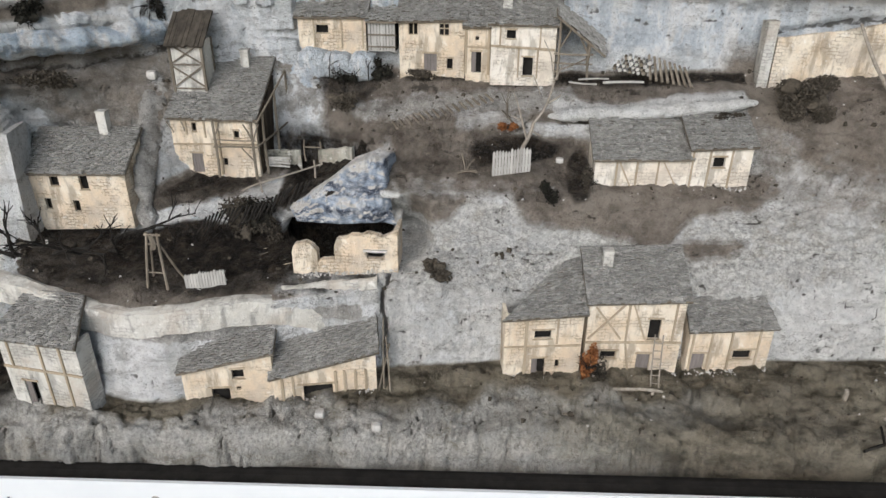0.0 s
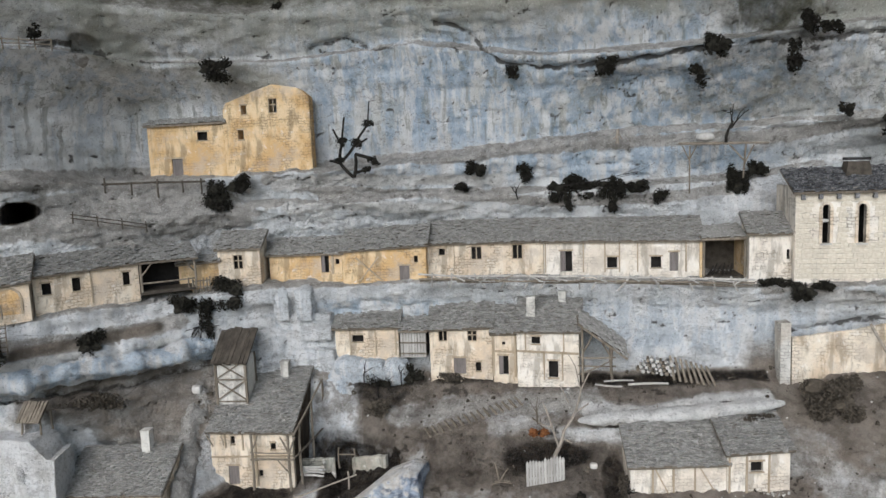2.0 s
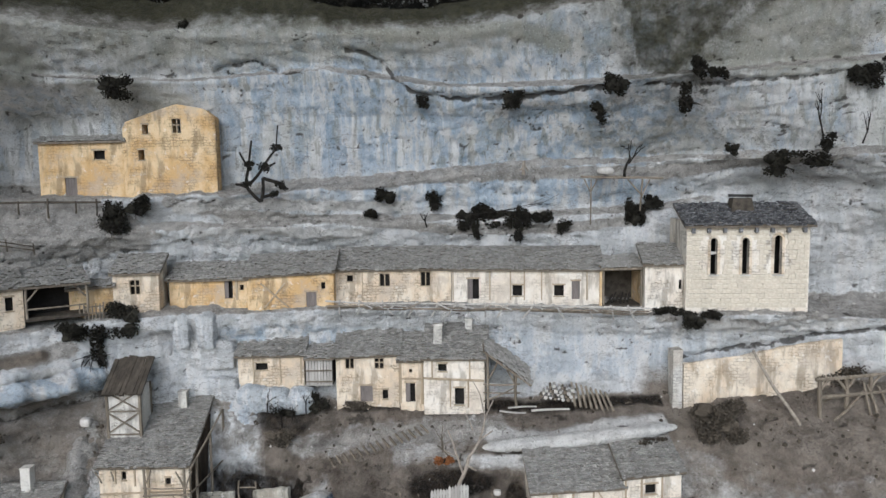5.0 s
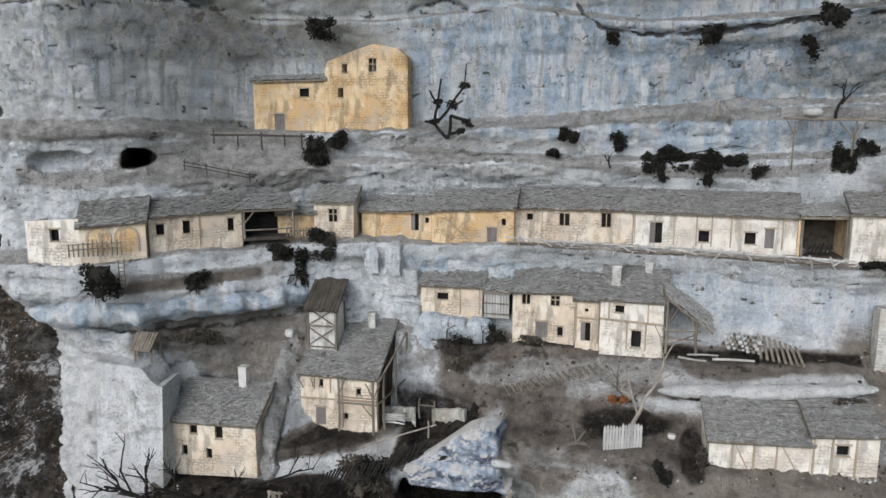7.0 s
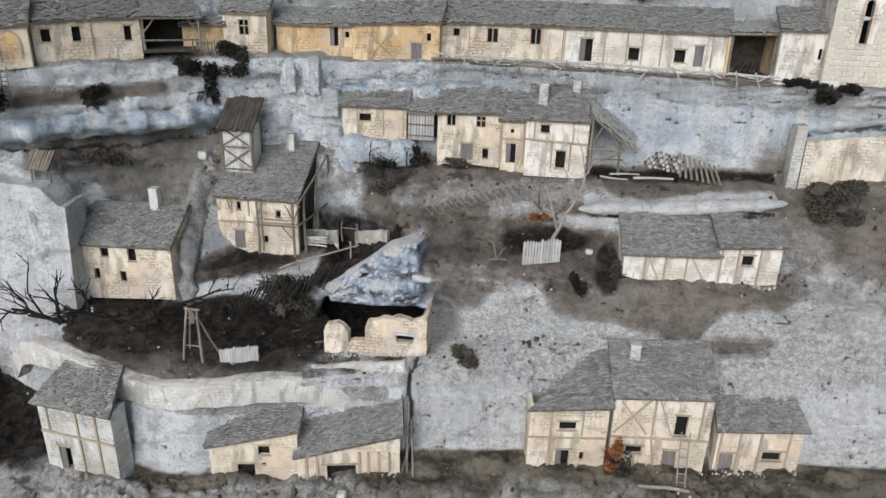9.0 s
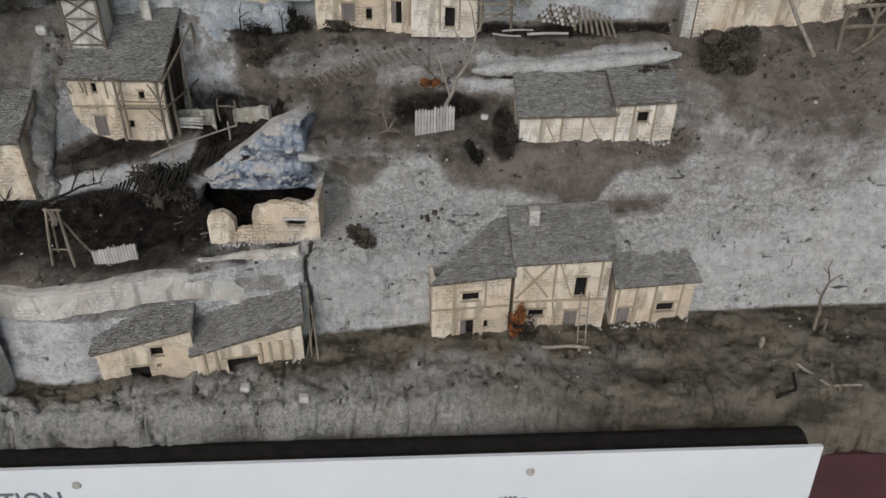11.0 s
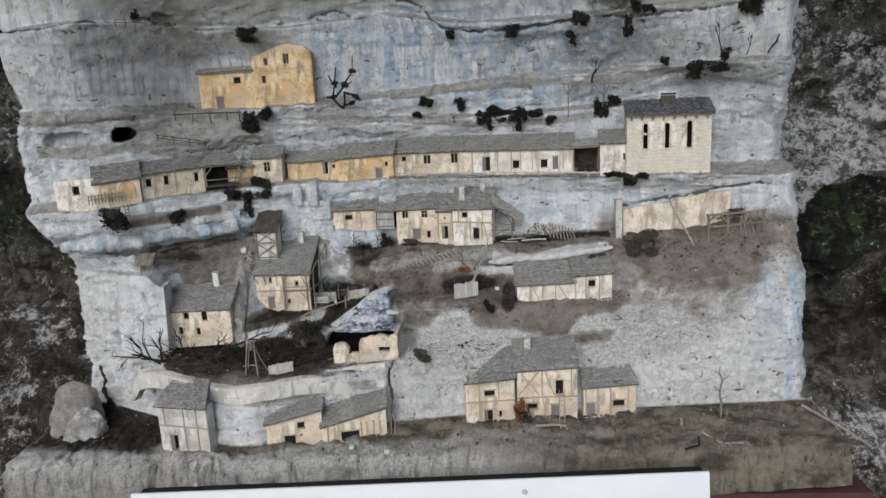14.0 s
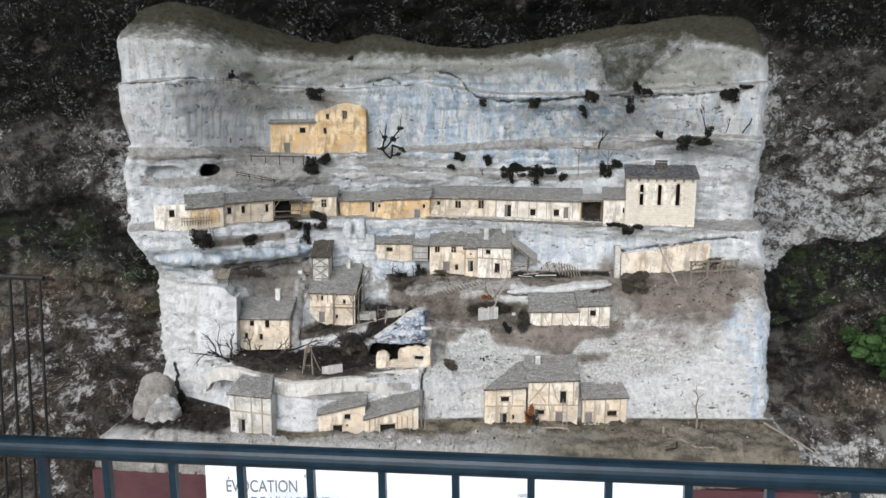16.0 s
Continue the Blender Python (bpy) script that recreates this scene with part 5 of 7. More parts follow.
for v in box(bm, (.066, .028, .118), (.102, .054, .150), wob=.0008):
    if v.co.z > .14:
        v.co.x += (.084 - v.co.x) * .3
        v.co.y += (.041 - v.co.y) * .3
part("lantern_body", bm, TOWER_ROOF, lantern)
bm = bmesh.new()
box(bm, (.070, .030, .1515), (.098, .052, .1545), wob=.001)
part("lantern_roof", bm, IRON, lantern)

# ---- loose rocks ----


def rock(label, at, size, seed, material=CLIFF, square=0.5, rough=0.16, name="boulder", category="rock", **paint):
    bm = bmesh.new()
    bmesh.ops.create_icosphere(bm, subdivisions=5, radius=1)
    for v in bm.verts:
        p = v.co.copy()
        m = max(abs(p.x), abs(p.y), abs(p.z))
        p = p.lerp(p / m * 0.86, square)
        p = Vector((p.x * size[0], p.y * size[1], p.z * size[2]))
        q = p + Vector((seed * 3.1, seed, 0))
        out = Vector((p.x / size[0] ** 2, p.y / size[1] ** 2, p.z / size[2] ** 2)).normalized()
        s = min(size)
        v.co = p + out * (rough * s * (1.2 * noise.fractal(q * 26, 0.8, 2.1, 4) + 0.5 * noise.fractal(q * 110, 0.7, 2.1, 3)))
    data = mesh_of(name, bm, material)
    for key in PAINT:
        a = data.attributes.new(key, "FLOAT", "POINT")
        a.data.foreach_set("value", np.full(len(data.vertices), {"blue": 0.5, **paint}.get(key, 0.0), np.float32))
    data.polygons.foreach_set("use_smooth", np.ones(len(data.polygons), bool))
    ob = new(name, data)
    ob.location = at
    return tagged(ob, label, category)


def facet_rock(label, corners, seed, rough=.003, name="boulder", **paint):
    """A broken block: the hull of its corners, with worn edges and a grainy skin."""
    bm = bmesh.new()
    for c in corners:
        bm.verts.new(c)
    bmesh.ops.convex_hull(bm, input=bm.verts)
    loose = [v for v in bm.verts if not v.link_faces]
    bmesh.ops.delete(bm, geom=loose, context="VERTS")
    for _ in range(4):
        bmesh.ops.subdivide_edges(bm, edges=bm.edges, cuts=1, use_grid_fill=True)
        bmesh.ops.smooth_vert(bm, verts=bm.verts, factor=.35, use_axis_x=True, use_axis_y=True, use_axis_z=True)
    bm.normal_update()
    for v in bm.verts:
        q = v.co + Vector((seed, seed * 2, 0))
        v.co += v.normal * rough * (noise.fractal(q * 30, .8, 2.1, 4) + .5 * noise.fractal(q * 130, .7, 2.1, 3))
    data = mesh_of(name, bm, CLIFF)
    for key in PAINT:
        a = data.attributes.new(key, "FLOAT", "POINT")
        a.data.foreach_set("value", np.full(len(data.vertices), {"blue": 0.3, **paint}.get(key, 0.0), np.float32))
    data.polygons.foreach_set("use_smooth", np.ones(len(data.polygons), bool))
    return tagged(new(name, data), label, "rock")


facet_rock("tall smooth grey boulder at the foot of the cliff", [(-.63, .96, -.02), (-.53, .955, -.02), (-.51, 1.04, -.02), (-.64, 1.05, -.02), (-.60, .985, .085), (-.575, 1.0, .108), (-.54, 1.01, .10), (-.525, 1.03, .075), (-.615, 1.03, .06)], 3, .005, dust=1.0, soil=.45, blue=.05)
facet_rock("blue-white plaster rock leaning on the boulder", [(-.585, .94, -.015), (-.50, .955, -.015), (-.49, 1.0, -.015), (-.57, 1.0, -.015), (-.565, .955, .028), (-.535, .968, .052), (-.512, .985, .046), (-.545, .995, .06)], 5, .0055, blue=.3, dust=.6, soil=.2)


def build_outcrop():
    """A leaning rock face over a dark hollow: it climbs to one side, and its white top runs back into the slope."""
    cols, rows = 90, 70
    f = np.linspace(0, 1, cols)
    x = -.084 + .136 * f
    foot = np.interp(f, [0, .1, .5, .9, 1], [.166, .156, .158, .160, .156])
    head = np.interp(f, [0, .1, .35, .6, .82, .94, 1], [.166, .174, .196, .222, .232, .227, .19])
    front = np.interp(f, [0, .1, .5, 1], [1.118, 1.102, 1.096, 1.104])
    pts = np.empty((rows, cols, 3))
    for r in range(rows):
        v = r / (rows - 1)
        if v < .2:
            y, z = front + .07 * (1 - v / .2), foot + .004 * (1 - v / .2)
        elif v < .7:
            q = (v - .2) / .5
            y, z = front + .022 * q * q, foot + (head - foot) * q
        else:
            q = (v - .7) / .3
            y, z = front + .022 + .10 * q, head + .004 * q - .03 * q * q
        pts[r] = np.stack([x - .012 * f * min(1, max(0, v - .2) / .5), y, z], -1)
    for (r, c), _ in np.ndenumerate(pts[..., 0]):
        p = Vector(pts[r, c])
        pts[r, c] += np.array((.3, -1, .5)) * (.012 * noise.fractal(p * 24, .8, 2.1, 4) + .003 * noise.fractal(p * 150, .7, 2.1, 3))
    return pts


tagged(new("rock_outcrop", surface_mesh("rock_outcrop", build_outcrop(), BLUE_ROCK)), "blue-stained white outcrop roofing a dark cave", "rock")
rock("white rounded rock block below the street", (-.172, 1.345, .361), (.056, .03, .024), 11, square=0.9, rough=0.14, blue=.2)
rock("white rock block under the plank shed", (-.165, 1.34, .312), (.055, .035, .022), 12, square=0.8, rough=0.16, blue=.3)
for x, z, w in ((-.232, .398, .019), (-.194, .399, .013), (-.160, .397, .015)):
    rock("white rock pillar carved from the ledge", (x, 1.325, z), (w, .022, .029), x * 40, square=0.6, rough=0.16, blue=.3)
for x in (-.06, -.025, .01):
    rock("pale rock under the small house", (x - .04, 1.325, .296), (.024, .02, .022), x * 50 + 4, square=0.3)
rock("small white stone in the garden", (.242, 1.197, .214), (.005, .004, .0035), 31, STONE)
rock("white stone on the tower slope", (-.30, 1.245, .292), (.007, .006, .006), 33, STONE)
rock("small pale stone on the riverside ground", (.055, .93, 0), (.006, .005, .005), 34, STONE)
rock("small pale stone by the wagon shed", (-.012, .945, -.002), (.006, .006, .005), 35, STONE)

bastion = plain_wall("whitewashed rough rock bastion beside the small house", "bastion", "wall", (-.488, 1.052, .14), (-.398, 1.068, .15), lambda u: np.interp(u, [0, .03, .06, .072, .08], [.150, .146, .142, .132, .118]), CLIFF, thick=.05, bottom=-.03)
for v in bastion.children[0].data.vertices:
    v.co += Vector((noise.noise(v.co * 40), noise.noise(v.co * 40 + Vector((9, 0, 0))), 0.6 * noise.noise(v.co * 55))) * .006 + Vector((0, .12 * max(0, v.co.z), 0))
# ---- curved retaining wall round the yard ----
WALL_LINE = [(-.448, 1.012, .082), (-.428, 1.008, .112), (-.385, .99, .126), (-.33, .976, .120), (-.28, .97, .109), (-.225, .968, .101), (-.17, .975, .106), (-.12, .988, .112), (-.07, 1.006, .108), (-.04, 1.016, .098), (-.02, 1.024, .075)]


def swept_wall(name, label, line, height, thick, material, category="wall"):
    p = np.array(line)
    t = np.linspace(0, len(p) - 1, 90)
    pts = np.stack([np.interp(t, np.arange(len(p)), p[:, c]) for c in range(3)], 1)
    kernel = np.hanning(11) / np.hanning(11).sum()
    pts = np.stack([np.convolve(np.pad(pts[:, c], 5, mode="edge"), kernel, "valid") for c in range(3)], 1)
    bm = bmesh.new()
    rings = []
    for k, (x, y, z) in enumerate(pts):
        way = pts[min(k + 1, 89)] - pts[max(k - 1, 0)]
        n = Vector((-way[1], way[0], 0)).normalized()
        ring = []
        for off, dz in ((-.5, -height), (-.5, -height * .66), (-.5, -height * .33), (-.46, -.0015), (-.2, 0), (.2, 0), (.46, -.0015), (.5, -height)):
            j = 0.0013 * noise.fractal(Vector((x * 60, off * 3, dz * 120 + z * 60)), 0.7, 2, 3)
            ring.append(bm.verts.new(Vector((x, y, z + dz + j)) + n * (off * thick + j)))
        rings.append(ring)
    for a, b in zip(rings, rings[1:]):
        for q in range(7):
            bm.faces.new((a[q], b[q], b[q + 1], a[q + 1]))
    bm.faces.new(rings[0][::-1]), bm.faces.new(rings[-1])
    bmesh.ops.recalc_face_normals(bm, faces=bm.faces)
    return tagged(new(name, mesh_of(name, bm, material)), label, category)


swept_wall("retaining_wall", "curved pale dry-stone wall round the dark yard", WALL_LINE, .03, .02, PALE)
swept_wall("garden_wall", "long cream stone wall climbing beside the path", [(.498, 1.285, .353), (.57, 1.281, .364), (.65, 1.276, .381), (.705, 1.272, .389)], .075, .009, CREAM)
bm = bmesh.new()
box(bm, (.484, 1.278, .29), (.497, 1.3, .373), wob=.0015)
tagged(new("gate_pillar", mesh_of("gate_pillar", bm, PALE)), "pale square stone gate pillar", "pillar")
swept_wall("low_wall", "low grey dry-stone wall by the tower house", [(-.165, 1.236, .196), (-.104, 1.242, .198)], .03, .006, MOSSY)
swept_wall("low_wall", "low mossy dry-stone wall beside the gate", [(-.078, 1.238, .2), (-.026, 1.22, .212)], .03, .006, MOSSY)
swept_wall("ledge_wall", "thin pale stone kerb below the ruin", [(-.07, 1.02, .112), (-.01, 1.03, .118), (.04, 1.035, .123)], .012, .008, PALE)



def rock_ledge(label, line, deep, tall, lumps=.45, **paint):
    """A rounded roll of painted plaster along a ledge."""
    p = np.array(line)
    n, sides = 110, 20
    t = np.linspace(0, len(p) - 1, n)
    pts = np.stack([np.interp(t, np.arange(len(p)), p[:, c]) for c in range(3)], 1)
    kernel = np.hanning(15) / np.hanning(15).sum()
    pts = np.stack([np.convolve(np.pad(pts[:, c], 7, mode="edge"), kernel, "valid") for c in range(3)], 1)
    out = np.empty((n, sides + 1, 3))
    for k in range(n):
        way = pts[min(k + 1, n - 1)] - pts[max(k - 1, 0)]
        across = np.array((-way[1], way[0], 0)) / (np.hypot(way[0], way[1]) + 1e-9)
        rise = np.cross(way, across)
        rise = rise / (np.linalg.norm(rise) + 1e-9)
        rise = rise if rise[2] > 0 else -rise
        end = min(1.0, math.sqrt(max(.0001, math.sin(math.pi * k / (n - 1)) * 2.2)))
        for q in range(sides + 1):
            a = 2 * math.pi * q / sides
            u = across * math.cos(a) * deep * end + rise * (math.sin(a) * tall * end)
            c = Vector(pts[k] + u)
            out[k, q] = pts[k] + u * (1 + lumps * noise.fractal(c * 28, .8, 2.1, 4) + .12 * noise.fractal(c * 150, .7, 2.1, 3))
        out[k, sides] = out[k, 0]
    data = surface_mesh("rock_ledge", out, CLIFF, [(key, np.full(n * (sides + 1), {"blue": .4, **paint}.get(key, 0.0))) for key in PAINT])
    return tagged(new("rock_ledge", data), label, "rock")


rock_ledge("long white rounded rock ledge above the stone barn", [(.222, 1.222, .262), (.28, 1.222, .268), (.35, 1.22, .273), (.42, 1.22, .281), (.475, 1.222, .289)], .013, .008, .3, white=1.0, blue=.0)
rock_ledge("bulging blue-white rock ledge over the terrace", [(-.60, 1.075, .348), (-.53, 1.085, .346), (-.46, 1.13, .345), (-.38, 1.195, .344), (-.31, 1.265, .348), (-.26, 1.31, .352)], .026, .0165, blue=.85)
rock_ledge("white rock ledge above the bulging blue ledge", [(-.44, 1.155, .362), (-.38, 1.205, .366), (-.32, 1.262, .374), (-.26, 1.31, .382)], .02, .012, blue=.3)

rock_ledge("blue-white rock buttress beside the tower house", [(-.132, 1.355, .33), (-.118, 1.335, .29), (-.106, 1.315, .255), (-.098, 1.30, .222), (-.092, 1.285, .196)], .027, .024, .3, blue=.65)
rock_ledge("grey rock spur rising beside the small house", [(-.272, 1.118, .118), (-.281, 1.145, .162), (-.290, 1.18, .204), (-.30, 1.235, .246), (-.306, 1.29, .288)], .015, .024, .6, dust=.8, blue=.1)

# ---- the burnt-out ruin ----
ruin = thing("ruin", "roofless white-washed stone ruin with one square window", "ruin", pose(-.063, 1.05, .118, 0, 0, 2))
for nm, u0, u1, top, holes in (("front_wall", 0, .03, lambda u: np.interp(u, [0, .003, .012, .018, .024, .03], [.024, .033, .035, .037, .033, .026]), []),
                               ("low_wall", .03, .050, lambda u: np.interp(u, [.03, .036, .05], [.012, .015, .016]), []),
                               ("front_wall", .050, .123, lambda u: np.interp(u, [.05, .053, .066, .07, .082, .088, .1, .106, .115, .123], [.034, .042, .044, .048, .047, .051, .049, .046, .05, .053]), [(.087, .018, .108, .028)])):
    bm = wall_sheet(u0, u1, top, lambda u: -.01 + u * .1, holes, .009, .0025)
    for v in bm.verts:
        v.co += Vector((noise.noise(v.co * 190), noise.noise(v.co * 190 + Vector((7, 0, 0))), noise.noise(v.co * 190 + Vector((0, 7, 0))))) * .0009
    part(nm, bm, CREAM, ruin)
bm = bmesh.new()
bar(bm, (.084, -.001, .0295), (.111, -.001, .0295), .003, .003)
part("lintel", bm, STONE, ruin)
bm = bmesh.new()
box(bm, (.118, .009, -.01), (.123, .045, .05), wob=.001)
part("side_wall", bm, CREAM, ruin)

# ---- timber things ----


def frame_thing(name, label, category, m, sticks, material=TIMBER, part_name="post", group=""):
    """A thing of poles: each (a, b, radius)."""
    ob = thing(name, label, category, m, group)
    for a, b, r, *nm in sticks:
        bm = bmesh.new()
        stick(bm, a, b, r, r * 0.85, 6, bend=r * 0.8, steps=3)
        part(nm[0] if nm else part_name, bm, material, ob)
    return ob


def palisade(label, a, b, height, n):
    a, b = Vector(a), Vector(b)
    ob = thing("fence_panel", label, "fence", Matrix.Translation(a))
    way = b - a
    for k in range(n):
        p, q = way * (k / n), way * ((k + .88) / n)
        h = height * random.uniform(.9, 1.06)
        bm = bmesh.new()
        n_ = Vector((0, .0016, 0))
        pts = [p, q, q + Vector((0, 0, h * .9)), (p + q) / 2 + Vector((0, 0, h)), p + Vector((0, 0, h * .9))]
        lo, hi = [bm.verts.new(v) for v in pts], [bm.verts.new(v + n_) for v in pts]
        bm.faces.new(lo), bm.faces.new(hi[::-1])
        for i in range(5):
            bm.faces.new((lo[i], hi[i], hi[(i + 1) % 5], lo[(i + 1) % 5]))
        part("board", bm, PLANK, ob)
    for f in (.25, .75):
        bm = bmesh.new()
        bar(bm, Vector((0, .0028, height * f)), way + Vector((0, .0028, height * f)), .002, .0015)
        part("rail", bm, PLANK, ob)
    return ob


palisade("weathered grey board fence in the garden", (.160, 1.152, .206), (.206, 1.166, .209), .031, 13)
palisade("weathered grey board fence above the retaining wall", (-.178, 1.012, .104), (-.133, 1.02, .110), .022, 14)

# stair tower over the tower house
tower = thing("stair_tower", "square timber stair tower with a board roof", "tower", pose(-.266, 1.236, .272, 0, 0, 4))
for u in (0, .042):
    for v in (0, .038):
        bm = bmesh.new()
        box(bm, (u - .0016, v - .0016, -.02), (u + .0016, v + .0016, .066))
        part("post", bm, TIMBER, tower)
for u0, z0, u1, z1 in ((0, .008, .042, .036), (0, .036, .042, .008), (0, .037, .042, .037), (0, .038, .042, .064), (0, .064, .042, .038), (0, .006, .042, .006), (0, .065, .042, .065)):
    bm = bmesh.new()
    bar(bm, (u0, -.0014, z0), (u1, -.0014, z1), .0018, .0014)
    part("brace", bm, TIMBER, tower)
for k, (lo, hi) in enumerate((((.001, .0004, 0), (.041, .0012, .066)), ((.0412, .001, 0), (.0418, .037, .066)), ((.0002, .001, 0), (.0008, .037, .066)), ((.001, .0372, 0), (.041, .038, .066)))):
    bm = bmesh.new()
    box(bm, lo, hi)
    part("infill_panel", bm, PALE, tower)
tower_roof = part("roof", bmesh.new(), TOWER_ROOF, tower, "sloping dark brown board roof")
for k in range(9):
    bm = bmesh.new()
    u = -.004 + k * .0058
    box(bm, (u, -.006 - random.uniform(0, .003), random.uniform(0, .0012)), (u + .0054, .056 + random.uniform(0, .004), .003 + random.uniform(0, .0008)), Matrix.Translation((0, 0, .064)) @ Matrix.Rotation(radians(34), 4, "X"), wob=.0005)
    part("board", bm, TOWER_ROOF, tower_roof)

# timber gallery and side frame of the tower house
frame_thing("timber_gallery", "weathered timber gallery before the tower house", "gallery", pose(-.263, 1.19, .173), [
    ((.062, 0, 0), (.062, 0, .078), .002), ((.113, 0, 0), (.113, 0, .076), .002), ((.06, 0, .042), (.118, 0, .043), .0015, "rail"), ((.06, 0, .052), (.116, 0, .052), .001, "rail"),
    ((.062, 0, .055), (.072, -.002, .076), .0012, "brace"), ((.113, 0, .05), (.103, -.002, .074), .0012, "brace"), ((.113, 0, .05), (.123, 0, .074), .0012, "brace"), ((.113, 0, .024), (.097, 0, .042), .001, "brace"),
    ((.122, .02, 0), (.122, .02, .082), .002), ((.126, .06, 0), (.126, .06, .1), .002), ((.13, .1, 0), (.13, .1, .12), .002), ((.12, .0, .045), (.13, .1, .05), .0014, "rail"), ((.12, .0, .075), (.13, .1, .12), .0016, "rail"),
    ((.0, 0, .074), (.01, -.003, .060), .001, "brace"), ((.02, 0, .074), (.025, -.003, .062), .001, "brace")])
# plank shed between the path houses
shed = thing("plank_shed", "narrow silvered plank shed between two houses", "shed", pose(-.023, 1.322, .316))
for k in range(9):
    bm = bmesh.new()
    box(bm, (.001 + k * .0042, 0, 0), (.0047 + k * .0042, .0015, .040 + random.uniform(-.001, .001)), wob=.0003)
    part("plank", bm, PLANK, shed)
for z in (.006, .022, .04):
    bm = bmesh.new()
    bar(bm, (0, -.001, z), (.04, -.001, z), .0018, .0014)
    part("rail", bm, TIMBER, shed)
# black box filling the shed, for the shade between its planks
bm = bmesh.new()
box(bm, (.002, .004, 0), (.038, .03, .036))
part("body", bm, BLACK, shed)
roof(shed, [(-.001, -.006, .041), (.041, -.006, .041), (.041, .035, .054), (-.001, .035, .054)])
# open lean-to beside the chimney house
lean = frame_thing("lean_to", "open timber lean-to with sagging slab roof", "shelter", pose(.229, 1.284, .293), [
    ((.006, 0, 0), (.006, 0, .076), .002), ((.045, 0, 0), (.045, 0, .05), .002), ((.046, .04, 0), (.046, .04, .05), .002), ((0, 0, .034), (.05, 0, .034), .0016, "rail"), ((0, .002, .022), (.05, .002, .021), .0014, "rail"),
    ((.006, 0, .04), (.02, 0, .066), .0013, "brace"), ((.045, 0, .03), (.032, 0, .054), .0013, "brace"), ((.0, 0, .01), (.045, 0, .03), .0012, "rail")])
roof(lean, [(.002, -.006, .082), (.066, -.006, .034), (.066, .05, .046), (.002, .05, .092)], SLATE)
# open cart shed on the street
cart = frame_thing("open_shed", "open dark timber shed between the street houses", "shed", pose(-.357, 1.226, .435, 0, 0, 38), [
    ((0, 0, 0), (0, 0, .04), .0018), ((.07, 0, 0), (.07, 0, .04), .0018), ((0, 0, .04), (.07, 0, .04), .0016, "rail"), ((0, .0, .012), (.07, .0, .012), .0013, "rail"), ((0, 0, .022), (.014, 0, .039), .0012, "brace"), ((.07, 0, .022), (.056, 0, .039), .0012, "brace"),
    ((.06, -.004, 0), (.06, -.004, .014), .001), ((.065, -.004, 0), (.065, -.004, .013), .001)])
# black back wall and dark floor put the shed's inner shade into colour
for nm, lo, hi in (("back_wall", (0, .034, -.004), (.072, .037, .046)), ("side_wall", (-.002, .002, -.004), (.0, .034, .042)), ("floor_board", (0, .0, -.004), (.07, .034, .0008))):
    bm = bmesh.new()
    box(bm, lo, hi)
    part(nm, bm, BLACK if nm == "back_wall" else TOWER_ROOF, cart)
roof(cart, [(-.004, -.005, .042), (.075, -.005, .042), (.075, .05, .058), (-.004, .05, .058)])
# open barn between the long house and the chapel annex
barn = frame_thing("open_barn", "dark open timber barn between street house and chapel", "barn", pose(.404, 1.346, .424), [
    ((.001, .0, 0), (.001, 0, .052), .0018), ((.052, -.008, 0), (.052, -.008, .054), .0018), ((0, -.002, .0515), (.055, -.010, .053), .002, "rail")])
# dark boards on back and floor, for the barn's shaded inside
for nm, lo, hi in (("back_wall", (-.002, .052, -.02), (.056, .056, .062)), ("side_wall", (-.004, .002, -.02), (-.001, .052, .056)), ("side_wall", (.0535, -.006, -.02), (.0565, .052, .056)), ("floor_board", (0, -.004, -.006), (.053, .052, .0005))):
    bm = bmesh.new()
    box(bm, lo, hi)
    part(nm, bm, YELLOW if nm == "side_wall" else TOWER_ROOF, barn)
for k in range(6):
    bm = bmesh.new()
    stick(bm, (.008 + .006 * k, .006 + .004 * (k % 3), .001), (.018 + .005 * k, .02, .012 + .003 * (k % 2)), .0016, .001)
    part("stored_pole", bm, TWIG, barn)
roof(barn, [(-.004, -.008, .054), (.058, -.014, .056), (.058, .056, .066), (-.004, .056, .064)])
# long street walkway
WALK_A, WALK_B = Vector((.012, 1.322, .431)), Vector((.45, 1.282, .425))
walkway = thing("timber_walkway", "long pole walkway with struts along the street houses", "walkway")
for lift, fwd in ((0, 0), (.006, -.002), (-.003, .008)):
    for k in range(8):
        a, b = WALK_A.lerp(WALK_B, k / 8 - .006), WALK_A.lerp(WALK_B, (k + 1) / 8 + .006)
        j = lambda: Vector((0, fwd, lift + random.uniform(-.0016, .0016)))
        bm = bmesh.new()
        stick(bm, a + j(), b + j(), .0015, .0012, 6, .001, 3)
        part("rail", bm, PLANK if fwd < 0 else TIMBER, walkway)
for k in range(13):
    a = WALK_A.lerp(WALK_B, (k + random.uniform(.2, .8)) / 13)
    bm = bmesh.new()
    stick(bm, a + Vector((0, -.003, .009)), a + Vector((random.uniform(-.016, .016), .006, -.012)), .0014, .0011, 6, .001, 2)
    part("strut", bm, PLANK, walkway)
for k in range(16):
    a = WALK_A.lerp(WALK_B, (k + random.uniform(0, 1)) / 16)
    bm = bmesh.new()
    way = Vector((random.choice((-1, 1)) * random.uniform(.008, .022), 0, random.uniform(.002, .010)))
    stick(bm, a - way * .5 + Vector((0, -.005, .003)), a + way * .5 + Vector((0, -.004, .004)), .0012, .0009, 6, .001, 2)
    part("brace", bm, PLANK if k % 4 else PALE_TWIG, walkway)
# fences on the ledges


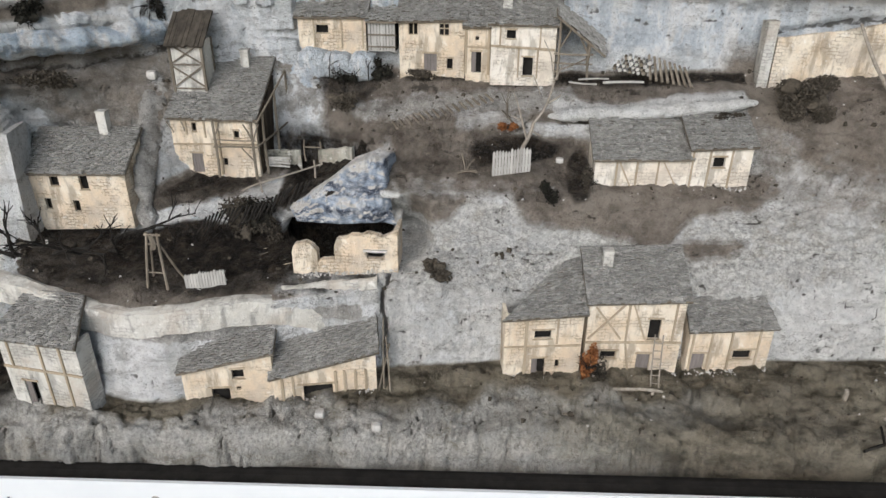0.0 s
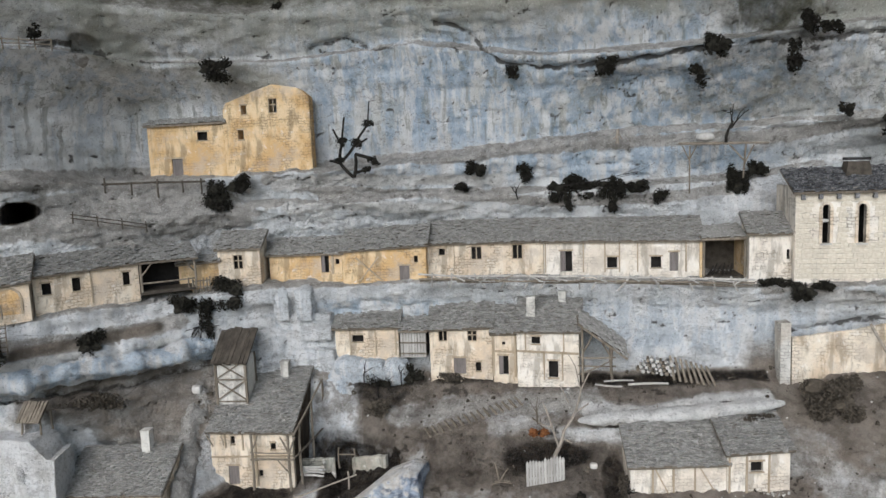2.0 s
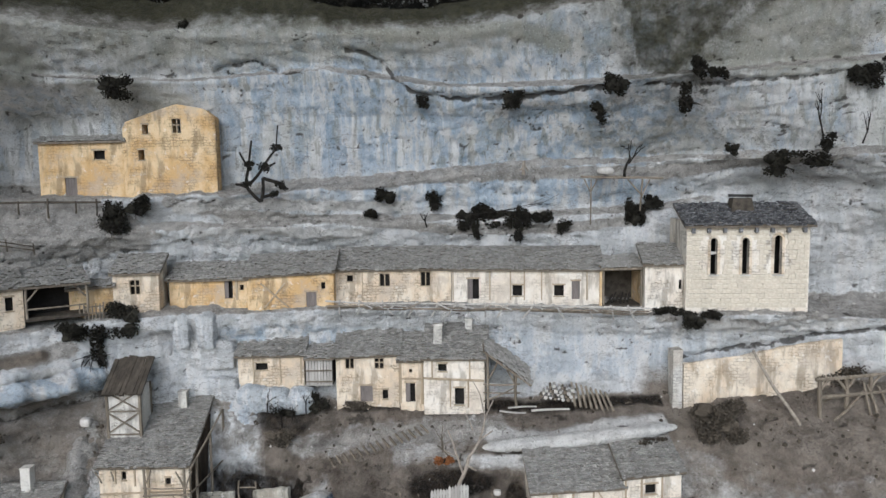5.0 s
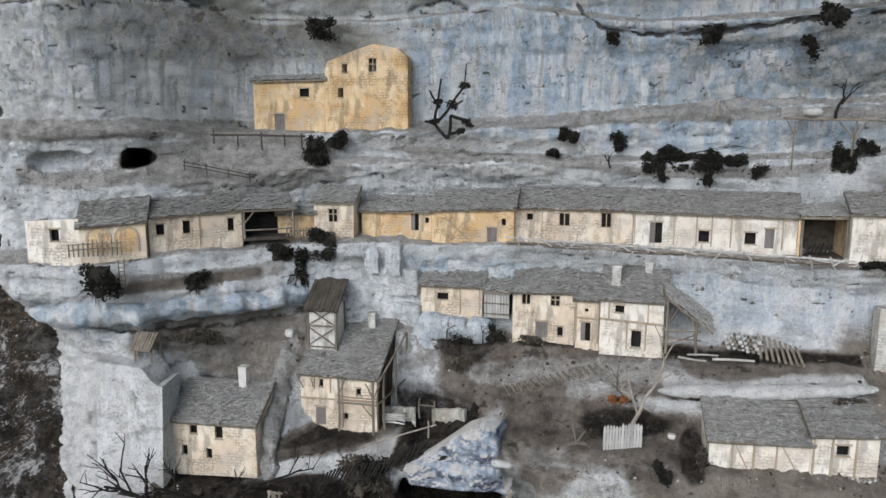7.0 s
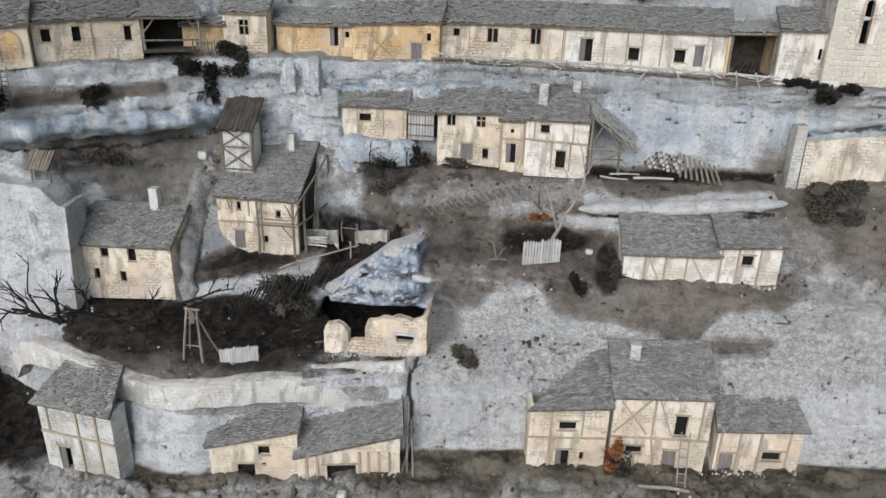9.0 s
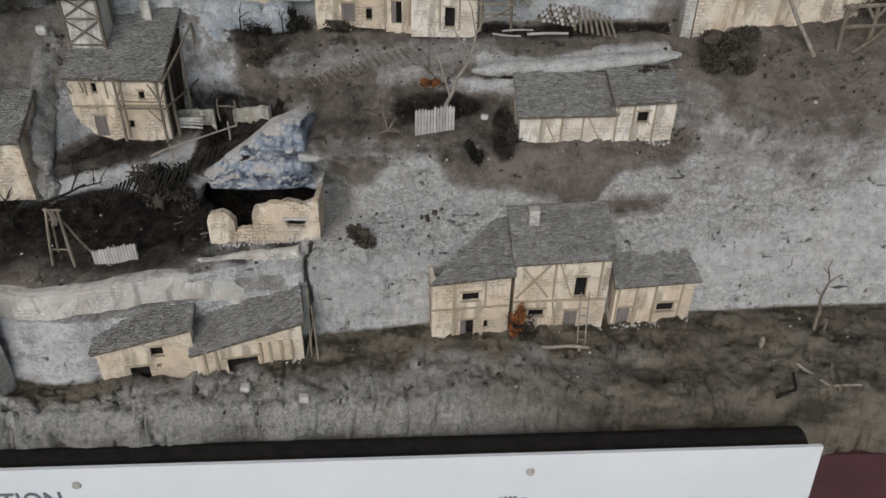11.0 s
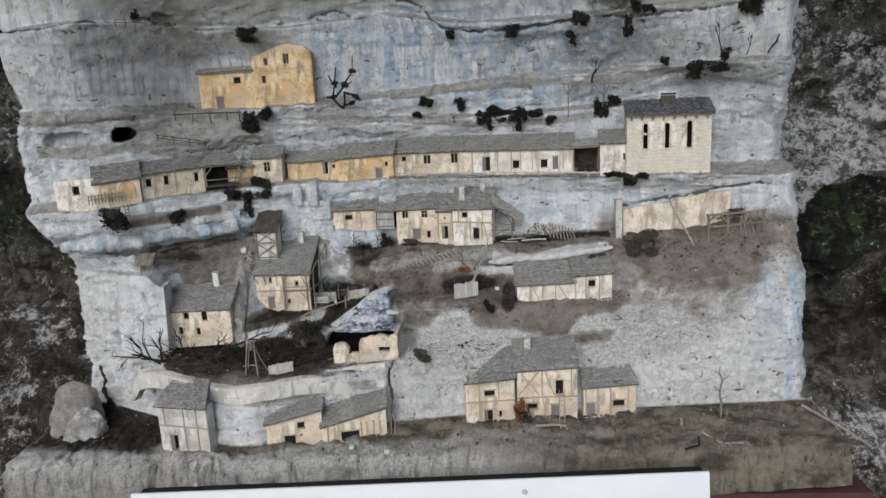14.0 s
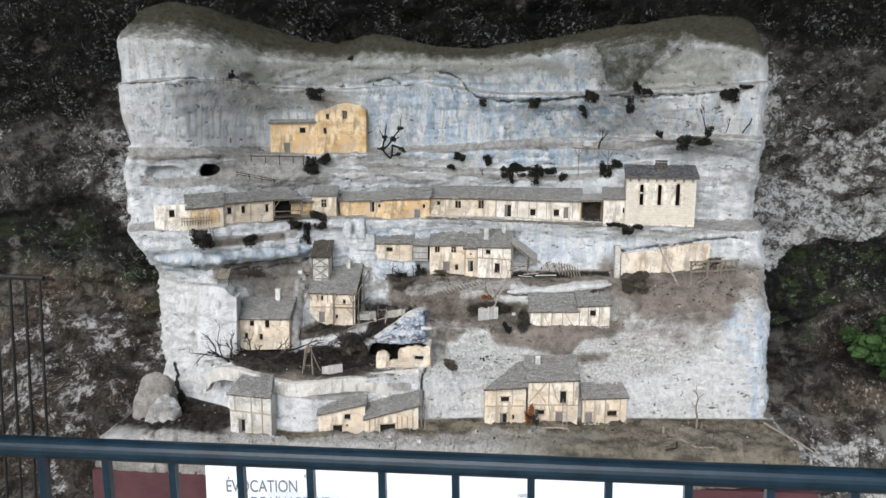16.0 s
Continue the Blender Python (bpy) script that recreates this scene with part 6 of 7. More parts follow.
def pole_fence(label, a, b, height, posts, rails=2, drop=.004, material=TIMBER):
    a, b = Vector(a), Vector(b)
    ob = thing("pole_fence", label, "fence")
    for k in range(posts):
        p = a.lerp(b, (k + .05) / (posts - .9))
        bm = bmesh.new()
        stick(bm, p + Vector((0, 0, -drop)), p + Vector((random.uniform(-.001, .001), 0, height * random.uniform(.9, 1.25))), .001, .0008)
        part("post", bm, material, ob)
    for r in range(rails):
        z = Vector((0, -.001, height * (.35 + .5 * r)))
        bm = bmesh.new()
        stick(bm, a + z, b + z + Vector((0, 0, random.uniform(-.001, .001))), .0009, .0009, 6, .001, 4)
        part("rail", bm, material, ob)
    return ob


frame_thing("plank_walk", "dark plank walk on short posts before the ochre house", "walkway", None, [
    ((-.442, 1.285, .583), (-.372, 1.318, .583), .0018, "plank"), ((-.378, 1.315, .5825), (-.312, 1.342, .581), .0018, "plank"), ((-.436, 1.283, .570), (-.436, 1.283, .592), .0013), ((-.404, 1.298, .566), (-.404, 1.298, .585), .0013),
    ((-.372, 1.313, .560), (-.372, 1.313, .588), .0015), ((-.340, 1.326, .566), (-.340, 1.326, .584), .0013), ((-.316, 1.336, .562), (-.316, 1.336, .586), .0013)], DARK_TIMBER)
pole_fence("leaning pole fence on the sloping ledge", (-.455, 1.23, .536), (-.375, 1.282, .516), .010, 4, material=DARK_TIMBER)
pole_fence("small balcony balustrade of thin poles", (-.522, 1.072, .430), (-.462, 1.098, .432), .014, 12)
pole_fence("low pole fence at the annex", (-.305, 1.268, .43), (-.285, 1.278, .43), .014, 6)
frame_thing("plank_bridge", "thin plank bridge on forked poles along the high ledge", "bridge", None, [
    ((.384, 1.418, .608), (.44, 1.414, .607), .0018, "plank"), ((.432, 1.412, .6065), (.506, 1.408, .604), .0018, "plank"), ((.386, 1.406, .607), (.50, 1.400, .604), .0014, "plank"),
    ((.398, 1.408, .604), (.397, 1.405, .536), .0012), ((.397, 1.407, .585), (.388, 1.407, .604), .001, "fork"), ((.397, 1.407, .585), (.407, 1.407, .604), .001, "fork"),
    ((.474, 1.405, .603), (.470, 1.402, .556), .0014), ((.472, 1.404, .575), (.485, 1.405, .602), .0011, "fork"), ((.472, 1.404, .58), (.452, 1.405, .603), .0012, "fork")], TIMBER)
rock("rounded pale stone on the plank bridge", (.420, 1.412, .616), (.013, .008, .0065), 37, STONE, square=.1, rough=.1)
BRIDGE_BRANCH = (.448, 1.408, .604)
# short upright with two arms, in place of a tiny figure-like shape
frame_thing("stump", "small pale figure-like upright with two side twigs on the high ledge", "post", pose(.299, 1.432, .612), [((0, 0, 0), (.001, 0, .022), .0026), ((.001, 0, .016), (.007, 0, .006), .0012, "twig"), ((.001, 0, .016), (-.006, 0, .007), .0012, "twig")], PALE_TWIG)
pole_fence("small railing below a cliff hole", (-.46, 1.145, .757), (-.415, 1.175, .757), .010, 4)
# trestle in the yard
frame_thing("trestle", "weathered timber hoist trestle in the yard", "trestle", pose(-.21, 1.015, .106), [
    ((-.012, -.006, 0), (-.004, 0, .068), .0016), ((.012, -.006, 0), (.008, 0, .068), .0018), ((.024, .016, 0), (.008, .004, .05), .0014), ((-.016, .016, 0), (-.004, .004, .05), .0014),
    ((-.007, 0, .066), (.012, 0, .066), .0016, "rail"), ((-.005, 0, .054), (.01, 0, .054), .0012, "rail"), ((-.009, -.004, .02), (.011, -.004, .02), .001, "rail"), ((.0, .0, .048), (.0, 0, .066), .0036, "winch")])
table = frame_thing("roof_stand", "small slatted timber stand on the rock top", "stand", pose(-.452, 1.095, .284), [
    ((.0, 0, 0), (.0, 0, .022), .0013), ((.026, 0, 0), (.026, 0, .022), .0013), ((.0, .02, 0), (.0, .02, .024), .0013), ((.026, .02, 0), (.026, .02, .024), .0013)])
for k in range(7):
    bm = bmesh.new()
    box(bm, (-.003 + k * .0046, -.014, 0), (.0008 + k * .0046, .014, .002), Matrix.Translation((0, .006, .026)) @ Matrix.Rotation(radians(48), 4, "X"), wob=.0006)
    part("slat", bm, TIMBER, table)
# scaffold on the right terrace
bush_behind = (.712, 1.268, .338)
frame_thing("scaffold", "grey pole scaffold on the brown terrace", "scaffold", pose(.655, 1.226, .296, 0, -2, 0), [
    ((0, 0, 0), (0, 0, .05), .0030), ((.036, .006, 0), (.036, .006, .05), .0030), ((.07, .01, 0), (.07, .01, .05), .0030), ((.104, .012, .004), (.104, .012, .052), .0030),
    ((-.004, .002, .05), (.11, .012, .052), .0026, "rail"), ((0, .002, .027), (.106, .01, .03), .0024, "rail"), ((.036, .006, .034), (.024, .003, .049), .0018, "brace"), ((.036, .006, .034), (.048, .008, .049), .0018, "brace"),
    ((.07, .01, .034), (.082, .01, .05), .0018, "brace"), ((.104, .012, .036), (.092, .01, .05), .0018, "brace"), ((0, 0, .036), (.012, .002, .049), .0018, "brace"), ((-.006, .03, .002), (.034, .006, .027), .0016, "pole"), ((.012, -.01, 0), (.06, .01, .03), .0019, "pole"),
    ((.06, -.008, 0), (.062, .012, .04), .0019, "pole"), ((.068, -.01, 0), (.066, .012, .038), .0019, "pole"), ((.085, -.006, 0), (.08, .012, .036), .0019, "pole")])
frame_thing("leaning_pole", "pale knotted pole leaning on the garden wall", "pole", None, [((.625, 1.214, .291), (.605, 1.245, .33), .0024, "lower_pole"), ((.605, 1.245, .33), (.587, 1.27, .374), .0021, "upper_pole")], PALE_TWIG)
# stacked logs by the path
stack = thing("log_pile", "stack of pale round logs beside the path", "log pile", pose(.306, 1.276, .308, 0, 9, 0))
for r in range(4):
    for k in range(8 - r + (r % 2)):
        bm = bmesh.new()
        u, z = .0062 * k + .003 * r + random.uniform(-.001, .001), .0035 + .0052 * r + random.uniform(-.0009, .0009)
        stick(bm, (u, random.uniform(-.002, .002), z), (u + .002, .014, z + .001), random.uniform(.0016, .0028), None, 8)
        part("log", bm, PLANK if (k + r) % 3 else TIMBER, stack)
for k in range(8):
    bm = bmesh.new()
    stick(bm, (.046 + k * .0075, -.008, .0), (.040 + k * .0068, .014, .026 - k * .001), .0019, .0016)
    part("pole", bm, TIMBER, stack)
# sleepers up the path
A, B = Vector((.03, 1.222, .242)), Vector((.148, 1.266, .270))
steps = thing("log_steps", "row of weathered log steps up the path", "steps")
for k in range(15):
    p = A.lerp(B, k / 14)
    bm = bmesh.new()
    stick(bm, p + Vector((.006, -.013, .001)), p + Vector((-.005, .011, .003)), .0017, .0014, 6, .0006, 2)
    part("step", bm, TIMBER, steps)
# ladder, bench, poles by the riverside houses
lad = [((-.0045, 0, 0), (-.0045, .018, .062), .0009, "rail"), ((.0045, 0, 0), (.0045, .018, .062), .0009, "rail")]
lad += [((-.0045, .018 * f, .062 * f), (.0045, .018 * f, .062 * f), .0007, "rung") for f in (.1, .25, .4, .55, .7, .85)]
frame_thing("ladder", "thin pale ladder leaning on the timbered house", "ladder", pose(.361, 1.028, .002), lad, PALE_TWIG)
frame_thing("ladder", "small ladder leaning below the arched house", "ladder", pose(-.452, 1.083, .388, 0, 0, 40), [((a[0] * .8, a[1], a[2] * .55), (b[0] * .8, b[1], b[2] * .55), r, n) for a, b, r, n in lad], TIMBER)
frame_thing("log_bench", "bent pale log bench on two stubs", "bench", pose(.312, 1.014, .002), [((0, 0, .006), (.03, .001, .008), .0022, "seat"), ((.03, .001, .008), (.056, .004, .004), .0022, "seat"), ((.006, .001, 0), (.006, .001, .007), .002, "leg"), ((.045, .003, 0), (.045, .003, .006), .002, "leg")], PALE_TWIG)
frame_thing("leaning_poles", "three thin poles leaning at the fissure", "poles", pose(.05, .998, -.004), [((0, 0, 0), (-.002, .02, .085), .0012), ((.008, -.004, 0), (.0, .02, .06), .0012), ((-.006, -.003, 0), (.004, .02, .05), .0012)], TIMBER)
frame_thing("plank_stack", "loose grey planks stacked by the tower house", "planks", pose(-.148, 1.222, .178), [((0, 0, .002 + k * .0028), (.034, .004 * (k % 3 - 1), .003 + k * .0028), .0016, "plank") for k in range(5)], PLANK)
frame_thing("garden_frame", "broken timber cart frame in the garden", "cart", pose(.118, 1.15, .207), [((0, 0, .002), (.022, .006, .004), .0011), ((.004, .008, .002), (.024, .0, .004), .0011), ((.01, .004, .003), (.004, .012, .024), .0011), ((.01, .004, .003), (.02, .014, .016), .0009)], TIMBER)
frame_thing("broken_fence", "broken timber gate in the dark gap", "gate", pose(-.1, 1.246, .18), [((0, 0, 0), (0, 0, .03), .0013), ((.022, 0, 0), (.022, 0, .028), .0013), ((0, 0, .02), (.022, 0, .02), .001, "rail")], TIMBER)

# side railing by the rock wall
side_rail = thing("side_railing", "black iron railing beside the rock wall", "railing", pose(-1.03, 1.27, .25, 0, 2, 6))
bm = bmesh.new()
stick(bm, (0, 0, 0), (-1.2, 0, 0), .007, sides=12)
part("top_rail", bm, IRON, side_rail)
for k in range(28):
    bm = bmesh.new()
    stick(bm, (-.012 - k * .041, 0, -1.3), (-.012 - k * .041, 0, 0), .004, sides=8)
    part("bar", bm, IRON, side_rail)

# ---- plants ----


def foliage(bm, centre, size, count, leaf=.0019):
    centre = Vector(centre)
    lumps = [Vector([random.uniform(-.72, .72) * s for s in size]) for _ in range(11)]
    for _ in range(count):
        p = Vector([random.gauss(0, 1) for _ in range(3)]).normalized() * random.random() ** .5 * .62
        q = random.choice(lumps)
        p = centre + q + Vector((p.x * size[0], p.y * size[1], p.z * size[2])) * .75
        u = Vector([random.uniform(-1, 1) for _ in range(3)]).normalized() * leaf * random.uniform(.6, 1.3)
        v = u.cross(Vector([random.uniform(-1, 1) for _ in range(3)])).normalized() * leaf * .7
        vs = [bm.verts.new(p + w) for w in (-u, v * .8, u, -v)]
        bm.faces.new(vs[:3]), bm.faces.new((vs[0], vs[2], vs[3]))


def branch(bm, a, way, length, r, depth, droop=0.0, spread=.7):
    a, way = Vector(a), Vector(way).normalized()
    b = a + way * length * random.uniform(.8, 1.15)
    stick(bm, a, b, r, r * .66, 5, r * 1.3, 3)
    if depth:
        for _ in range(random.choice((2, 2, 3))):
            w = way + Vector([random.uniform(-1, 1) * spread for _ in range(3)]) + Vector((0, 0, -droop))
            branch(bm, a.lerp(b, random.uniform(.55, 1.0)), w, length * random.uniform(.55, .8), r * .62, depth - 1, droop, spread)


def bush(label, at, size, count, material=LEAF, hang=0.0, name="bush", leaf=.0021):
    ob = thing(name, label, "bush", Matrix.Translation(Vector(at)))
    bm = bmesh.new()
    for _ in range(4):
        branch(bm, (random.uniform(-.3, .3) * size[0], size[1] * .3, -size[2] * .6), (random.uniform(-.6, .6), -.6, .7 - hang), size[2] * .9, .0009, 2, hang)
    part("stem", bm, TWIG, ob)
    bm = bmesh.new()
    for _ in range(6 if size[2] > .45 * size[0] and size[0] >= .011 else 0):
        p = Vector([random.uniform(-.75, .75) * v for v in size])
        r = random.uniform(.36, .58)
        ball = bmesh.ops.create_icosphere(bm, subdivisions=2, radius=1)["verts"]
        for v in ball:
            q = Vector((v.co.x * size[0], v.co.y * size[1], v.co.z * size[2])) * r + p
            v.co = q * (1 + .35 * noise.fractal(q * 160, .7, 2.1, 3))
    foliage(bm, (0, 0, 0), tuple(1.4 * v for v in size), int(count * 3.2), leaf)
    tagged(part("foliage", bm, material, ob), kind="stuff")
    return ob


def dead_tree(label, at, way, length, r, depth, material=TWIG, droop=0.0, spread=.7, name="dead_tree", seed=1):
    random.seed(seed)
    ob = thing(name, label, "dead tree", Matrix.Translation(Vector(at)))
    bm = bmesh.new()
    branch(bm, (0, 0, 0), way, length, r, depth, droop, spread)
    part("trunk", bm, material, ob)
    return ob


random.seed(7)
bush("large round dark lichen bush on the brown slope", (.52, 1.220, .299), (.023, .015, .018), 1900, BROWN_LEAF)
for at, size, n in (((-.475, 1.07, .398), (.018, .012, .018), 600), ((-.405, 1.17, .378), (.014, .01, .014), 420), ((-.32, 1.25, .412), (.018, .01, .010), 420), ((-.262, 1.288, .42), (.02, .012, .016), 620), ((-.29, 1.262, .39), (.008, .008, .022), 320)):
    bush("dark lichen bush hanging on the ledge below the street", at, size, n, LEAF, .6)
for at, size, n in (((-.302, 1.352, .556), (.014, .008, .018), 420), ((-.268, 1.36, .573), (.014, .008, .012), 380)):
    bush("dark bush hanging below the ochre houses", at, size, n, LEAF, .5)
for at, size, n in (((.087, 1.413, .585), (.012, .009, .010), 360), ((.065, 1.418, .556), (.009, .006, .005), 180), ((.163, 1.43, .575), (.010, .007, .012), 300), ((.21, 1.425, .548), (.013, .007, .013), 360), ((.238, 1.432, .556), (.014, .007, .010), 360),
                    ((.268, 1.43, .545), (.018, .007, .010), 380), ((.297, 1.424, .548), (.010, .007, .013), 320), ((.327, 1.424, .547), (.012, .007, .008), 280), ((.362, 1.426, .532), (.008, .006, .008), 150), ((.225, 1.42, .527), (.005, .005, .012), 150), ((.29, 1.418, .525), (.005, .005, .012), 150)):
    bush("dark ivy clump trailing from the cliff ledge", at, size, n, LEAF, .5, name="ivy")
for at, size, n in (((.47, 1.428, .552), (.012, .008, .016), 400), ((.497, 1.434, .566), (.011, .008, .009), 300), ((.513, 1.282, .414), (.011, .007, .009), 280), ((.478, 1.304, .421), (.012, .006, .005), 200), ((.495, 1.304, .42), (.008, .006, .006), 150), ((.535, 1.283, .42), (.009, .006, .006), 160)):
    bush("dark bush at the church ledge", at, size, n)
for at, size, n in (((.645, 1.345, .620), (.014, .008, .014), 420), ((.672, 1.31, .626), (.022, .008, .009), 420), ((.693, 1.305, .648), (.008, .006, .010), 180), ((.524, 1.312, .754), (.010, .007, .012), 280), ((.51, 1.33, .712), (.008, .006, .016), 260), ((.42, 1.346, .735), (.013, .007, .011), 320),
                    ((.28, 1.388, .722), (.012, .006, .010), 260), ((-.2, 1.387, .825), (.008, .006, .012), 240), ((-.248, 1.385, .832), (.012, .006, .008), 220), ((-.285, 1.346, .742), (.018, .007, .013), 380), ((.404, 1.38, .698), (.008, .006, .012), 200), ((.59, 1.366, .644), (.007, .005, .007), 140), ((.147, 1.413, .724), (.008, .005, .008), 130), ((.735, 1.29, .735), (.018, .008, .013), 420), ((.765, 1.28, .75), (.012, .006, .005), 150), ((.548, 1.305, .742), (.010, .006, .006), 180), ((-.428, 1.16, .775), (.005, .005, .006), 90)):
    bush("small dark plant rooted in the upper cliff", at, size, n, LEAF, .4)
for at, size, n, mat in (((.107, 1.045, .132), (.012, .008, .010), 260, BROWN_LEAF), ((.228, 1.124, .198), (.008, .006, .011), 220, LEAF), ((-.15, 1.123, .145), (.016, .010, .020), 420, BROWN_LEAF), ((-.128, 1.126, .15), (.016, .010, .018), 420, LEAF), ((-.11, 1.12, .132), (.010, .008, .014), 240, BROWN_LEAF), ((-.05, 1.272, .258), (.016, .010, .009), 200, BROWN_LEAF), ((-.055, 1.315, .285), (.016, .010, .010), 260, LEAF), ((-.005, 1.318, .292), (.012, .008, .012), 280, LEAF), ((.275, 1.16, .2), (.006, .008, .014), 180, BROWN_LEAF), ((.44, 1.21, .272), (.012, .006, .004), 120, BROWN_LEAF), ((-.42, 1.16, .302), (.04, .014, .008), 600, BROWN_LEAF), ((.06, 1.318, .288), (.02, .006, .004), 200, BROWN_LEAF)):
    bush("scrubby dry bush among the rocks", at, size, n, mat)
bush("dark dry scrub behind the pole scaffold", bush_behind, (.036, .008, .011), 420, BROWN_LEAF)
for at, size, n in (((1.265, 1.620, 0.052), (.06, .03, .035), 260), ((1.336, 1.620, 0.078), (.05, .03, .04), 240), ((1.349, 1.620, -0.010), (.05, .03, .03), 200)):
    bush("green fern tuft growing on the rock wall", at, size, n, FERN, .2, name="fern", leaf=.007)
bush("rusty orange ivy climbing the house corner", (.283, 1.034, .028), (.007, .005, .018), 330, STRAW, name="ivy")
bush("rusty orange plant on the pale ledge", (.175, 1.205, .252), (.009, .005, .004), 150, STRAW)
bush("dead brown vine at the timbered house", (.296, 1.03, .022), (.008, .005, .016), 60, BROWN_LEAF, name="vine")

frame_thing("dead_tree", "black gnarled dead tree beside the ochre house", "dead tree", None, [
    ((-.091, 1.372, .578), (-.112, 1.37, .602), .00302, "stem"), ((-.112, 1.37, .602), (-.106, 1.368, .628), .00259, "stem"), ((-.106, 1.368, .628), (-.101, 1.37, .667), .00187, "stem"),
    ((-.106, 1.368, .628), (-.118, 1.366, .650), .00172, "stem"), ((-.091, 1.372, .578), (-.086, 1.368, .612), .00302, "stem"), ((-.104, 1.37, .606), (-.082, 1.366, .632), .00244, "stem"),
    ((-.082, 1.366, .632), (-.064, 1.366, .655), .00187, "stem"), ((-.064, 1.366, .655), (-.061, 1.366, .688), .00115, "stem"), ((-.084, 1.366, .622), (-.066, 1.364, .634), .00158, "stem"),
    ((-.112, 1.37, .600), (-.124, 1.362, .604), .00244, "stem"), ((-.086, 1.368, .612), (-.056, 1.362, .604), .00288, "stem"), ((-.09, 1.37, .585), (-.07, 1.364, .590), .00244, "stem"), ((-.056, 1.362, .604), (-.048, 1.36, .596), .00259, "stem")], TWIG)
for at in ((-.058, 1.362, .602), (-.112, 1.37, .604), (-.084, 1.366, .628), (-.106, 1.368, .63), (-.07, 1.364, .59), (-.064, 1.366, .655)):
    bush("dark lichen tuft at the gnarled tree", at, (.006, .004, .005), 50, LEAF)
for k, (at, way, ln) in enumerate((((-.41, 1.05, .112), (-.55, -.5, .5), .045), ((-.39, 1.045, .118), (-.8, -.3, .25), .05), ((-.36, 1.05, .12), (.9, -.25, .3), .05), ((-.33, 1.06, .118), (-.3, -.5, .4), .04), ((-.30, 1.07, .118), (.6, -.6, .3), .035), ((-.35, 1.08, .12), (.3, -.8, .25), .04), ((-.4, 1.04, .12), (.2, -.3, .9), .03), ((-.29, 1.095, .13), (.9, -.2, .35), .045))):
    dead_tree("bare tangled branch lying in the yard", at, way, ln * 1.2, .0026, 3, TWIG, -.1, .8, name="dead_branch", seed=20 + k)
frame_thing("dead_tree", "tall pale forked dead tree before the path", "dead tree", None, [
    ((.186, 1.178, .205), (.196, 1.182, .236), .0030, "trunk"), ((.196, 1.182, .236), (.206, 1.184, .264), .0024, "trunk"), ((.199, 1.183, .245), (.188, 1.182, .282), .0016, "branch"), ((.188, 1.182, .282), (.181, 1.183, .300), .0010, "branch"),
    ((.206, 1.184, .264), (.220, 1.182, .288), .0018, "branch"), ((.220, 1.182, .288), (.227, 1.182, .316), .0014, "branch"), ((.220, 1.182, .288), (.236, 1.18, .300), .0011, "branch"), ((.227, 1.182, .316), (.221, 1.182, .345), .0009, "branch"), ((.227, 1.182, .316), (.237, 1.181, .338), .0009, "branch"),
    ((.203, 1.184, .256), (.216, 1.18, .250), .0011, "branch"), ((.192, 1.182, .268), (.176, 1.18, .276), .0010, "branch"), ((.221, 1.182, .345), (.212, 1.182, .362), .0007, "branch"), ((.212, 1.182, .30), (.202, 1.182, .322), .0008, "branch")], PALE_TWIG)
dead_tree("thin dead tree at the path edge", (.186, 1.212, .244), (-.5, -.3, .8), .04, .0014, 2, TIMBER, -.3, .6, seed=36)
dead_tree("bare twigs above the church", (.685, 1.30, .65), (-.25, -.1, 1), .035, .0015, 2, TWIG, -.3, .7, seed=45)
dead_tree("bare twigs on the far cliff ledge", (.725, 1.28, .645), (.3, -.1, 1), .022, .0012, 2, TWIG, -.3, .7, seed=47)
dead_tree("short bent stem on the far cliff ledge", (.76, 1.27, .645), (.5, -.1, .8), .025, .0018, 1, TWIG, -.3, .4, seed=48)
dead_tree("bare shrub above the street roofs", (.15, 1.41, .535), (-.2, -.4, .8), .018, .0012, 2, TWIG, -.3, .8, seed=49)
for k, (x, z) in enumerate(((-.075, .3), (-.04, .292), (-.02, .30), (-.055, .28))):
    dead_tree("bare thorny stems below the small house", (x, 1.305, z - .02), (.1, -.3, 1), .022, .0011, 2, TWIG, -.2, .8, name="thorn_bush", seed=60 + k)
frame_thing("dead_tree", "slender bare sapling on the brown riverside ground", "dead tree", None, [
    ((.647, 1.065, .004), (.648, 1.068, .032), .0026, "trunk"), ((.648, 1.068, .032), (.645, 1.070, .049), .0020, "trunk"), ((.645, 1.070, .049), (.649, 1.072, .070), .0015, "trunk"), ((.649, 1.072, .070), (.643, 1.074, .088), .0010, "trunk"), ((.643, 1.074, .088), (.645, 1.075, .099), .0007, "trunk"),
    ((.645, 1.070, .051), (.634, 1.068, .063), .0010, "twig"), ((.649, 1.072, .070), (.660, 1.070, .082), .0009, "twig"), ((.646, 1.073, .079), (.636, 1.072, .090), .0008, "twig"), ((.648, 1.068, .037), (.656, 1.064, .045), .0009, "twig"), ((.655, 1.060, .004), (.657, 1.062, .020), .0014, "root")], TIMBER)
frame_thing("fallen_branch", "pale crooked branch fallen on the brown ground", "branch", None, [((.60, 1.0, .006), (.625, .97, .002), .0022), ((.625, .97, .002), (.66, .972, .003), .0016), ((.62, .976, .003), (.64, 1.0, .006), .0014)], PALE_TWIG)
frame_thing("fallen_branch", "dark branch lying on the foreshore", "branch", None, [((.56, .95, .001), (.585, .962, .002), .0018), ((.585, .962, .002), (.59, .985, .006), .0015)], TWIG)
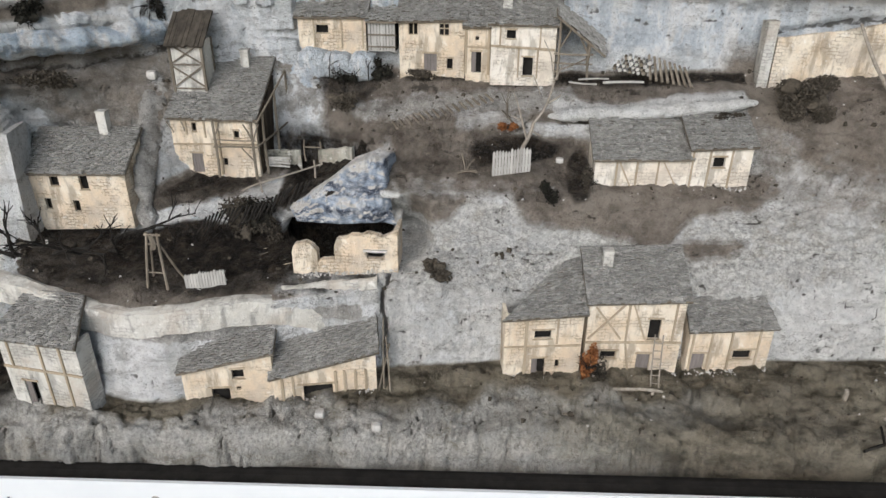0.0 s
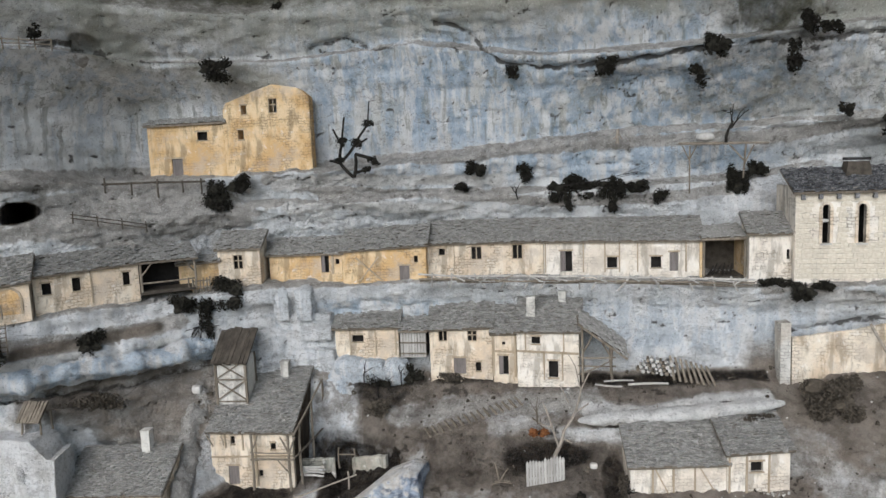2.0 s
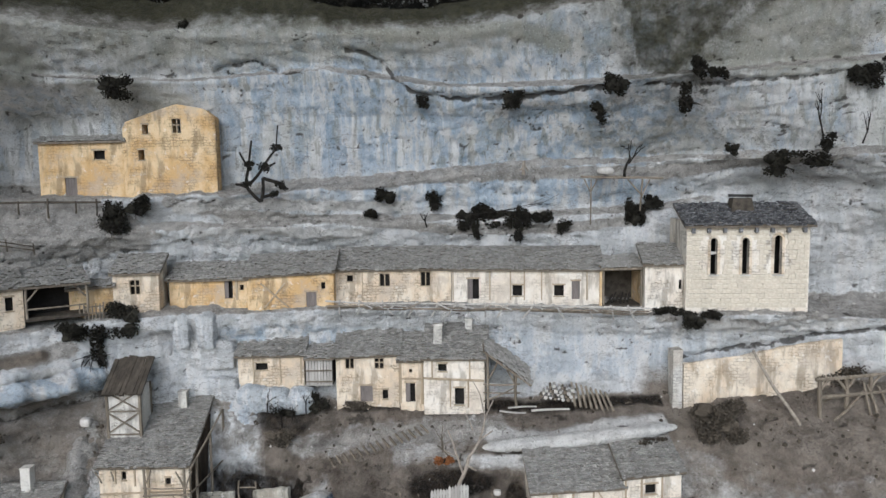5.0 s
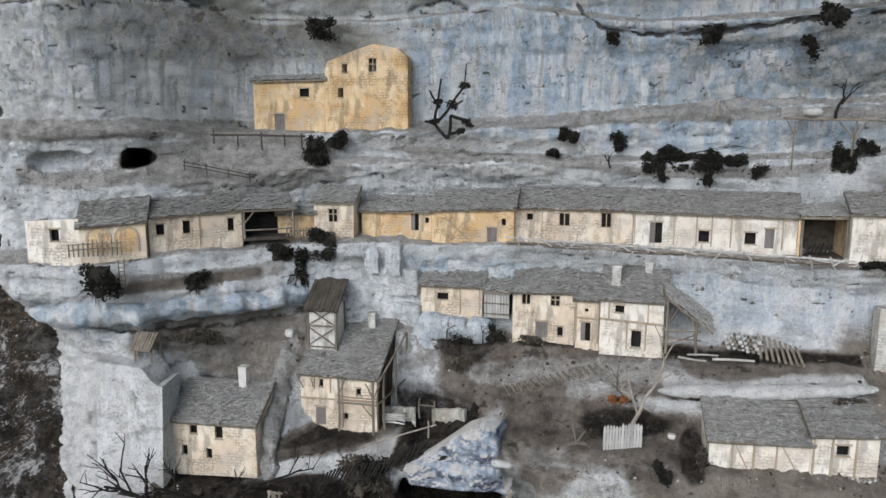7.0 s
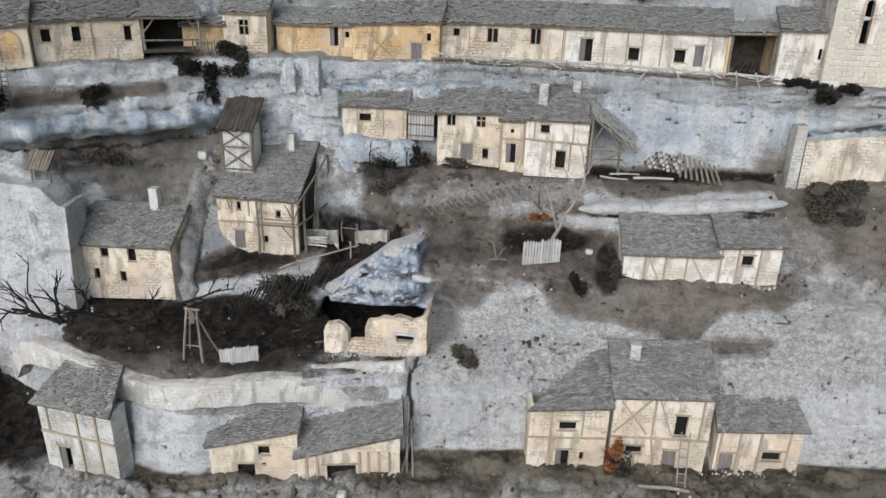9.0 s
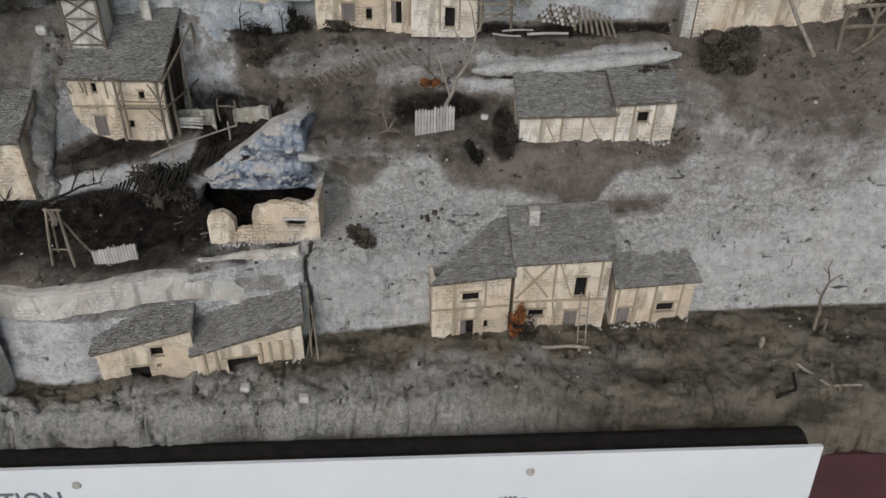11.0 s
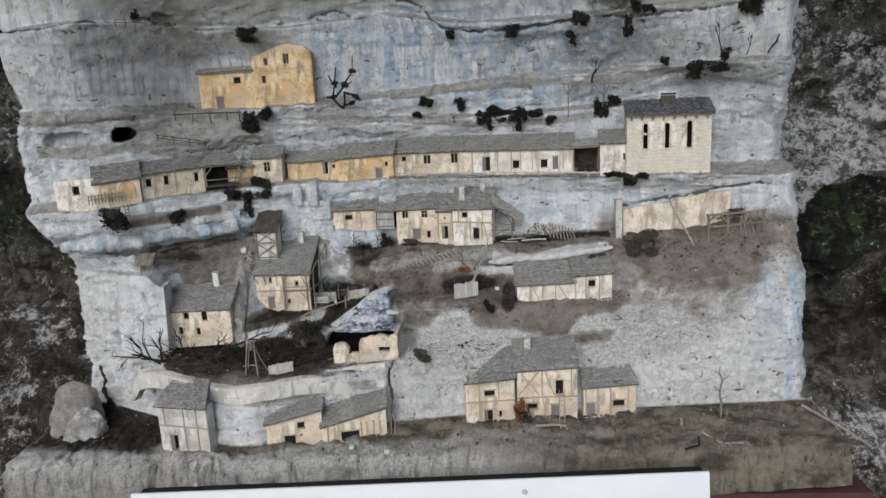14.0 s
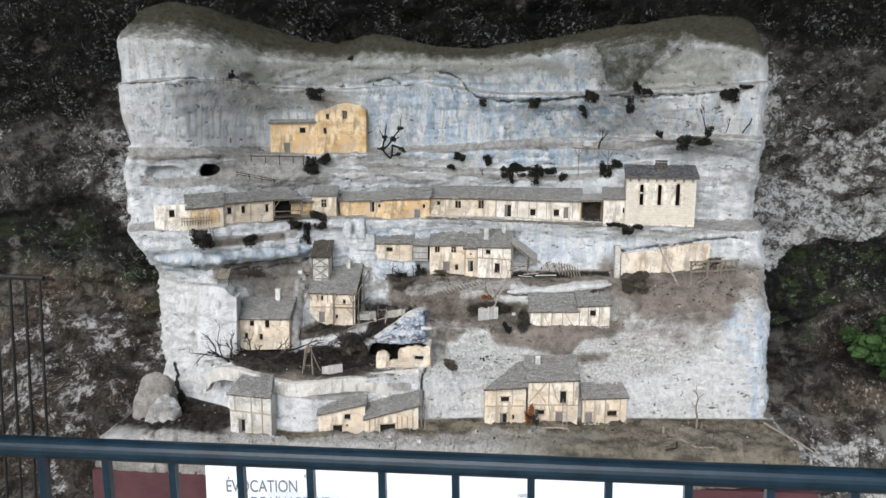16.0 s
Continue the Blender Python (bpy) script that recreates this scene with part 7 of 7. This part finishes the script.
frame_thing("fallen_log", "bare log lying along the base edge", "branch", None, [((.80, 1.10, .01), (.835, 1.03, .006), .0030, "log"), ((.835, 1.03, .006), (.862, .965, .0), .0024, "log")], PALE_TWIG)
dead_tree("black crooked branch standing on the plank bridge", BRIDGE_BRANCH, (.25, -.1, 1), .028, .0026, 3, TWIG, -.15, .85, name="dead_branch", seed=52)
dead_tree("thin branch trailing through the ivy", (.21, 1.412, .552), (1, -.05, .12), .07, .0008, 2, TWIG, 0, .4, name="dead_branch", seed=54)
frame_thing("loose_planks", "loose grey planks lying by the lean-to", "planks", None, [((.292, 1.262, .297), (.342, 1.258, .300), .0018, "plank"), ((.25, 1.268, .295), (.284, 1.256, .296), .0014, "plank"), ((.262, 1.274, .297), (.30, 1.27, .300), .0013, "plank")], PLANK)
frame_thing("stump", "short pale broken post in the ground", "post", pose(.569, 1.03, 0), [((0, 0, 0), (.001, 0, .018), .0028)], PALE_TWIG)

# white kerb of the tower terrace with a pale pole rail
frame_thing("pole_rail", "long pale pole rail along the terrace edge", "rail", None, [((-.152, 1.14, .176), (-.13, 1.15, .184), .0012), ((-.13, 1.15, .184), (-.06, 1.19, .198), .0013), ((-.13, 1.152, .17), (-.131, 1.15, .188), .0014), ((-.07, 1.186, .18), (-.07, 1.186, .204), .0014)], PALE_TWIG)
hurdle = thing("hurdle", "row of dark leaning stakes along the terrace bank", "fence")
for k in range(26):
    f = k / 25
    p = Vector((-.184 + .12 * f, 1.100 + .05 * f - .006 * math.sin(f * 3.1), .156 + .034 * f + .003 * math.sin(f * 9)))
    bm = bmesh.new()
    stick(bm, p, p + Vector((-.006 - random.uniform(0, .005), -.012, -.016 - random.uniform(0, .008))), .0015, .0009, 5, .001, 2)
    part("stake", bm, TWIG, hurdle)
# blind arches of the balcony house
arched = [o for o in scene.objects if o.get("label", "").startswith("cream house with twin blind arches")][0]
for u0, u1 in ((.010, .036), (.044, .070)):
    part("blind_arch", arch_ring(u0, .004, u1, .036, .0026), BEAM, arched)
    bm = bmesh.new()
    r, cx = (u1 - u0) / 2, (u0 + u1) / 2
    rim = [bm.verts.new((cx + f * math.cos(q) * r, -.0004 - .002 * (1 - f), .036 - r + max(-.032 + r, f * math.sin(q) * r))) for f in (1.0,) for q in np.linspace(-.0, math.pi, 15)]
    rim += [bm.verts.new((u0, -.0004, .004)), bm.verts.new((u1, -.0004, .004))]
    hub = bm.verts.new((cx, -.0022, .022))
    for a, b in zip(rim, rim[1:] + rim[:1]):
        bm.faces.new((hub, a, b))
    part("arch_panel", bm, YELLOW, arched, "ochre plastered arch panel")

def foot_rubble(label, a, b, count, seed, size=.0011):
    """Crumbled plaster lying along the foot of a wall."""
    rng = np.random.default_rng(seed)
    a, b = Vector(a), Vector(b)
    bm = bmesh.new()
    for _ in range(count):
        s = size * rng.uniform(.25, 1)
        p = a.lerp(b, rng.uniform(0, 1)) + Vector((0, rng.normal(0, .0025), rng.uniform(-.0018, .0004)))
        box(bm, (-s, -s, -s * .6), (s, s, s * .6), Matrix.Translation(p) @ Euler(rng.uniform(0, 3, 3)).to_matrix().to_4x4(), wob=s * .4)
    return tagged(new("wall_rubble", mesh_of("wall_rubble", bm, STONE)), label, "rubble", kind="stuff")


for k, (a, b, n) in enumerate((((.19, 1.026, .003), (.275, 1.041, .001), 110), ((.285, 1.046, .001), (.39, 1.057, .003), 120), ((.402, 1.063, .001), (.50, 1.077, .004), 120), ((-.165, .946, -.008), (-.07, .964, -.008), 90), ((-.068, .961, -.008), (.043, .988, .003), 90), ((.284, 1.157, .192), (.463, 1.173, .197), 150), ((-.056, 1.044, .116), (.06, 1.048, .126), 110))):
    foot_rubble("pale crumbs of plaster along the foot of a house", a, b, n, 70 + k)

# ---- small rubble, splinters and pebbles on the ledges ----


def scatter(name, label, material, count, seed, long, low=0.0, high=1.0, size=(.0012, .0035)):
    rng = np.random.default_rng(seed)
    flat = (NRM[..., 2] > 0.55) & (PTS[..., 2] >= low) & (PTS[..., 2] <= high) & (LEVEL[:, None] > 1.0) & (LEVEL[:, None] < 18)
    spots = np.argwhere(flat)
    bm = bmesh.new()
    for r, c in spots[rng.integers(0, len(spots), count)]:
        p = Vector(PTS[r, c])
        s = rng.uniform(*size) * rng.uniform(.4, 1)
        if long:
            q = rng.uniform(0, math.pi)
            way = Vector((math.cos(q), math.sin(q) * .6, rng.uniform(-.1, .25))) * s * 4
            stick(bm, p - way / 2 + Vector((0, 0, .0006)), p + way / 2 + Vector((0, 0, .0006)), s * .28, s * .18, 4)
        else:
            box(bm, (-s, -s, -s * .8), (s, s, s * .8), Matrix.Translation(p) @ Euler(rng.uniform(0, 3, 3)).to_matrix().to_4x4(), wob=s * .4)
    return tagged(new(name, mesh_of(name, bm, material)), label, name.replace("_", " "), kind="stuff")


scatter("rubble", "small pale stones strewn over the ledges", STONE, 240, 3, False, size=(.0006, .0016))
scatter("dark_rubble", "small dark clods strewn over the ground", BROWN_LEAF, 600, 4, False, high=.35, size=(.0008, .0026))
scatter("splinters", "dry grey splinters strewn over the ground", TIMBER, 260, 5, True, high=.35)
